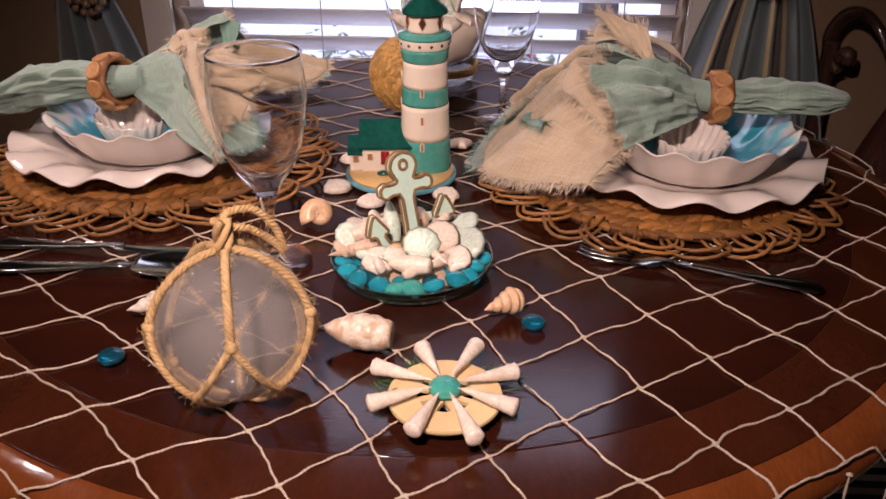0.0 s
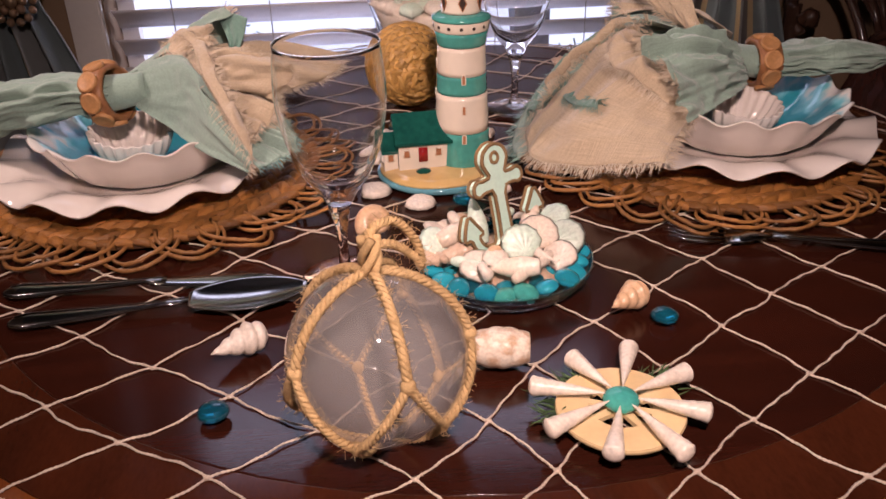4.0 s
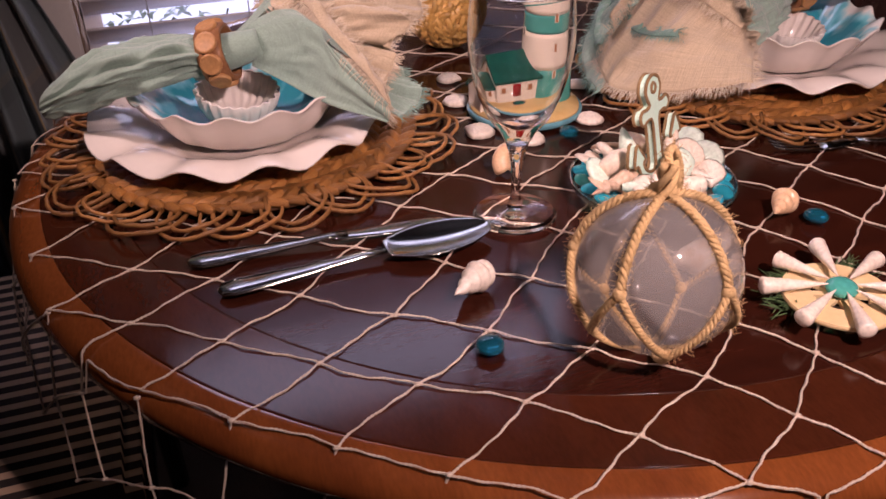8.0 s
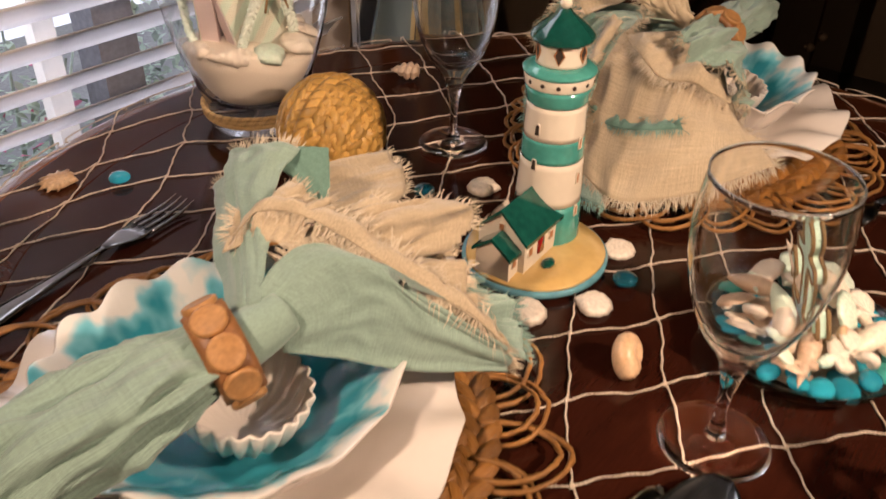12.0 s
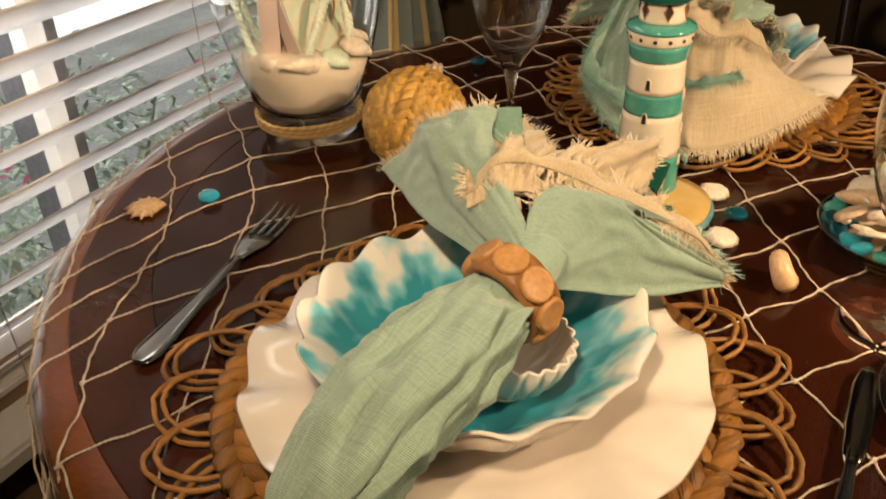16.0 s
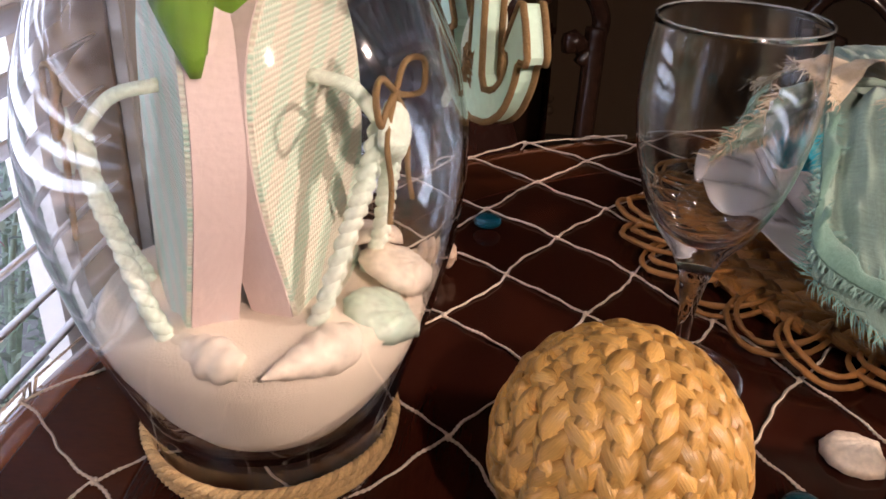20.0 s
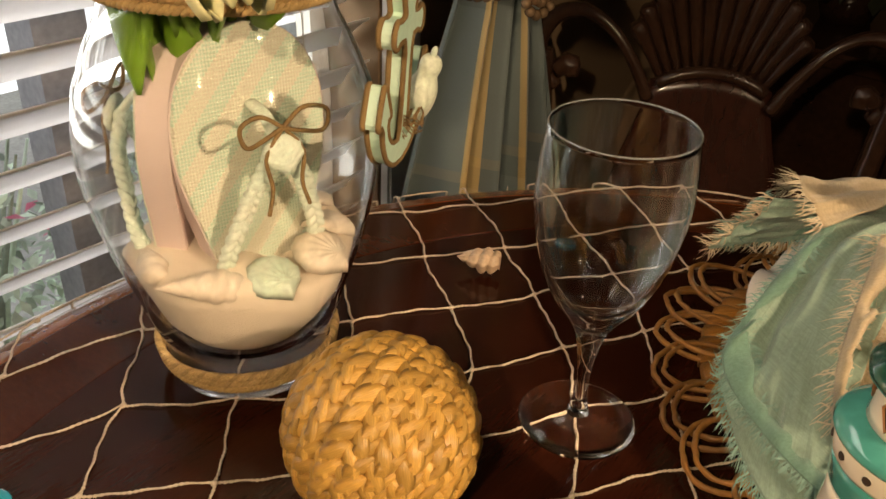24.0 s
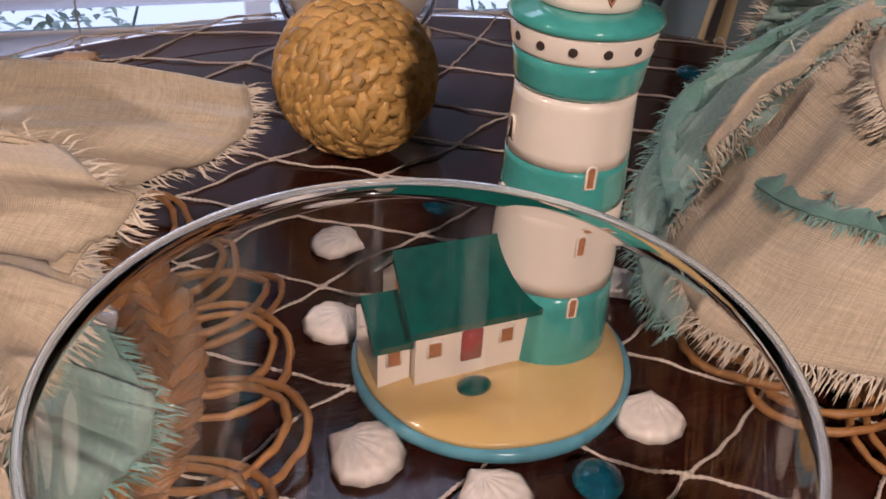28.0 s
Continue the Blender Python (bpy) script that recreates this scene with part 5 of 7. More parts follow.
# ---- shells and glass pebbles ----
def add_cockle(bm, m, size, ribs=14, high=0.42):
    """A ribbed half shell lying on its rim: a fan with its pointed hinge at -y."""
    nu, nv = 8, ribs * 4
    apex = bm.verts.new(m @ Vector((0, -size * 0.42, size * high * 0.98)))
    rings = []
    for i in range(1, nu + 1):
        u = i / nu
        row = []
        for j in range(nv):
            a = 2 * math.pi * j / nv
            back = max(0.0, -math.sin(a))
            rr = size * (1.02 - 0.06 * back) * (1 - 0.42 * back ** 1.5 * abs(math.cos(a)) ** 0.7)
            rib = math.cos(j * math.pi / 2) if math.sin(a) > -0.75 else 0
            rr *= 1 + 0.022 * rib * u
            x, y = rr * math.cos(a) * u, rr * math.sin(a) * u - size * 0.42 * (1 - u) * (1 - 0.35 * u)
            z = size * high * (math.sqrt(max(0, 1 - u ** 2.3)) + 0.085 * rib * u * (1 - u) * 4 * 0.5)
            row.append(bm.verts.new(m @ Vector((x, y, z))))
        rings.append(row)
    for j in range(nv):
        k = (j + 1) % nv
        bm.faces.new((apex, rings[0][j], rings[0][k]))
        for r1, r2 in zip(rings, rings[1:]):
            bm.faces.new((r1[j], r2[j], r2[k], r1[k]))
    bm.faces.new(rings[-1][::-1])
    return bm


def add_spire(bm, m, length, r, whorls=6, lip=0.3, depth=0.10, seg=20, rows=40, power=1.0, blunt=0.0):
    """A spiral shell with its tip at +x and its mouth at x = 0."""
    g = []
    for k in range(rows + 1):
        t = k / rows
        row = []
        for s in range(seg):
            a = 2 * math.pi * s / seg
            env = r * ((1 - t) ** power) * (1 - 0.0 * t) + blunt * r * (1 - t)
            if t < lip:
                env *= 0.45 + 0.55 * math.sin(t / lip * math.pi / 2)
            ph = (t * whorls + a / (2 * math.pi)) % 1.0
            rr = max(env * (1 - depth + depth * 2 * math.sin(math.pi * ph) ** 0.8), r * 0.02)
            row.append(bm.verts.new(m @ Vector((length * t, rr * math.cos(a), rr * math.sin(a)))))
        g.append(row)
    for k in range(rows):
        for s in range(seg):
            bm.faces.new((g[k][s], g[k][(s + 1) % seg], g[k + 1][(s + 1) % seg], g[k + 1][s]))
    bm.faces.new(g[0][::-1])
    bm.faces.new(g[-1])
    return bm


def add_moon(bm, m, size, turns=2.6):
    """A moon snail: a spiral tube that swells, coiled flat."""
    pts, rad = [], []
    n = 64
    for k in range(n + 1):
        t = k / n
        a = t * turns * 2 * math.pi
        s = 0.10 * math.exp(t * 2.0) / math.exp(2.0) * 10
        rr = size * 0.52 * s
        pts.append(m @ Vector((rr * math.cos(a), rr * math.sin(a), size * (0.55 - 0.16 * t))))
        rad.append(size * 0.52 * s * 0.80 + 0.0004)
    add_sweep(bm, pts, rad, 14)
    return bm


def shell_thing(name, adder, mat, label, x, y, group="loose seashells"):
    bm = bmesh.new()
    adder(bm)
    low = min(v.co.z for v in bm.verts)
    moved(bm, Matrix.Translation((0, 0, TOP + 0.0028 - low)))
    ob = link_mesh(name, bm, mat)
    return tagged(ob, label, "seashell", group)


def cockle_at(x, y, size, turn, mat=None, label="small white ribbed cockle shell lying on the table", high=0.42):
    return shell_thing("cockle_shell", lambda bm: add_cockle(bm, Matrix.Translation((x, y, 0)) @ Matrix.Rotation(math.radians(turn), 4, "Z"), size, 12, high), mat or M_shellw, label, x, y)


cockle_at(-0.092, 0.798, 0.0175, 200)
cockle_at(-0.004, 0.824, 0.0170, 150)
cockle_at(-0.139, 0.836, 0.0190, 230)
cockle_at(-0.133, 0.928, 0.0170, 100)
cockle_at(-0.116, 1.003, 0.0170, 60)
cockle_at(0.030, 0.925, 0.0160, 10)
cockle_at(0.006, 0.990, 0.0185, 30, M_shellpink, "white cockle shell with a pinkish edge on the table")


def spiny_shell(bm):
    """A low ribbed shell whose rim runs out into short blunt spines."""
    m = Matrix.Translation((-0.278, 1.337, 0)) @ Matrix.Rotation(math.radians(40), 4, "Z")
    add_cockle(bm, m, 0.0180, 22, 0.40)
    back = m.inverted()
    for v in bm.verts:
        p = back @ v.co
        q = min(1.0, math.hypot(p.x, p.y) / 0.018)
        k = 1 + 0.42 * q ** 4 * max(0.0, math.cos(13 * math.atan2(p.y, p.x))) ** 3
        v.co = m @ Vector((p.x * k, p.y * k, p.z + 0.0025 * q * (1 - q) * math.cos(13 * math.atan2(p.y, p.x))))


shell_thing("spiny_shell", spiny_shell, M_shelltan, "tan ribbed shell with a spiny rim near the window", 0, 0)
shell_thing("moon_shell", lambda bm: add_moon(bm, pose(-0.143, 0.744, 0.012, 62, 0, 12), 0.0245), M_shelltan, "tan moon snail shell with a flat spiral", 0, 0)
shell_thing("whelk_shell", lambda bm: add_spire(bm, pose(-0.257, 0.541, 0.0, 0, 0, 214) @ Matrix.Translation((-0.022, 0, 0)), 0.046, 0.0172, 4.5, 0.42, 0.14, power=0.9), M_shellw, "small white spiral whelk shell", 0, 0)
shell_thing("cone_shell", lambda bm: add_spire(bm, pose(-0.065, 0.502, 0.0, 0, 0, 172) @ Matrix.Translation((-0.030, 0, 0)), 0.060, 0.0245, 5.0, 0.70, 0.035, power=0.62), M_shellspot, "large cream cone shell speckled with brown", 0, 0)
shell_thing("spiral_shell", lambda bm: add_spire(bm, pose(0.062, 0.561, 0.0, 0, 0, 215) @ Matrix.Translation((-0.018, 0, 0)), 0.040, 0.0150, 5, 0.30, 0.14, power=0.85), M_shelltan, "ribbed tan spiral shell with a thin tail", 0, 0)


def knobbly_shell(bm):
    """A short worn whelk with rows of blunt knobs and a flaring lip."""
    m = pose(0.168, 1.245, 0.0, 0, 0, 118)
    add_spire(bm, m @ Matrix.Translation((-0.017, 0, 0)), 0.038, 0.0130, 4, 0.55, 0.20, seg=36, power=0.8)
    back = m.inverted()
    for v in bm.verts:
        p = back @ v.co
        k = 1 + 0.26 * max(0.0, math.cos(7 * math.atan2(p.z, p.y) + 60 * p.x)) ** 2
        v.co = m @ Vector((p.x, p.y * k, p.z * k))


shell_thing("spiral_shell", knobbly_shell, M_shell, "small knobbly cream spiral shell", 0, 0)


def pebble(x, y, mat, size=0.0114, turn=0.0, flat=0.60):
    bm = bmesh.new()
    bmesh.ops.create_uvsphere(bm, u_segments=20, v_segments=12, radius=size)
    g = random.Random(int(1000 * x + 77 * y))
    for v in bm.verts:
        v.co.z *= flat if v.co.z > 0 else flat * 0.55
        v.co *= 1 + 0.05 * noise.noise(v.co * 60 + Vector((x * 9, y * 9, 0)))
    moved(bm, Matrix.Translation((x, y, TOP + 0.0030 + size * flat * 0.55)) @ Matrix.Rotation(turn, 4, "Z"))
    return tagged(link_mesh("glass_pebble", bm, mat), "flat blue glass pebble lying on the table", "glass pebble", "glass pebbles")


for x, y in ((0.088, 0.543), (-0.269, 0.469), (-0.236, 1.291), (-0.046, 0.792), (0.249, 1.211), (-0.045, 1.030)):
    pebble(x, y, M_gemdark if (x, y) != (-0.236, 1.291) else M_gem)

# ---- the shell wheel ornament ----
wx, wy = 0.0143, 0.427
wheel = base("shell_wheel_ornament", (wx, wy, TOP), "ship wheel ornament of pale wood and auger shells", "ornament")
zw = TOP + 0.010
bm = bmesh.new()
seg = 64
rr_in, rr_out, th = 0.022, 0.0445, 0.004
rings = []
for r, z in ((rr_in, 0), (rr_out, 0), (rr_out + 0.0006, th / 2), (rr_out, th), (rr_in, th)):
    rings.append([bm.verts.new((wx + r * math.cos(2 * math.pi * s / seg), wy + r * math.sin(2 * math.pi * s / seg), zw + z)) for s in range(seg)])
for k in range(5):
    r1, r2 = rings[k], rings[(k + 1) % 5]
    for s in range(seg):
        bm.faces.new((r1[s], r1[(s + 1) % seg], r2[(s + 1) % seg], r2[s]))
bmesh.ops.recalc_face_normals(bm, faces=bm.faces)
part("wooden_rim", bm, M_disc, wheel, "pale wooden wheel rim", False)
for k in range(4):
    a = math.radians(45 * k + 22)
    part("wooden_spoke", box(0.044, 0.006, th * 0.9, Matrix.Translation((wx, wy, zw + th * 0.5 + 0.0001 * k)) @ Matrix.Rotation(a, 4, "Z")), M_disc, wheel, "", False)
for k in range(8):
    a = math.radians(45 * k + 23)
    L = 0.052 + 0.004 * math.sin(k * 2.3)
    bm = bmesh.new()
    m = Matrix.Translation((wx + (L + 0.010) * math.cos(a), wy + (L + 0.010) * math.sin(a), zw + th + 0.0062)) @ Matrix.Rotation(a + math.pi, 4, "Z") @ Matrix.Rotation(math.radians(-3.5), 4, "Y")
    add_spire(bm, m, L, 0.0076, 8, 0.05, 0.035, 16, 44, 0.85)
    part("auger_shell", bm, M_shellw, wheel)
part("centre_stone", ball(0.0128, Matrix.Translation((wx, wy, zw + th + 0.006)), 24, 14, (1, 1, 0.55)), M_gemgreen, wheel, "sea green glass stone")
rng = random.Random(12)
bm = bmesh.new()
for sx_, sy_, a0 in ((-0.040, 0.012, 2.9), (0.036, 0.028, 0.55), (-0.02, 0.034, 1.9)):
    for k in range(46):
        a = a0 + rng.gauss(0, 0.55)
        p = Vector((wx + sx_ + rng.gauss(0, 0.007), wy + sy_ + rng.gauss(0, 0.006), TOP + 0.004 + rng.random() * 0.008))
        d = Vector((math.cos(a), math.sin(a), rng.uniform(-0.1, 0.35)))
        add_sweep(bm, [p, p + d * 0.008, p + d * rng.uniform(0.011, 0.018)], [0.0007, 0.0006, 0.0002], 4)
tagged(part("moss_sprig", bm, M_moss, wheel, "dark green artificial moss"), "", "", "", "stuff")

# ---- glass fishing float in its rope net ----
fx, fy, fr_ = -0.151, 0.440, 0.0605
fz = TOP + fr_ + 0.004
flo = base("glass_fishing_float", (fx, fy, TOP), "frosted glass fishing float netted in tan jute rope", "fishing float")
FM = Matrix.Translation((fx, fy, fz)) @ Matrix.Rotation(math.radians(-4), 4, "X") @ Matrix.Rotation(math.radians(-74), 4, "Z")
bm = bmesh.new()
bmesh.ops.create_uvsphere(bm, u_segments=48, v_segments=32, radius=fr_)
part("glass_globe", moved(bm, FM), M_float, flo, "milky frosted glass globe").visible_shadow = False
RR = fr_ + 0.0025


def on_globe(theta, phi, rad=RR):
    return FM @ Vector((rad * math.sin(theta) * math.cos(phi), rad * math.sin(theta) * math.sin(phi), rad * math.cos(theta)))


def arc(t0, p0, t1, p1, n=30, rad=RR):
    a = Vector((math.sin(t0) * math.cos(p0), math.sin(t0) * math.sin(p0), math.cos(t0)))
    b2 = Vector((math.sin(t1) * math.cos(p1), math.sin(t1) * math.sin(p1), math.cos(t1)))
    return [FM @ ((a.lerp(b2, k / (n - 1))).normalized() * rad) for k in range(n)]


rng = random.Random(3)
fz_bm = bmesh.new()
nseg = 5
for k in range(nseg):
    p = 2 * math.pi * k / nseg
    bm = bmesh.new()
    line = arc(0.10, p, 1.36, p, 130)
    add_rope(bm, line, 0.0031, 3, 72, 6)
    part("rope", bm, M_jute, flo)
    fuzz(fz_bm, line, 0.0026, 260, 0.007, rng)
    for s in (-1, 1):
        bm = bmesh.new()
        line = arc(1.36, p, 2.22, p + s * math.pi / nseg, 100)
        add_rope(bm, line, 0.0027, 3, 85, 6)
        part("rope", bm, M_jute, flo)
        fuzz(fz_bm, line, 0.0024, 120, 0.007, rng)
    bm = bmesh.new()
    add_rope(bm, arc(2.22, p + math.pi / nseg, 3.0, p + math.pi / nseg, 80), 0.0030, 3, 78, 6)
    part("rope", bm, M_jute, flo)
    part("rope_knot", ball(0.0050, Matrix.Translation(on_globe(1.36, p)), 10, 8), M_jute, flo)
    part("rope_knot", ball(0.0048, Matrix.Translation(on_globe(2.22, p + math.pi / nseg, RR - 0.001)), 10, 8), M_jute, flo)
top_p = FM @ Vector((0, 0, RR))
bm = bmesh.new()
for s in range(4):
    a = s * math.pi / 2
    line = [top_p + Vector((0.005 * math.cos(a + k * 0.35), 0.005 * math.sin(a + k * 0.35), -0.004 + k * 0.0028)) for k in range(11)]
    add_sweep(bm, line, 0.0030, 6)
part("rope_neck", bm, M_jute, flo, "wound rope neck")
bm = bmesh.new()
line = smooth_line([top_p + Vector((0, 0, 0.022)), top_p + Vector((0.004, 0.009, 0.026)), top_p + Vector((0.018, 0.024, 0.021)), top_p + Vector((0.031, 0.032, 0.002)), top_p + Vector((0.035, 0.034, -0.018)), top_p + Vector((0.029, 0.029, -0.008)), top_p + Vector((0.016, 0.017, 0.008)), top_p + Vector((0.003, 0.004, 0.016))], 200)
add_rope(bm, line, 0.0029, 3, 82, 6)
part("hanging_loop", bm, M_jute, flo, "loose loop of jute rope")
fuzz(fz_bm, line, 0.0026, 260, 0.008, rng)
tagged(part("loose_fibre", fz_bm, M_jute, flo), "", "", "", "stuff")

# ---- the glass dish of shells ----
dx, dy = -0.030, 0.641
dish = base("round_glass_dish", (dx, dy, TOP), "shallow round clear glass dish holding shells and pebbles", "dish")
prof = [(0, 0.0), (0.066, 0.0), (0.072, 0.002), (0.0785, 0.010), (0.0815, 0.0165), (0.0812, 0.0180), (0.0795, 0.0175), (0.0765, 0.011), (0.070, 0.005), (0.064, 0.004), (0, 0.004)]
M_dish = material("greenish_glass", (0.86, 0.95, 0.93), 0.0, (0.86, 0.95, 0.93), 5, 20, 0.0, trans=1.0, ior=1.12, coat=1.0, detail=0.0)
part("dish_body", moved(lathe(prof, 72), Matrix.Translation((dx, dy, TOP + 0.0028))), M_dish, dish)
part("dish_rim", sweep([(dx + 0.0803 * math.cos(2 * math.pi * k / 64), dy + 0.0803 * math.sin(2 * math.pi * k / 64), TOP + 0.0208) for k in range(64)], 0.0013, 8, True), M_dish, dish, "thick greenish glass rim")
rng = random.Random(8)
zb = TOP + 0.0075


def glass_bead(x, y, z, size, mat):
    bm = bmesh.new()
    bmesh.ops.create_uvsphere(bm, u_segments=14, v_segments=8, radius=size)
    bmesh.ops.scale(bm, vec=(1, 0.85, 0.52), verts=bm.verts)
    moved(bm, Matrix.Translation((x, y, z)) @ Euler((rng.uniform(-0.4, 0.4), rng.uniform(-0.4, 0.4), rng.uniform(0, 6))).to_matrix().to_4x4())
    tagged(link_mesh("glass_bead", bm, mat), "turquoise glass bead in the dish", "glass bead", "beads in the dish")


for k in range(22):
    a = 2 * math.pi * k / 22 + rng.uniform(-0.05, 0.05)
    q = 0.068 + rng.uniform(-0.003, 0.001)
    glass_bead(dx + q * math.cos(a), dy + q * math.sin(a), zb + 0.010 + rng.uniform(0, 0.006), 0.0108 + rng.uniform(-0.001, 0.0016), (M_gem, M_gem, M_gem, M_gemgreen, M_gem, M_gemdark)[rng.randrange(6)])
for k in range(11):
    a = 2 * math.pi * k / 11
    q = 0.050 + rng.uniform(-0.004, 0.004)
    glass_bead(dx + q * math.cos(a), dy + q * math.sin(a), zb + 0.007 + rng.uniform(0, 0.003), 0.0095, (M_gem, M_gemdark)[k % 2])
part("gravel_bed", moved(lathe([(0, 0.0), (0.058, 0.0), (0.060, 0.004), (0.045, 0.012), (0.02, 0.017), (0, 0.018)], 40, lambda a, r, z: (r, z + 0.002 * math.sin(5 * a + r * 300))), Matrix.Translation((dx, dy, zb - 0.0002))), M_shell, dish, "pale shell grit")


def dish_shell(kind, x, y, z, rot, size, mat, label):
    bm = bmesh.new()
    m = Matrix.Translation((dx + 0.98 * x, dy + 0.98 * y + 0.002, TOP + z + 0.004)) @ Euler([math.radians(v) for v in rot]).to_matrix().to_4x4()
    if kind == "spire":
        add_spire(bm, m @ Matrix.Translation((-size * 0.5, 0, 0)), size * 1.2, size * 0.24, 8, 0.34, 0.055, 20, 48, 0.85)
    elif kind == "cone":
        add_spire(bm, m @ Matrix.Translation((-size * 0.5, 0, 0)), size * 1.05, size * 0.34, 6, 0.72, 0.025, 20, 44, 0.62)
    elif kind == "moon":
        add_moon(bm, m, size * 0.5)
    else:
        add_cockle(bm, m, size * 0.50, 12, 0.34)
    tagged(link_mesh(kind + "_shell", bm, mat), label, "seashell", "shells in the dish")


SH = (("cone", 0.002, -0.050, 0.030, (8, 6, 165), 0.048, M_shellpink, "banded pinkish cone shell in the dish"),
      ("cockle", -0.028, -0.040, 0.026, (40, 0, 12), 0.040, M_shellw, "white rounded cockle shell in the dish"),
      ("spire", -0.050, -0.020, 0.030, (0, 10, 190), 0.052, M_shell, "pale pointed spiral shell in the dish"),
      ("cockle", 0.046, -0.030, 0.026, (40, 0, -20), 0.036, M_shellw, "white rounded cockle shell in the dish"),
      ("spire", 0.028, -0.040, 0.028, (0, 5, 230), 0.034, M_shellpink, "small banded pinkish shell in the dish"),
      ("cockle", 0.030, -0.012, 0.040, (45, 10, -10), 0.042, M_shellpink, "pale pink shell leaning in the dish"),
      ("cockle", 0.012, -0.026, 0.038, (60, -8, 10), 0.042, M_shellmint, "mint painted shell leaning in the dish"),
      ("moon", -0.012, -0.030, 0.034, (62, 0, 0), 0.022, M_shelltan, "small orange tan snail shell"),
      ("cone", -0.040, 0.004, 0.040, (0, -10, 25), 0.050, M_shellpink, "broken pinkish conch shell in the dish"),
      ("cone", -0.022, 0.014, 0.044, (0, -62, 110), 0.046, M_shellmint, "large mint shell standing in the dish"),
      ("spire", 0.030, 0.018, 0.046, (0, -35, 60), 0.050, M_shellpink, "pinkish whelk shell in the dish"),
      ("cockle", 0.056, -0.004, 0.030, (35, 20, -60), 0.044, M_shellmint, "mint painted shell at the dish edge"),
      ("cockle", 0.050, 0.024, 0.034, (35, 20, -100), 0.046, M_shellmint, "mint painted shell at the dish edge"),
      ("cockle", -0.062, -0.002, 0.034, (30, -30, 80), 0.036, M_shellmint, "mint painted shell at the dish edge"),
      ("moon", -0.044, 0.030, 0.036, (50, 0, 100), 0.030, M_shellw, "white rose like snail shell in the dish"),
      ("moon", -0.030, -0.056, 0.030, (60, 0, 100), 0.026, M_shellw, "white rose like snail shell in the dish"),
      ("cockle", -0.056, 0.028, 0.028, (30, -10, 110), 0.038, M_shellw, "white cockle shell in the dish"),
      ("cone", 0.005, 0.048, 0.034, (0, 0, 100), 0.044, M_shell, "cream cone shell in the dish"),
      ("cockle", -0.022, 0.052, 0.028, (35, 0, 160), 0.040, M_shell, "cream cockle shell in the dish"),
      ("cockle", 0.034, 0.048, 0.030, (35, 0, 200), 0.040, M_shellw, "white cockle shell in the dish"),
      ("cockle", -0.066, -0.014, 0.026, (30, -10, 100), 0.030, M_shell, "cream cockle shell in the dish"))
for kind, x, y, z, rot, size, mat, label in SH:
    dish_shell(kind, x, y, z, rot, size * 0.88, mat, label)
rng = random.Random(31)
for k in range(13):
    a, q = 2 * math.pi * k / 13 + rng.uniform(-0.1, 0.1), rng.uniform(0.040, 0.064)
    kind = ("spire", "cockle", "cone", "spire")[k % 4]
    mat, tone = ((M_shellpink, "pinkish"), (M_shellw, "white"), (M_shell, "cream"), (M_shellmint, "mint"), (M_shellw, "white"))[k % 5]
    dish_shell(kind, q * math.cos(a), q * math.sin(a), 0.046 - 0.36 * q + rng.uniform(0, 0.006), (rng.uniform(-40, 40), rng.uniform(-12, 10), rng.uniform(0, 360)), rng.uniform(0.022, 0.031), mat, "small " + tone + " " + {"spire": "spiral", "cockle": "cockle", "cone": "cone"}[kind] + " shell heaped in the dish")


# ---- mint anchors edged with twine ----
def anchor_outline(s):
    """The outline of an anchor, ring at the top, in x and z; its height is about 1.0 * s."""
    low = [(0.0, -0.02), (0.15, 0.0), (0.28, 0.075), (0.36, 0.19), (0.385, 0.285), (0.46, 0.285), (0.425, 0.40), (0.375, 0.50), (0.31, 0.40), (0.245, 0.30), (0.305, 0.285), (0.27, 0.20), (0.19, 0.135), (0.068, 0.115)]
    high = [(0.056, 0.35), (0.056, 0.62), (0.16, 0.625), (0.22, 0.60), (0.265, 0.635), (0.265, 0.70), (0.22, 0.74), (0.16, 0.725), (0.075, 0.735), (0.110, 0.80), (0.138, 0.87), (0.110, 0.95), (0.05, 0.99), (0.0, 1.0)]
    side = low + high
    # corners rounded by cutting them once
    cut = [side[0]]
    for (x0, z0), (x1, z1) in zip(side, side[1:]):
        cut += [(0.78 * x0 + 0.22 * x1, 0.78 * z0 + 0.22 * z1), (0.22 * x0 + 0.78 * x1, 0.22 * z0 + 0.78 * z1)]
    pts = [(x * s, z * s) for x, z in cut + [side[-1]]]
    return pts + [(-x, z) for x, z in pts[1:-1][::-1]]


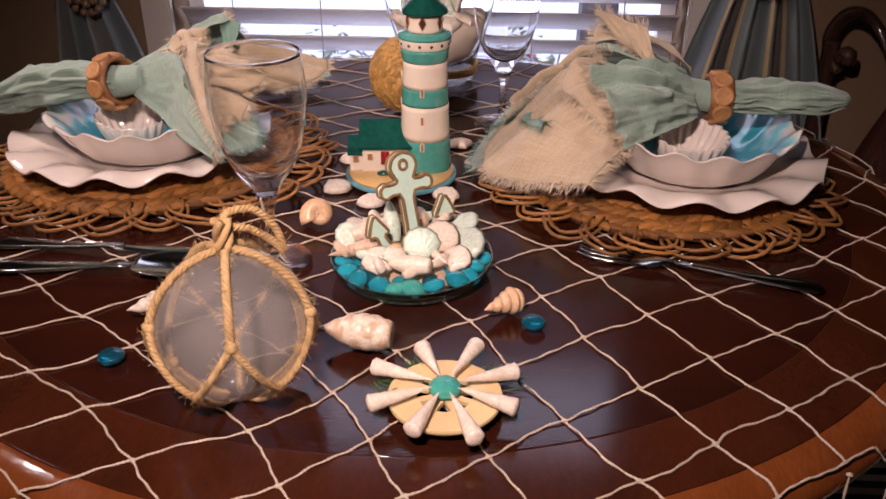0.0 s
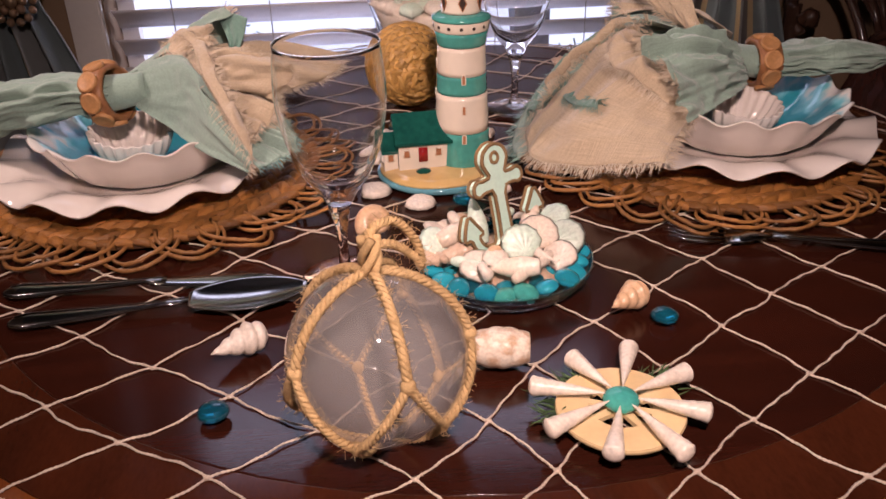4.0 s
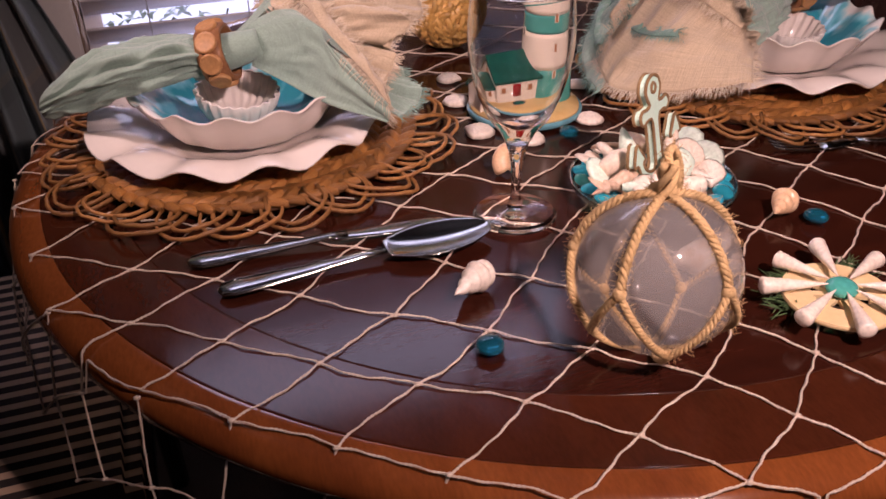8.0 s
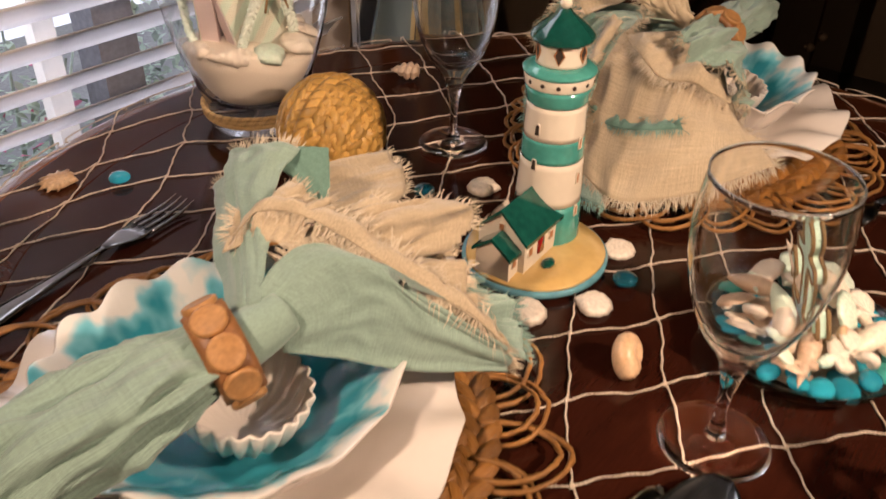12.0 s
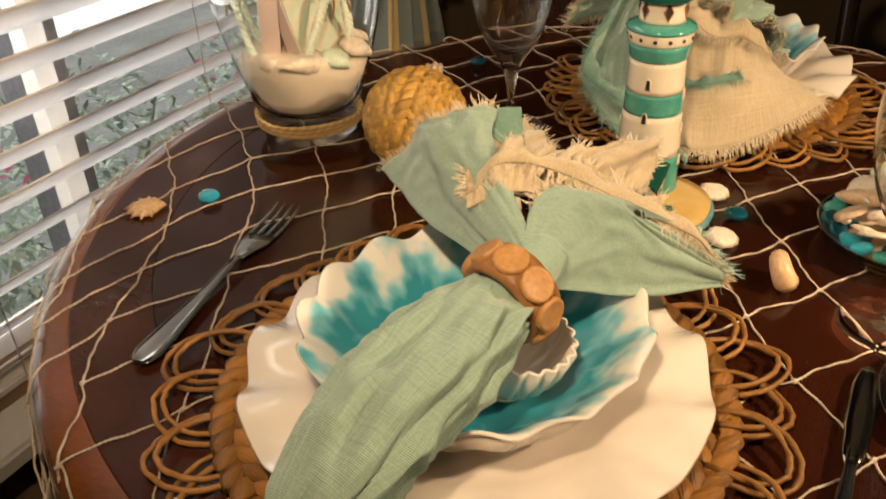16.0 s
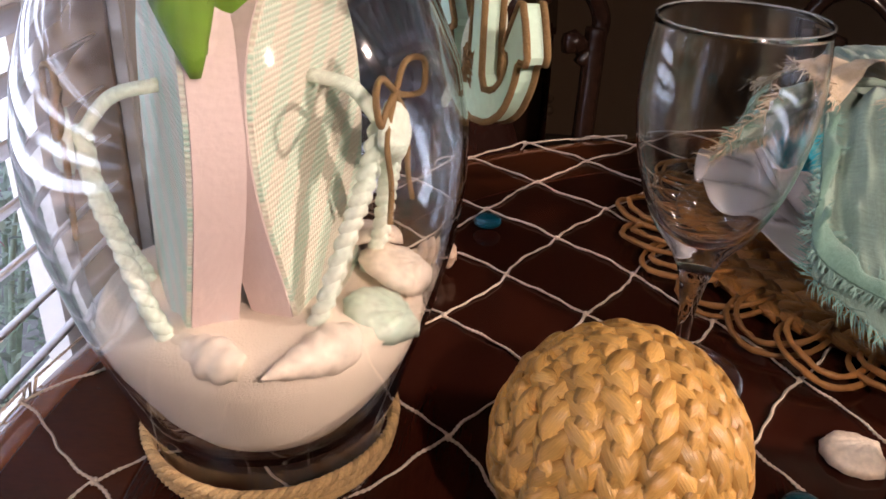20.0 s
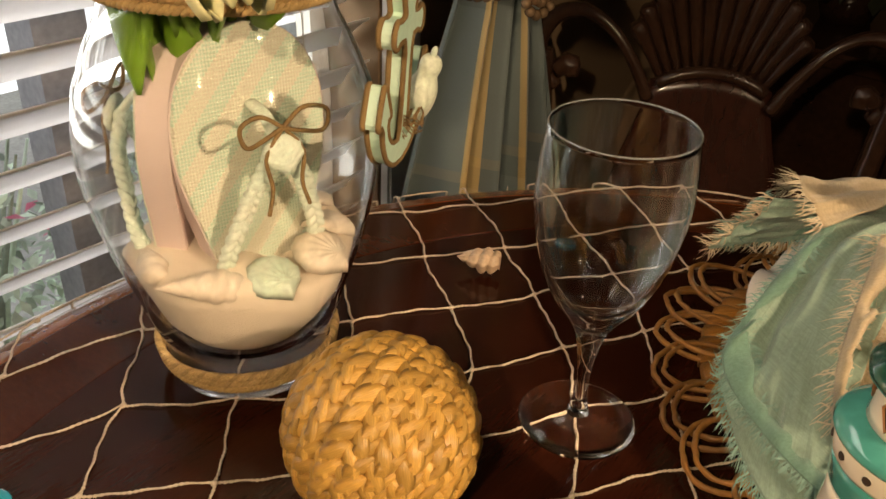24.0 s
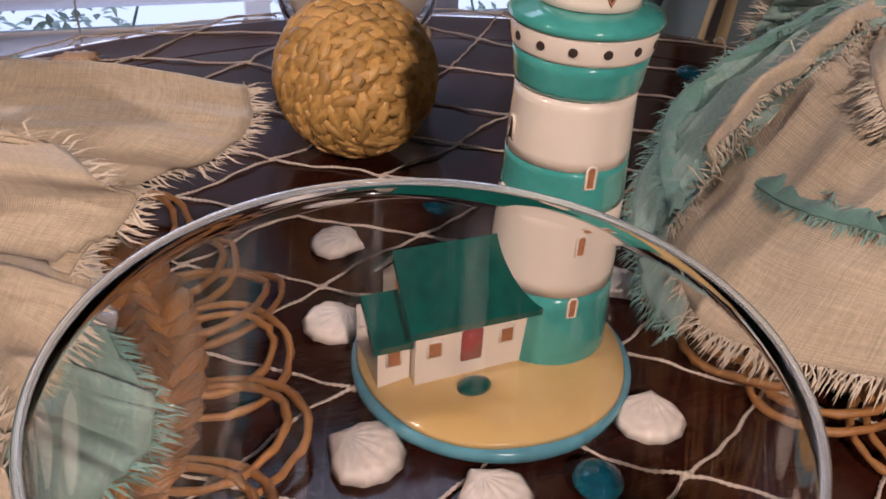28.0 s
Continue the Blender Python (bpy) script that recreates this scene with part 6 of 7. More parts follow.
def anchor(name, m, s, thick, label):
    e = base(name, m, label, "anchor")
    o = anchor_outline(s)
    bm = bmesh.new()
    f = [bm.verts.new((x, -thick / 2, z)) for x, z in o]
    k = [bm.verts.new((x, thick / 2, z)) for x, z in o]
    bm.faces.new(f)
    bm.faces.new(k[::-1])
    for i in range(len(o)):
        j = (i + 1) % len(o)
        bm.faces.new((f[j], f[i], k[i], k[j]))
    bm.normal_update()
    bmesh.ops.triangulate(bm, faces=[fc for fc in bm.faces if len(fc.verts) > 4])
    bmesh.ops.recalc_face_normals(bm, faces=bm.faces)
    part("anchor_body", moved(bm, m), M_mint, e, "mint painted wood", False)
    for off in (-0.45, 0.45):
        line = [m @ Vector((x, off * thick, z)) for x, z in o]
        part("twine_edging", sweep(line, 0.0017, 6, True), M_twine, e, "brown twine edging")
    hole = [m @ Vector((0.030 * s * 1.3 * math.cos(a), -thick * 0.52, 0.885 * s + 0.045 * s * math.sin(a))) for a in [2 * math.pi * i / 16 for i in range(16)]]
    part("eye_ring", sweep(hole, 0.0016, 6, True), M_twine, e, "twine round the anchor's eye")
    return e


anchor("anchor_ornament", pose(-0.0255, 0.6405, TOP + 0.022, -11, -4, 33), 0.104, 0.0085, "mint anchor edged with brown twine, standing among shells")

# ---- the ceramic lighthouse ----
lx, ly = -0.034, 0.8875
LH = base("ceramic_lighthouse", (-0.064, 0.878, TOP), "glazed ceramic lighthouse with teal bands and a keeper's house", "lighthouse")
ZL = TOP + 0.0028
part("island_edge", moved(lathe([(0, 0), (0.0655, 0), (0.0685, 0.002), (0.0685, 0.0055), (0.0670, 0.0075), (0, 0.0075)], 64, lambda a, r, z: (r * (1 + 0.02 * math.cos(2 * a)), z)), Matrix.Translation((-0.064, 0.878, ZL))), M_lblue, LH, "blue glazed water edge")
part("island", moved(lathe([(0, 0.0076), (0.0655, 0.0076), (0.0645, 0.0100), (0.050, 0.0125), (0, 0.0135)], 64, lambda a, r, z: (r * (1 + 0.02 * math.cos(2 * a) + 0.012 * math.sin(5 * a)), z)), Matrix.Translation((-0.064, 0.878, ZL))), M_lsand, LH, "sand coloured glazed island")


def tower_r(z):
    return 0.0325 - (z - 0.76) * (0.0325 - 0.0262) / (0.90 - 0.76)


def tower_band(z0, z1, mat, name, label=""):
    g = [z0 + (z1 - z0) * k / 6 for k in range(7)]
    outer = [(tower_r(z), z) for z in g]
    return part(name, moved(lathe([(0.012, z0 + 0.0002)] + [(r, z + (0.0002 if k == 0 else -0.0002 if k == 6 else 0)) for k, (r, z) in enumerate(outer)] + [(0.012, z1 - 0.0002)], 56, None, True), Matrix.Translation((lx, ly, 0))), mat, LH, label)


tower_band(0.760, 0.804, M_lteal, "tower_band", "teal glazed band")
tower_band(0.804, 0.847, M_lwhite, "tower_band", "cream glazed band")
tower_band(0.847, 0.868, M_lteal, "tower_band", "teal glazed band")
tower_band(0.868, 0.899, M_lwhite, "tower_band", "cream glazed band")
LT = Matrix.Translation((lx, ly, 0))
part("gallery_base", moved(lathe([(0.010, 0.8992), (0.0266, 0.8992), (0.0276, 0.9022), (0.0284, 0.9100), (0.0292, 0.9148), (0.010, 0.9148)], 56, None, True), LT), M_lteal, LH, "flaring teal band")
part("gallery_wall", moved(lathe([(0.010, 0.9150), (0.0294, 0.9150), (0.0299, 0.9165), (0.0310, 0.925), (0.0306, 0.9262), (0.010, 0.9262)], 56, None, True), LT), M_lwhite, LH, "cream gallery wall with round holes")
part("gallery_rail", moved(lathe([(0.010, 0.9264), (0.0318, 0.9264), (0.0325, 0.9282), (0.0310, 0.9305), (0.0235, 0.9335), (0.010, 0.9340)], 56, None, True), LT), M_lteal, LH, "teal gallery rail")
part("lantern_room", moved(lathe([(0.008, 0.9342), (0.0222, 0.9342), (0.0214, 0.9370), (0.0210, 0.9470), (0.0214, 0.9560), (0.008, 0.9560)], 48, None, True), LT), M_lwhite, LH, "cream lantern room")
part("lantern_roof", moved(lathe([(0, 0.9562), (0.0225, 0.9562), (0.0268, 0.9540), (0.0274, 0.9560), (0.0264, 0.9588), (0.0218, 0.9638), (0.0138, 0.9698), (0.0076, 0.9748), (0.0046, 0.9785), (0, 0.9790)], 56, lambda a, r, z: (r * (1 + 0.01 * math.cos(12 * a)), z)), LT), M_lgreen, LH, "dark green glazed roof")
part("finial", ball(0.0052, Matrix.Translation((lx, ly, 0.9832)), 20, 12), M_lwhite, LH, "round cream finial")
for k in range(14):
    a = 2 * math.pi * k / 14 + 0.1
    m = LT @ Matrix.Rotation(a, 4, "Z") @ Matrix.Translation((0.0302, 0, 0.9208)) @ Matrix.Rotation(math.pi / 2, 4, "Y")
    # solid dark plug: the shade of the hole is its colour
    part("gallery_hole", moved(lathe([(0, -0.001), (0.0019, -0.001), (0.0019, 0.0006), (0.0015, 0.0008), (0, 0.0003)], 12), m), M_dark, LH)


def slot(az, z, w, h, r, frame_mat, mat):
    """A small window opening: a clay reveal about a plug, M_dark for its shade."""
    m = LT @ Matrix.Rotation(az, 4, "Z") @ Matrix.Translation((r, 0, z))
    bm = bmesh.new()
    o = [(-w, -h), (w, -h), (w, h * 0.7), (w * 0.5, h), (-w * 0.5, h), (-w, h * 0.7)]
    rim = [m @ Vector((0.0004, y, zz)) for y, zz in o]
    add_sweep(bm, rim, 0.0007, 6, True)
    wn_ = part("tower_window", bm, frame_mat, LH, "raised window rim")
    bm = bmesh.new()
    f = [bm.verts.new(m @ Vector((0.0004, y, zz))) for y, zz in o]
    bk2 = [bm.verts.new(m @ Vector((-0.004, y, zz))) for y, zz in o]
    bm.faces.new(f)
    bm.faces.new(bk2[::-1])
    for i in range(len(o)):
        j = (i + 1) % len(o)
        bm.faces.new((f[j], f[i], bk2[i], bk2[j]))
    bmesh.ops.recalc_face_normals(bm, faces=bm.faces)
    part("opening", bm, mat, wn_, "", False)


front = math.radians(-93)
for z in (0.793, 0.826, 0.860):
    slot(front, z + 0.006, 0.0021, 0.0052, tower_r(z), M_lwhite, M_lhole)
for z in (0.846, 0.879):
    slot(math.radians(180), z, 0.0021, 0.0052, tower_r(z), M_lwhite, M_dark)
slot(math.radians(95), 0.83, 0.0021, 0.0052, tower_r(0.83), M_lwhite, M_dark)
for k in range(6):
    az = math.radians(60 * k - 153)
    m = LT @ Matrix.Rotation(az, 4, "Z") @ Matrix.Translation((0.0212, 0, 0.9455))
    o = [(0, -0.0085), (0.0042, 0), (0, 0.0085), (-0.0042, 0)]
    lw = part("lantern_window", sweep([m @ Vector((0.0004, y, z)) for y, z in o], 0.0008, 6, True), M_lhole, LH, "brown diamond window rim")
    bm = bmesh.new()
    f = [bm.verts.new(m @ Vector((0.0005, y, z))) for y, z in o]
    bk2 = [bm.verts.new(m @ Vector((-0.004, y, z))) for y, z in o]
    bm.faces.new(f)
    for i in range(4):
        bm.faces.new((f[(i + 1) % 4], f[i], bk2[i], bk2[(i + 1) % 4]))
    # dark diamond face, coloured as the shade within the lantern
    part("opening", bm, M_dark, lw, "", False)

# the keeper's house beside the tower
HM = Matrix.Translation((-0.087, 0.8875, 0)) @ Matrix.Rotation(math.radians(4), 4, "Z")


def gable_house(x0, x1, y0, y1, z0, zw_, zr, name, over, label):
    bm = bmesh.new()
    ym = (y0 + y1) / 2
    a = [bm.verts.new(HM @ Vector((x0, y, z))) for y, z in ((y0, z0), (y1, z0), (y1, zw_), (ym, zr), (y0, zw_))]
    c = [bm.verts.new(HM @ Vector((x1, y, z))) for y, z in ((y0, z0), (y1, z0), (y1, zw_), (ym, zr), (y0, zw_))]
    bm.faces.new(a)
    bm.faces.new(c[::-1])
    for i in range(5):
        j = (i + 1) % 5
        bm.faces.new((a[j], a[i], c[i], c[j]))
    bmesh.ops.recalc_face_normals(bm, faces=bm.faces)
    part(name + "_wall", bm, M_lwhite, LH, "cream glazed house wall", False)
    bm = bmesh.new()
    sl = (zr - zw_) / (ym - y0)
    for s in (-1, 1):
        ye = y0 - over if s < 0 else y1 + over
        ze = zw_ - sl * over
        pts = [(ym, zr + 0.0008), (ye, ze + 0.0008), (ye, ze + 0.0042), (ym, zr + 0.0048)]
        f = [bm.verts.new(HM @ Vector((x0 - over, y, z))) for y, z in pts]
        k = [bm.verts.new(HM @ Vector((x1 + over * 0.3, y, z))) for y, z in pts]
        bm.faces.new(f)
        bm.faces.new(k[::-1])
        for i in range(4):
            j = (i + 1) % 4
            bm.faces.new((f[j], f[i], k[i], k[j]))
    bmesh.ops.recalc_face_normals(bm, faces=bm.faces)
    part(name + "_roof", bm, M_lgreen, LH, label, False)


gable_house(-0.024, 0.036, -0.026, 0.022, 0.763, 0.7975, 0.820, "house", 0.004, "dark green glazed roof")
gable_house(-0.040, -0.0245, -0.020, 0.014, 0.763, 0.786, 0.799, "annex", 0.003, "dark green glazed annex roof")
for x, y, nm in ((-0.015, -0.0262, "house_window"), (0.021, -0.0262, "house_window"), (-0.0325, -0.0202, "house_window")):
    w = part(nm, box(0.0078, 0.0016, 0.0098, HM @ Matrix.Translation((x, y, 0.7845 if y < -0.025 else 0.779)), 0.0005), M_lwhite, LH, "small square window")
    part("pane", box(0.0056, 0.0008, 0.0074, HM @ Matrix.Translation((x, y - 0.0007, 0.7845 if y < -0.025 else 0.779))), M_lhole, w, "", False)
w = part("gable_window", box(0.0016, 0.0062, 0.0086, HM @ Matrix.Translation((-0.0243, -0.002, 0.806)), 0.0005), M_lwhite, LH, "small gable window")
part("pane", box(0.0008, 0.0042, 0.0062, HM @ Matrix.Translation((-0.0250, -0.002, 0.806))), M_lhole, w, "", False)
part("front_door", box(0.0105, 0.002, 0.0172, HM @ Matrix.Translation((0.0035, -0.0264, 0.7825)), 0.0006), M_lred, LH, "red front door")
part("bush", ball(0.0072, HM @ Matrix.Translation((0.002, -0.036, 0.7665)), 16, 10, (1.2, 0.8, 0.55)), M_lgreen, LH, "dark green glazed bush")

# ---- the plaited ball ----
bx, by, brr = -0.078, 1.129, 0.0555
bz = TOP + brr + 0.0035
pb = base("plaited_ball", (bx, by, TOP), "decorative ball plaited from golden water hyacinth", "decor ball")
# dark core, with the shade between the strands put into its colour
part("core", ball(brr - 0.0035, Matrix.Translation((bx, by, bz)), 32, 20), M_cane_shade, pb, "core coloured dark as the shade between the strands")
BM = Matrix.Translation((bx, by, bz)) @ Vector((0.21, -0.95, -0.22)).to_track_quat("Z", "X").to_matrix().to_4x4()
me = petal_mesh(0.0102, 0.0057, 0.0041, M_hyac)
rest = bmesh.new()
rows = 24
done = 0
for k in range(rows):
    th = math.pi * (k + 0.5 + (0.11 if k % 2 == 0 else -0.11)) / rows
    ring = brr * math.sin(th)
    cnt = max(4, int(2 * math.pi * ring / 0.0112))
    for s in range(cnt):
        ph = 2 * math.pi * (s + 0.5 * ((k // 1) % 2)) / cnt + 0.09 * k
        nrm = Vector((math.sin(th) * math.cos(ph), math.sin(th) * math.sin(ph), math.cos(th)))
        east = Vector((-math.sin(ph), math.cos(ph), 0))
        south = nrm.cross(east)
        sk = math.radians(36 if k % 2 else -36) + random.uniform(-0.14, 0.14)
        xd = (math.cos(sk) * east + math.sin(sk) * south)
        yd = nrm.cross(xd)
        lift = 0.13
        m = Matrix((xd, yd, nrm)).transposed().to_4x4()
        m.translation = nrm * (brr - 0.0012 + random.uniform(-0.0006, 0.0006))
        m = BM @ m @ Matrix.Rotation(-lift, 4, "Y") @ Matrix.Rotation(0.37 if k % 2 else -0.37, 4, "X")
        wn3 = (BM.to_3x3() @ nrm)
        if wn3.dot(Vector((-0.62, -0.62, 0.48))) > 0.02 and done < 298:
            share("strand", me, pb, m)
            done += 1
        else:
            add = bmesh.new()
            add.from_mesh(me)
            moved(add, m)
            tmp = bpy.data.meshes.new("tmp")
            add.to_mesh(tmp)
            add.free()
            rest.from_mesh(tmp)
            bpy.data.meshes.remove(tmp)
tagged(part("far_weave", rest, M_hyac, pb), "", "", "", "stuff")

# ---- the glass jar with flip-flops, sand and tulips ----
jx, jy = -0.046, 1.297
JT = Matrix.Translation((jx + 0.006, jy + 0.002, TOP + 0.0028))


def belly(profile):
    """The jar's widest part drawn in a little, its foot and neck as they are."""
    return [(r * (1 - 0.066 * math.sin(math.pi * min(1.0, max(0.0, (z - 0.02) / 0.26)))), z) for r, z in profile]


jar = base("glass_ginger_jar", (jx, jy, TOP), "large clear glass jar bound with jute rope", "jar")
outer = [(0.0000, 0.0), (0.0530, 0.0), (0.0565, 0.003), (0.0572, 0.012), (0.0592, 0.030), (0.0672, 0.048), (0.0770, 0.075), (0.0888, 0.105), (0.0973, 0.135), (0.1011, 0.160), (0.1002, 0.185), (0.0936, 0.212), (0.0822, 0.236), (0.0718, 0.254), (0.0662, 0.270), (0.0652, 0.290), (0.0676, 0.312), (0.0718, 0.322), (0.0728, 0.3245)]
inner = [(0.0709, 0.3245), (0.0695, 0.322), (0.0654, 0.312), (0.0631, 0.290), (0.0641, 0.270), (0.0697, 0.254), (0.0801, 0.235), (0.0913, 0.211), (0.0979, 0.185), (0.0988, 0.160), (0.0951, 0.136), (0.0866, 0.106), (0.0752, 0.077), (0.0645, 0.050), (0.0530, 0.036), (0.0295, 0.028), (0.0000, 0.027)]
M_jar = material("jar_glass", (0.97, 0.98, 0.98), 0.0, (0.97, 0.98, 0.98), 5, 20, 0.0, trans=1.0, ior=1.05, coat=1.0, detail=0.0)
part("jar_body", moved(lathe(belly(outer + inner), 96), JT), M_jar, jar, "clear rounded glass body").visible_shadow = False
bm = bmesh.new()
for k in range(3):
    line = [JT @ Vector(((0.0612 + 0.0008 * k) * math.cos(a), (0.0612 + 0.0008 * k) * math.sin(a), 0.017 + 0.0050 * k + 0.0008 * math.sin(3 * a + k))) for a in [2 * math.pi * i / 360 for i in range(361)]]
    add_rope(bm, line, 0.0027, 3, 90, 5)
part("foot_rope", bm, M_jute, jar, "jute rope wound round the foot")
bm = bmesh.new()
for k in range(5):
    line = [JT @ Vector(((0.0700 + 0.0005 * k) * math.cos(a), (0.0700 + 0.0005 * k) * math.sin(a), 0.272 + 0.0062 * k + 0.001 * math.sin(2 * a + k))) for a in [2 * math.pi * i / 360 for i in range(361)]]
    add_rope(bm, line, 0.0033, 3, 80, 5)
part("neck_rope", bm, M_jute, jar, "jute rope wound round the neck")


def sand_wave(a, r, z):
    return r, z + (0.006 * math.sin(2 * a + 1) + 0.003 * math.sin(5 * a)) * (1 if z > 0.075 else 0) * min(1, r / 0.05 + 0.3)


sandob = link_mesh("jar_sand", moved(lathe(belly([(0, 0.0285), (0.029, 0.0295), (0.0480, 0.0385), (0.0595, 0.053), (0.0735, 0.080), (0.0810, 0.0990), (0.076, 0.1040), (0.040, 0.107), (0, 0.108)]), 72, sand_wave), JT), M_sand)
tagged(sandob, "pale fine sand filling the bottom of the jar", "sand")


def flip_flop(center, normal, lean, height, name_label, seed, deco):
    n0 = Vector((normal[0], normal[1], 0)).normalized()
    side = Vector((0, 0, 1)).cross(n0).normalized()
    e = base("flip_flop", (center[0], center[1], TOP + 0.085), name_label, "flip-flop", "flip-flops in the jar")
    upv = (Vector((0, 0, 1)) - n0 * lean).normalized()
    nn = side.cross(upv)
    if nn.dot(n0) < 0:
        nn = -nn
    org = Vector((center[0], center[1], TOP + 0.070))
    half = []
    N = 40
    for k in range(N):
        t = k / (N - 1)
        if t < 0.12:
            w = 0.033 * math.sqrt(max(0, 1 - ((0.12 - t) / 0.12) ** 2))
        elif t > 0.64:
            w = 0.0520 * math.sqrt(max(0, 1 - ((t - 0.64) / 0.36) ** 2.3))
        else:
            x = (t - 0.12) / 0.52
            w = 0.033 + (0.0520 - 0.033) * (x * x * (3 - 2 * x))
        half.append((w, height * t))
    ol = [(w, h) for w, h in half] + [(-w, h) for w, h in half[::-1]]

    def plate(d0, d1, mat, nm, lab, shrink=0.0):
        bm = bmesh.new()
        f = [bm.verts.new(org + side * (x * (1 - shrink)) + upv * h + nn * d1) for x, h in ol]
        k = [bm.verts.new(org + side * (x * (1 - shrink * 0.5)) + upv * h + nn * d0) for x, h in ol]
        bm.faces.new(f)
        bm.faces.new(k[::-1])
        for i in range(len(ol)):
            j = (i + 1) % len(ol)
            bm.faces.new((f[j], f[i], k[i], k[j]))
        bmesh.ops.remove_doubles(bm, verts=bm.verts, dist=1e-5)
        bmesh.ops.recalc_face_normals(bm, faces=bm.faces)
        return part(nm, bm, mat, e, lab, False)

    plate(-0.0110, 0.0085, M_sole, "foam_sole", "pinkish lavender foam sole")
    plate(0.0087, 0.0105, M_insole, "insole", "woven cream and mint insole", 0.04)
    toe = org + upv * height * 0.74 + nn * 0.010
    knob = toe + nn * 0.030 - upv * 0.018
    part("toe_post", sweep(smooth_line([toe, toe + nn * 0.018 - upv * 0.004, knob], 12), 0.0046, 8, False, 0.6), M_strap, e, "pale thong post")
    for s in (-1, 1):
        endp = org + side * s * 0.033 + upv * height * 0.16 + nn * 0.013
        mid = knob.lerp(endp, 0.45) + side * s * 0.007 + nn * 0.004
        line = smooth_line([knob, knob.lerp(mid, 0.5) + nn * 0.002 + side * s * 0.003, mid, mid.lerp(endp, 0.55) + nn * 0.002 + side * s * 0.003, endp], 80)
        bm = bmesh.new()
        for b3 in range(3):
            pl = []
            for i, p in enumerate(line):
                a = i * 0.42 + b3 * 2 * math.pi / 3
                pl.append(p + side * 0.0036 * math.sin(a) + nn * 0.0013 * math.sin(2 * a))
            add_sweep(bm, pl, 0.0030, 7)
        part("braided_strap", bm, M_strap, e, "braided mint strap")
    toe = knob
    if deco:
        bm = bmesh.new()
        add_cockle(bm, Matrix.Translation(toe + nn * 0.004 - upv * 0.004) @ Matrix((side, upv, nn)).transposed().to_4x4(), 0.0140, 10, 0.5)
        part("shell_charm", bm, M_strap, e, "white shell charm")
        bm = bmesh.new()
        c = toe + upv * 0.013 + nn * 0.007
        for s in (-1, 1):
            lp = smooth_line([c, c + side * s * 0.014 + upv * 0.009, c + side * s * 0.028 + upv * 0.006 + nn * 0.003, c + side * s * 0.025 - upv * 0.006 + nn * 0.003, c + side * s * 0.010 - upv * 0.004, c], 40)
            add_sweep(bm, lp, 0.0014, 6)
            tl = smooth_line([c, c + side * s * 0.012 - upv * 0.016, c + side * s * 0.010 - upv * 0.036, c + side * s * 0.014 - upv * 0.052], 30)
            add_sweep(bm, tl, 0.0013, 6)
        part("twine_bow", bm, M_twine, e, "brown twine bow")
    return e


flip_flop((jx + 0.001, jy - 0.025), (-0.17, -0.985), 0.06, 0.187, "cream and mint flip-flop with a twine bow, standing in the jar", 1, True)
flip_flop((jx - 0.018, jy + 0.028), (-0.563, 0.826), 0.06, 0.184, "mint flip-flop with braided straps, standing in the jar", 2, True)


def jar_shell(kind, x, y, z, rot, size, mat, label):
    bm = bmesh.new()
    m = Matrix.Translation((jx + 0.004 + 0.91 * x, jy + 0.91 * y, TOP + z)) @ Euler([math.radians(v) for v in rot]).to_matrix().to_4x4()
    if kind == "spire":
        add_spire(bm, m @ Matrix.Translation((-size * 0.5, 0, 0)), size, size * 0.26, 5, 0.35, 0.10, 18, 34, 0.8)
    else:
        add_cockle(bm, m, size * 0.52, 12, 0.5)
    tagged(link_mesh(kind + "_shell", bm, mat), label, "seashell", "shells in the jar")


jar_shell("cockle", -0.022, -0.066, 0.105, (25, 0, 0), 0.036, M_shellmint, "mint shell resting on the sand")
jar_shell("cockle", 0.022, -0.066, 0.106, (25, 0, 20), 0.040, M_shellw, "cream shell resting on the sand")
jar_shell("cockle", 0.052, -0.046, 0.110, (20, 20, 30), 0.034, M_shellw, "cream shell resting on the sand")
jar_shell("cockle", 0.036, -0.050, 0.116, (10, 30, 60), 0.026, M_shellw, "white shell resting on the sand")
jar_shell("spire", -0.066, -0.042, 0.109, (0, -8, 150), 0.052, M_shellw, "ridged cream spiral shell on the sand")
jar_shell("spire", -0.070, 0.010, 0.109, (0, 0, 70), 0.046, M_shellw, "ridged cream spiral shell on the sand")
jar_shell("cockle", 0.064, -0.010, 0.111, (20, 20, 80), 0.036, M_shellw, "white shell resting on the sand")

# tulips
tul = base("tulip_bouquet", (jx, jy, TOP + 0.24), "bouquet of cream artificial tulips with broad green leaves", "bouquet")
rng = random.Random(21)


def leaf(p0, p1, bend, width, parent, mat, name):
    p0, p1 = Vector(p0), Vector(p1)
    d = p1 - p0
    side = d.cross(Vector((rng.gauss(0, 1), rng.gauss(0, 1), 0.2))).normalized()
    nrm = side.cross(d).normalized()

    def fn(u, v):
        w = width * math.sin(math.pi * min(1, u * 0.92 + 0.08)) ** 0.8
        return p0 + d * u + nrm * bend * math.sin(math.pi * u) + side * w * (v - 0.5) + nrm * 0.3 * w * (2 * v - 1) ** 2
    part(name, sheet(fn, 16, 6, 0.0006), mat, parent)


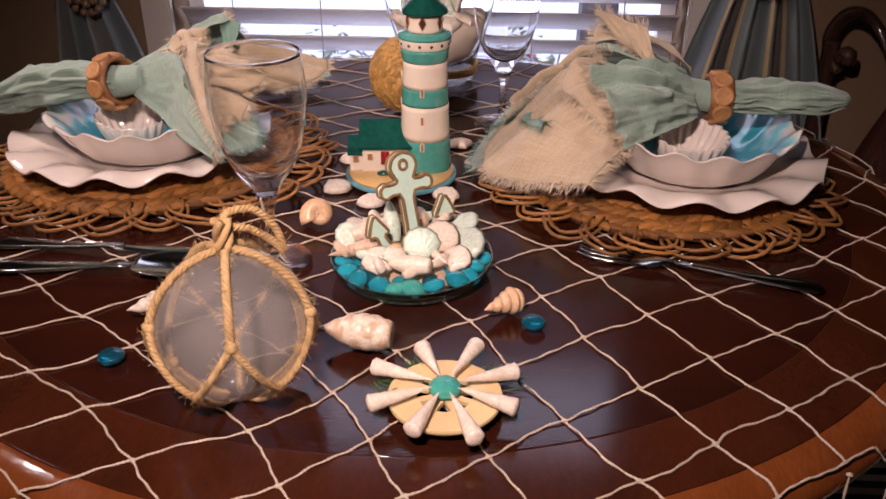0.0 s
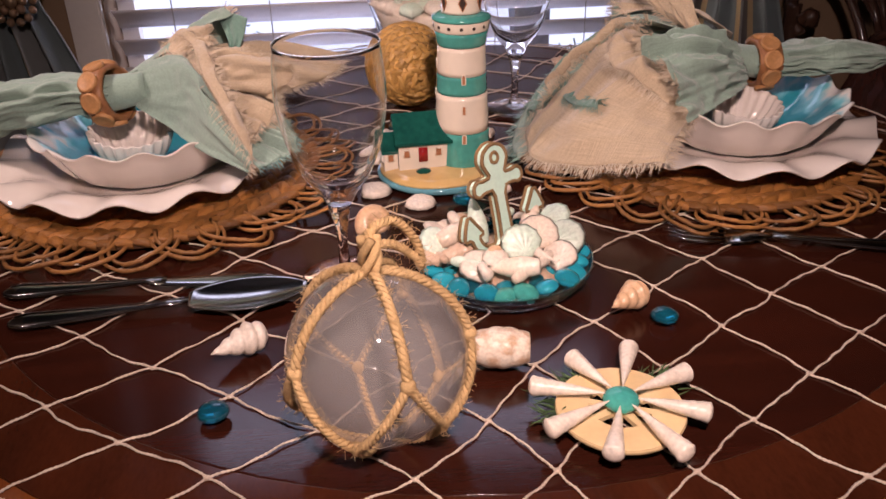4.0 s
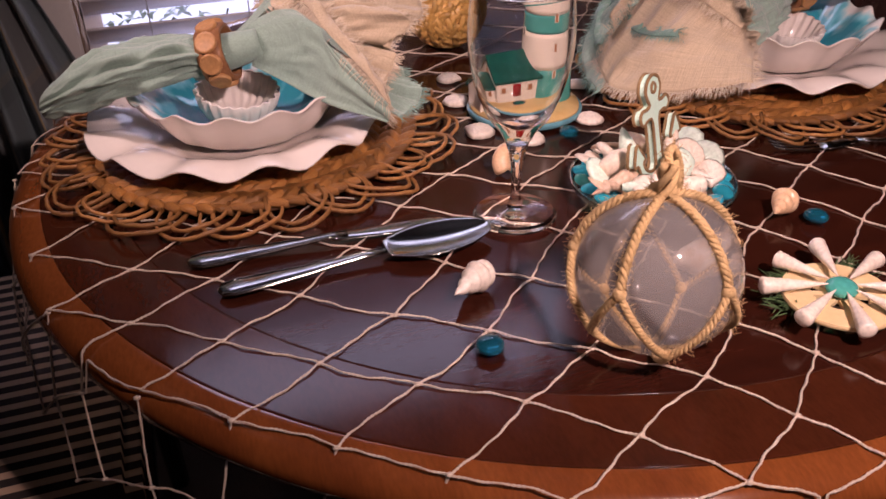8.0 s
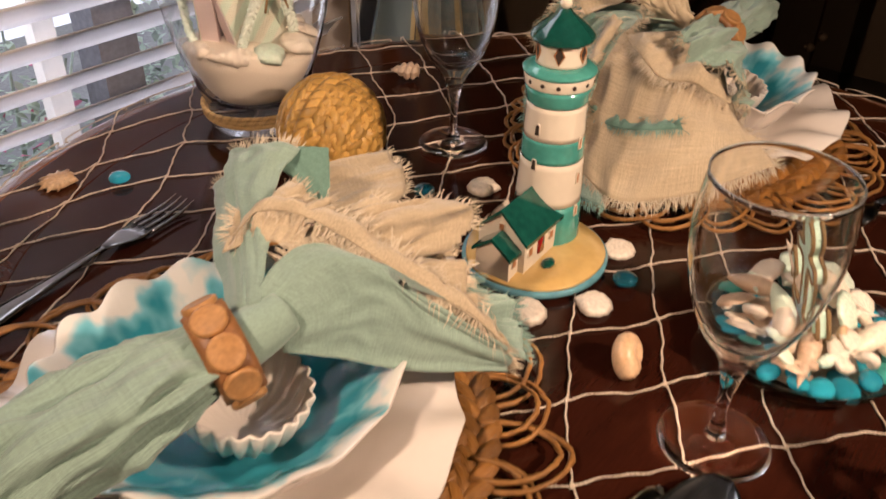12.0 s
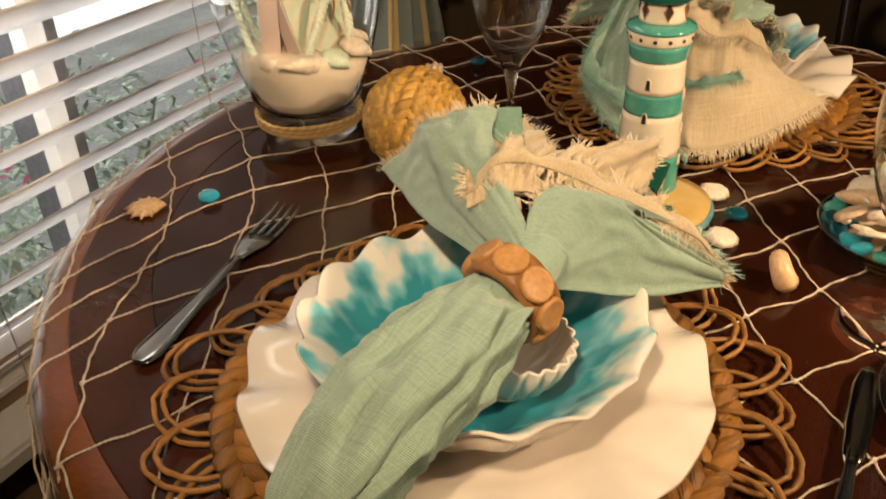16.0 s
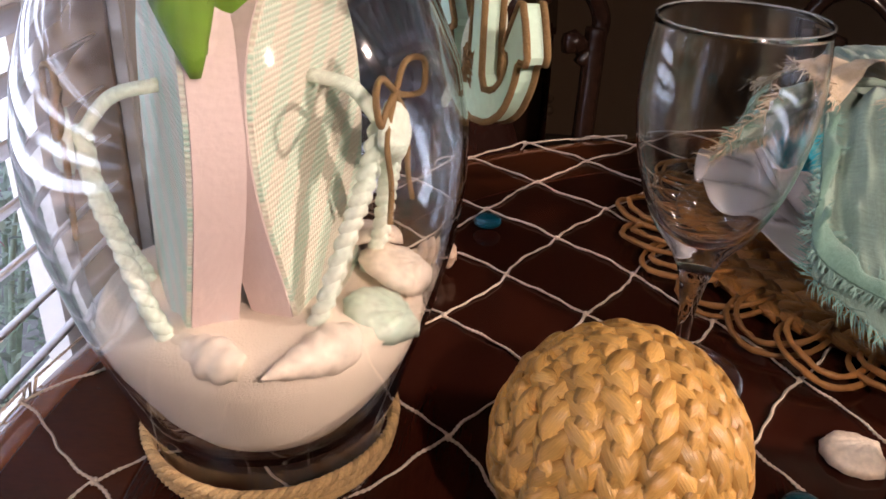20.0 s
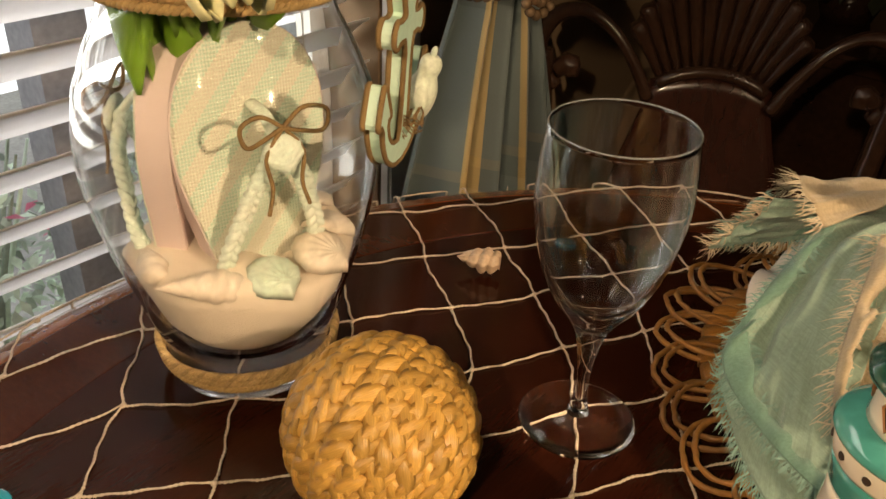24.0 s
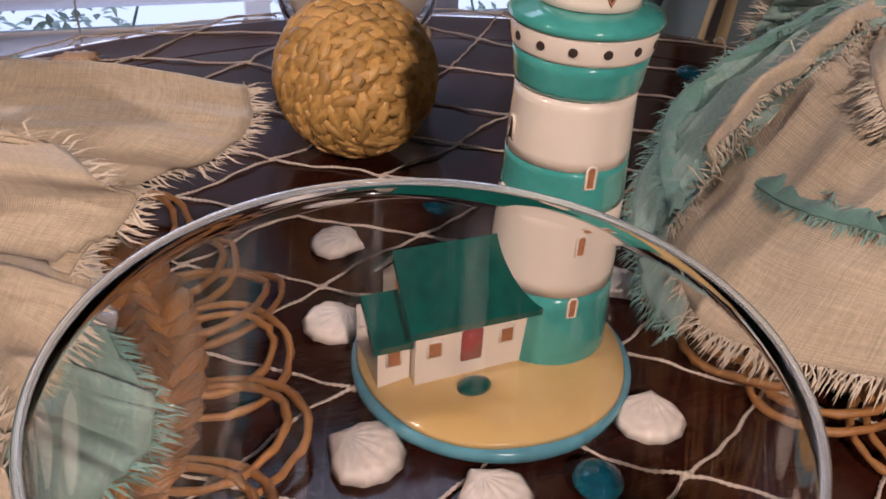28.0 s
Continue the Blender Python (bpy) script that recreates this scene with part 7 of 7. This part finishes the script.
for k in range(16):
    a = 2 * math.pi * k / 16 + rng.uniform(-0.2, 0.2)
    q = rng.uniform(0.02, 0.058)
    part("stem", sweep(smooth_line([(jx + q * 0.5 * math.cos(a), jy + q * 0.5 * math.sin(a), TOP + 0.245), (jx + q * math.cos(a), jy + q * math.sin(a), TOP + 0.28), (jx + (q + 0.03) * math.cos(a), jy + (q + 0.03) * math.sin(a), TOP + 0.38)], 12), 0.0032, 6), M_leaf, tul)
for tip, top, wide in (((jx - 0.057, jy - 0.003, TOP + 0.222), (jx - 0.050, jy + 0.006, TOP + 0.30), 0.036), ((jx - 0.046, jy + 0.004, TOP + 0.228), (jx - 0.042, jy + 0.018, TOP + 0.30), 0.034), ((jx - 0.030, jy - 0.006, TOP + 0.226), (jx - 0.030, jy - 0.010, TOP + 0.30), 0.040)):
    def hanging(u, v):
        w = wide * math.sin(math.pi * 0.5 * min(1, 0.04 + u)) ** 0.9
        p = Vector(tip).lerp(Vector(top), u) + Vector((0.3, -0.95, 0)) * w * (v - 0.5)
        return p + Vector((-0.95, -0.3, 0)) * (0.006 * math.sin(math.pi * u) - 0.25 * w * (2 * v - 1) ** 2)
    part("leaf", sheet(hanging, 14, 8, 0.0006), M_leaf, tul, "broad green leaf with its tip hanging in the jar")
for k in range(6):
    leaf((jx - 0.040 + 0.013 * k, jy + 0.002 + 0.004 * k, TOP + 0.222 + 0.010 * (k % 3)), (jx - 0.044 + 0.016 * k, jy + 0.006 * k - 0.004, TOP + 0.36), 0.003, 0.036, tul, M_leaf, "leaf")
for k in range(9):
    a = 2 * math.pi * k / 9
    leaf((jx + 0.03 * math.cos(a), jy + 0.03 * math.sin(a), TOP + 0.255), (jx + 0.08 * math.cos(a), jy + 0.08 * math.sin(a), TOP + 0.40), -0.015, 0.045, tul, M_leaf, "leaf")


def tulip_head(c, down, size):
    c = Vector(c)
    q = Vector(down).normalized().to_track_quat("Z", "Y").to_matrix().to_4x4()
    m = Matrix.Translation(c) @ q
    hd = None
    for k in range(6):
        a = 2 * math.pi * k / 6 + (0.5 if k % 2 else 0)
        rot = Matrix.Rotation(a, 4, "Z")

        def fn(u, v):
            w = size * 0.42 * math.sin(math.pi * min(1, 0.18 + 0.82 * u)) ** 0.7
            ph = (v - 0.5) * 2
            r = size * (0.12 + 0.36 * math.sin(math.pi * (0.1 + 0.72 * u))) + (0.002 if k % 2 else 0)
            return m @ rot @ Vector((r * math.cos(ph * 0.75), r * math.sin(ph * 0.75) * (w / (size * 0.42)), size * (u - 0.5) * 1.25))
        part("petal", sheet(fn, 12, 8, 0.0006), M_petal, tul)
    part("stem", sweep(smooth_line([m @ Vector((0, 0, -0.6 * size)), (m @ Vector((0, 0, -1.2 * size))).lerp(Vector((jx, jy, TOP + 0.36)), 0.3) + Vector((0, 0, 0.02)), (jx, jy, TOP + 0.33)], 14), 0.0032, 6), M_leaf, tul)


tulip_head((-0.225, 1.300, 1.075), (-0.8, -0.2, 0.1), 0.060)
tulip_head((-0.088, 1.225, 1.062), (-0.15, -0.45, -0.85), 0.052)
tulip_head((0.105, 1.215, 1.095), (0.75, -0.55, -0.25), 0.056)
tulip_head((0.020, 1.400, 1.130), (0.2, 0.8, 0.4), 0.056)

# a second anchor with a bird, hanging at the jar's neck
AJ = pose(0.008, 1.203, TOP + 0.180, 2, 3, 27)
anchor("hanging_anchor", AJ, 0.118, 0.010, "mint anchor edged with twine, hung from the jar's neck")
bird = base("bird_ornament", (0.034, 1.206, 0.940), "small white and mint painted bird on the anchor", "ornament")
bmat = Matrix.Translation((0.034, 1.206, 0.962)) @ Matrix.Scale(0.74, 4) @ Euler((math.radians(18), 0, math.radians(25))).to_matrix().to_4x4()
BODY = [(0.0, -0.030), (0.004, -0.0285), (0.0078, -0.024), (0.0112, -0.016), (0.0132, -0.006), (0.0132, 0.004), (0.0112, 0.012), (0.0090, 0.0175), (0.0086, 0.0210), (0.0094, 0.0255), (0.0088, 0.0305), (0.0060, 0.0345), (0.0, 0.0362)]
part("body", moved(lathe(smooth_profile(BODY, 3), 24, lambda a, r, z: (r * (1.0 + 0.10 * math.cos(a + 1.3)), z)), bmat), M_bird, bird, "white feathered body and head")
part("beak", moved(lathe([(0, 0), (0.0030, 0), (0.0018, 0.004), (0.0002, 0.0085), (0, 0.0085)], 10), bmat @ Matrix.Translation((0.0080, -0.0020, 0.0275)) @ Matrix.Rotation(math.radians(95), 4, "Y")), M_twine, bird, "brown beak")
part("crest", ball(0.0034, bmat @ Matrix.Translation((-0.001, 0.0, 0.0385)), 10, 8, (0.8, 0.8, 1.6)), M_shellmint, bird, "mint tuft on the head")
part("eye", ball(0.0014, bmat @ Matrix.Translation((0.0062, -0.0068, 0.0295)), 8, 6), M_dark, bird, "black eye")
for s in (-1, 1):
    wing = part("wing", ball(0.0095, bmat @ Matrix.Translation((0.0098 * s, -0.004, -0.006)) @ Matrix.Rotation(0.16 * s, 4, "Y"), 16, 12, (0.40, 0.80, 2.1)), M_bird, bird, "folded white wing")
    for k in range(5):
        a = Vector((0.0138 * s, -0.0095 + 0.0028 * k, -0.003 - 0.0022 * k))
        part("feather", sweep([bmat @ a, bmat @ (a + Vector((-0.0008 * s, 0.0006, -0.010))), bmat @ (a + Vector((-0.0040 * s, 0.0012, -0.020)))], [0.0008, 0.0015, 0.0004], 6), M_twine if k % 2 else M_shellmint, wing, "dark edged feather")
for k in range(4):
    o = -0.0045 + 0.003 * k
    part("tail_feather", sweep([bmat @ Vector((o * 0.6, 0.003, -0.020)), bmat @ Vector((o, 0.006, -0.038)), bmat @ Vector((o * 1.3, 0.0085, -0.055 + 0.002 * abs(k - 1.5)))], [0.0020, 0.0026, 0.0010], 8, False, 0.5), M_bird if k % 2 else M_shellmint, bird, "long tail feather")
bm = bmesh.new()
rng = random.Random(4)
for k in range(60):
    a = rng.uniform(0, 6.28)
    c = Vector((0.020, 1.204, 0.950))
    pts = [c + Vector((0.012 * math.cos(a + t), 0.010 * math.sin(a + t), rng.uniform(-0.006, 0.006) + 0.004 * math.sin(3 * t))) for t in (0, 0.6, 1.2, 1.8)]
    add_sweep(bm, pts, 0.0005, 3)
tagged(part("nest", bm, M_twine, bird, "tangled twine nest"), "", "", "", "stuff")


# ---- dining chairs with carved fan backs ----
def dining_chair(bxx, byy, face, label):
    """Back centre on the floor plan, and the way the chair faces, in degrees from +x."""
    W = Matrix.Translation((bxx, byy, 0)) @ Matrix.Rotation(math.radians(face - 90), 4, "Z")
    e = base("dining_chair", Matrix.Translation((bxx, byy, 0)), label, "chair", "dining chairs")

    def P(x, y, z):
        return W @ Vector((x, y, z - 0.031 * min(1.0, max(0.0, (z - 0.45) / 0.2))))

    part("seat", moved(box(0.50, 0.46, 0.055, Matrix.Translation((0, 0.26, 0.455)), 0.018), W), M_stripe_box, e, "striped upholstered seat")
    part("seat_rail", moved(box(0.51, 0.47, 0.05, Matrix.Translation((0, 0.26, 0.400)), 0.006), W), M_chair, e)
    for x in (-0.22, 0.22):
        part("leg", sweep([P(x, 0.47, 0.40), P(x * 1.02, 0.475, 0.25), P(x * 1.03, 0.48, 0.0)], [0.024, 0.019, 0.016], 8), M_chair, e)
        part("leg", sweep([P(x * 0.95, 0.02, 0.42), P(x * 0.95, -0.02, 0.2), P(x * 0.97, -0.07, 0.0)], [0.022, 0.02, 0.017], 8), M_chair, e)
        s = 1 if x > 0 else -1
        part("back_post", sweep(smooth_line([P(x * 0.95, 0.02, 0.40), P(x * 1.02, -0.015, 0.58), P(x * 1.10, -0.04, 0.74), P(x * 1.12, -0.045, 0.80)], 20), 0.017, 8), M_chair, e)
        # the arched scroll between post and fan
        part("scroll_arm", sweep(smooth_line([P(s * 0.222, -0.045, 0.745), P(s * 0.246, -0.046, 0.775), P(s * 0.254, -0.048, 0.812), P(s * 0.232, -0.050, 0.850), P(s * 0.192, -0.050, 0.860), P(s * 0.150, -0.048, 0.838), P(s * 0.112, -0.046, 0.790), P(s * 0.086, -0.044, 0.742)], 44), [0.0115 + 0.003 * math.sin(k * 0.14) for k in range(44)], 10), M_chair, e)
        part("scroll_end", sweep(smooth_line([P(s * 0.224, -0.045, 0.770), P(s * 0.204, -0.045, 0.786), P(s * 0.204, -0.045, 0.766)], 10), 0.014, 8), M_chair, e)
    # carved fan: ribs that spread from the arc above the panel
    for k in range(13):
        a = math.radians(-32 + 64 * k / 12)
        c = Vector((0, 0, 0.658))
        r0, r1 = 0.136, 0.281 - 0.056 * (k - 6) ** 2 / 36
        pts = [P(math.sin(a) * r, -0.052 - 0.010 * math.sin(math.pi * (r - r0) / (r1 - r0)), c.z + math.cos(a) * r) for r in (r0, r0 + (r1 - r0) * 0.33, r0 + (r1 - r0) * 0.66, r1 - 0.006, r1)]
        part("fan_rib", sweep(pts, [0.0062, 0.0080, 0.0108, 0.0128, 0.008], 10), M_chair, e)

    def fn(u, v):
        a = math.radians(-33 + 66 * u)
        r = 0.132 + (0.138 - 0.050 * (2 * u - 1) ** 2) * v
        return P(math.sin(a) * r, -0.078, 0.658 + math.cos(a) * r)
    part("fan_backing", sheet(fn, 24, 4, 0.014), M_chair, e)
    part("fan_arc", sweep([P(math.sin(math.radians(x)) * 0.132, -0.048, 0.658 + math.cos(math.radians(x)) * 0.132) for x in range(-35, 36, 5)], 0.010, 8), M_chair, e)

    def fn2(u, v):
        z = 0.43 + 0.34 * u
        w = 0.085 + 0.055 * math.sin(math.pi * (0.15 + 0.80 * u)) ** 2 - 0.03 * (1 - u)
        top = 0.018 * math.cos((v - 0.5) * math.pi) if u > 0.9 else 0
        return P((v - 0.5) * 2 * w, 0.012 - 0.062 * u, z + top)
    part("back_panel", sheet(fn2, 14, 10, 0.016), M_panel, e, "reddish mahogany back panel")
    return e


# stripes by place, for the padded seats
M_stripe_box = material("striped_upholstery", (0.1, 0.07, 0.05), 0.75, None, 5, 300, 0.2)
nt = M_stripe_box.node_tree
b = nt.nodes["Principled BSDF"]
co = nt.nodes.new("ShaderNodeTexCoord")
wv = nt.nodes.new("ShaderNodeTexWave")
wv.bands_direction = "Y"
wv.inputs["Scale"].default_value = 14.0
wv.inputs["Distortion"].default_value = 0.0
nt.links.new(co.outputs["Object"], wv.inputs["Vector"])
cr = nt.nodes.new("ShaderNodeValToRGB")
cr.color_ramp.interpolation = "EASE"
el = cr.color_ramp.elements
el[0].position, el[0].color = 0.50, (0.020, 0.012, 0.010, 1)
el[1].position, el[1].color = 0.62, (0.52, 0.36, 0.24, 1)
nt.links.new(wv.outputs["Fac"], cr.inputs[0])
nt.links.new(cr.outputs[0], b.inputs["Base Color"])

dining_chair(0.770, 1.300, 208, "carved dark mahogany dining chair with a fan back")
dining_chair(-1.060, 0.930, 0, "dark dining chair with a black and cream striped seat")
dining_chair(0.870, 0.560, 160, "dark dining chair with a black and cream striped seat")

# ---- a low sideboard with silk roses behind the chair ----
sb = base("sideboard", (1.75, 1.38, 0), "dark low mahogany sideboard against the wall", "sideboard")
part("cabinet_body", box(0.80, 0.40, 0.62, Matrix.Translation((1.75, 1.38, 0.34)), 0.006), M_chair, sb, "", False)
part("top", box(0.86, 0.44, 0.03, Matrix.Translation((1.75, 1.38, 0.667)), 0.008), M_chair, sb, "", False)
for x in (1.56, 1.94):
    dr = part("door", box(0.36, 0.016, 0.54, Matrix.Translation((x, 1.171, 0.34)), 0.004), M_panel, sb, "", False)
    part("knob", ball(0.012, Matrix.Translation((x + (0.14 if x < 1.7 else -0.14), 1.158, 0.38)), 12, 8), M_bead, dr, "small brass knob")
ros = base("silk_rose_arrangement", (1.58, 1.36, 0.682), "dim arrangement of cream silk roses and dark leaves", "flowers")
part("pot", moved(lathe([(0, 0), (0.05, 0), (0.065, 0.04), (0.06, 0.07), (0.055, 0.07), (0, 0.06)], 24), Matrix.Translation((1.58, 1.36, 0.683))), M_chair, ros)
rng = random.Random(9)
bm = bmesh.new()
for k in range(160):
    d = Vector((rng.gauss(0, 1), rng.gauss(0, 0.6), rng.uniform(-0.1, 0.9)))
    d = d.normalized() * rng.uniform(0.08, 0.20)
    p = Vector((1.58, 1.36, 0.77)) + d
    t = Vector((rng.gauss(0, 1), rng.gauss(0, 1), rng.gauss(0, 1))).normalized()
    s = t.cross(d).normalized() * 0.016
    vs = [bm.verts.new(v) for v in (p - t * 0.03, p + s, p + t * 0.035, p - s)]
    bm.faces.new(vs)
tagged(part("foliage", bm, M_darkleaf, ros), "", "", "", "stuff")
for p in ((1.55, 1.30, 0.845), (1.66, 1.30, 0.80), (1.47, 1.32, 0.80)):
    for k in range(3):
        def fnr(u, v):
            a = 2 * math.pi * u + k
            r = 0.016 + 0.013 * k + 0.010 * v + 0.003 * math.sin(5 * a)
            return Vector(p) + Vector((r * math.cos(a), r * math.sin(a) * 0.8, 0.012 * (2 - k) + 0.022 * v))
        part("rose_petals", sheet(fnr, 24, 4, 0.001), M_rose, ros)
    part("rose_heart", ball(0.018, Matrix.Translation((p[0], p[1], p[2] + 0.022)), 12, 8), M_rose, ros)
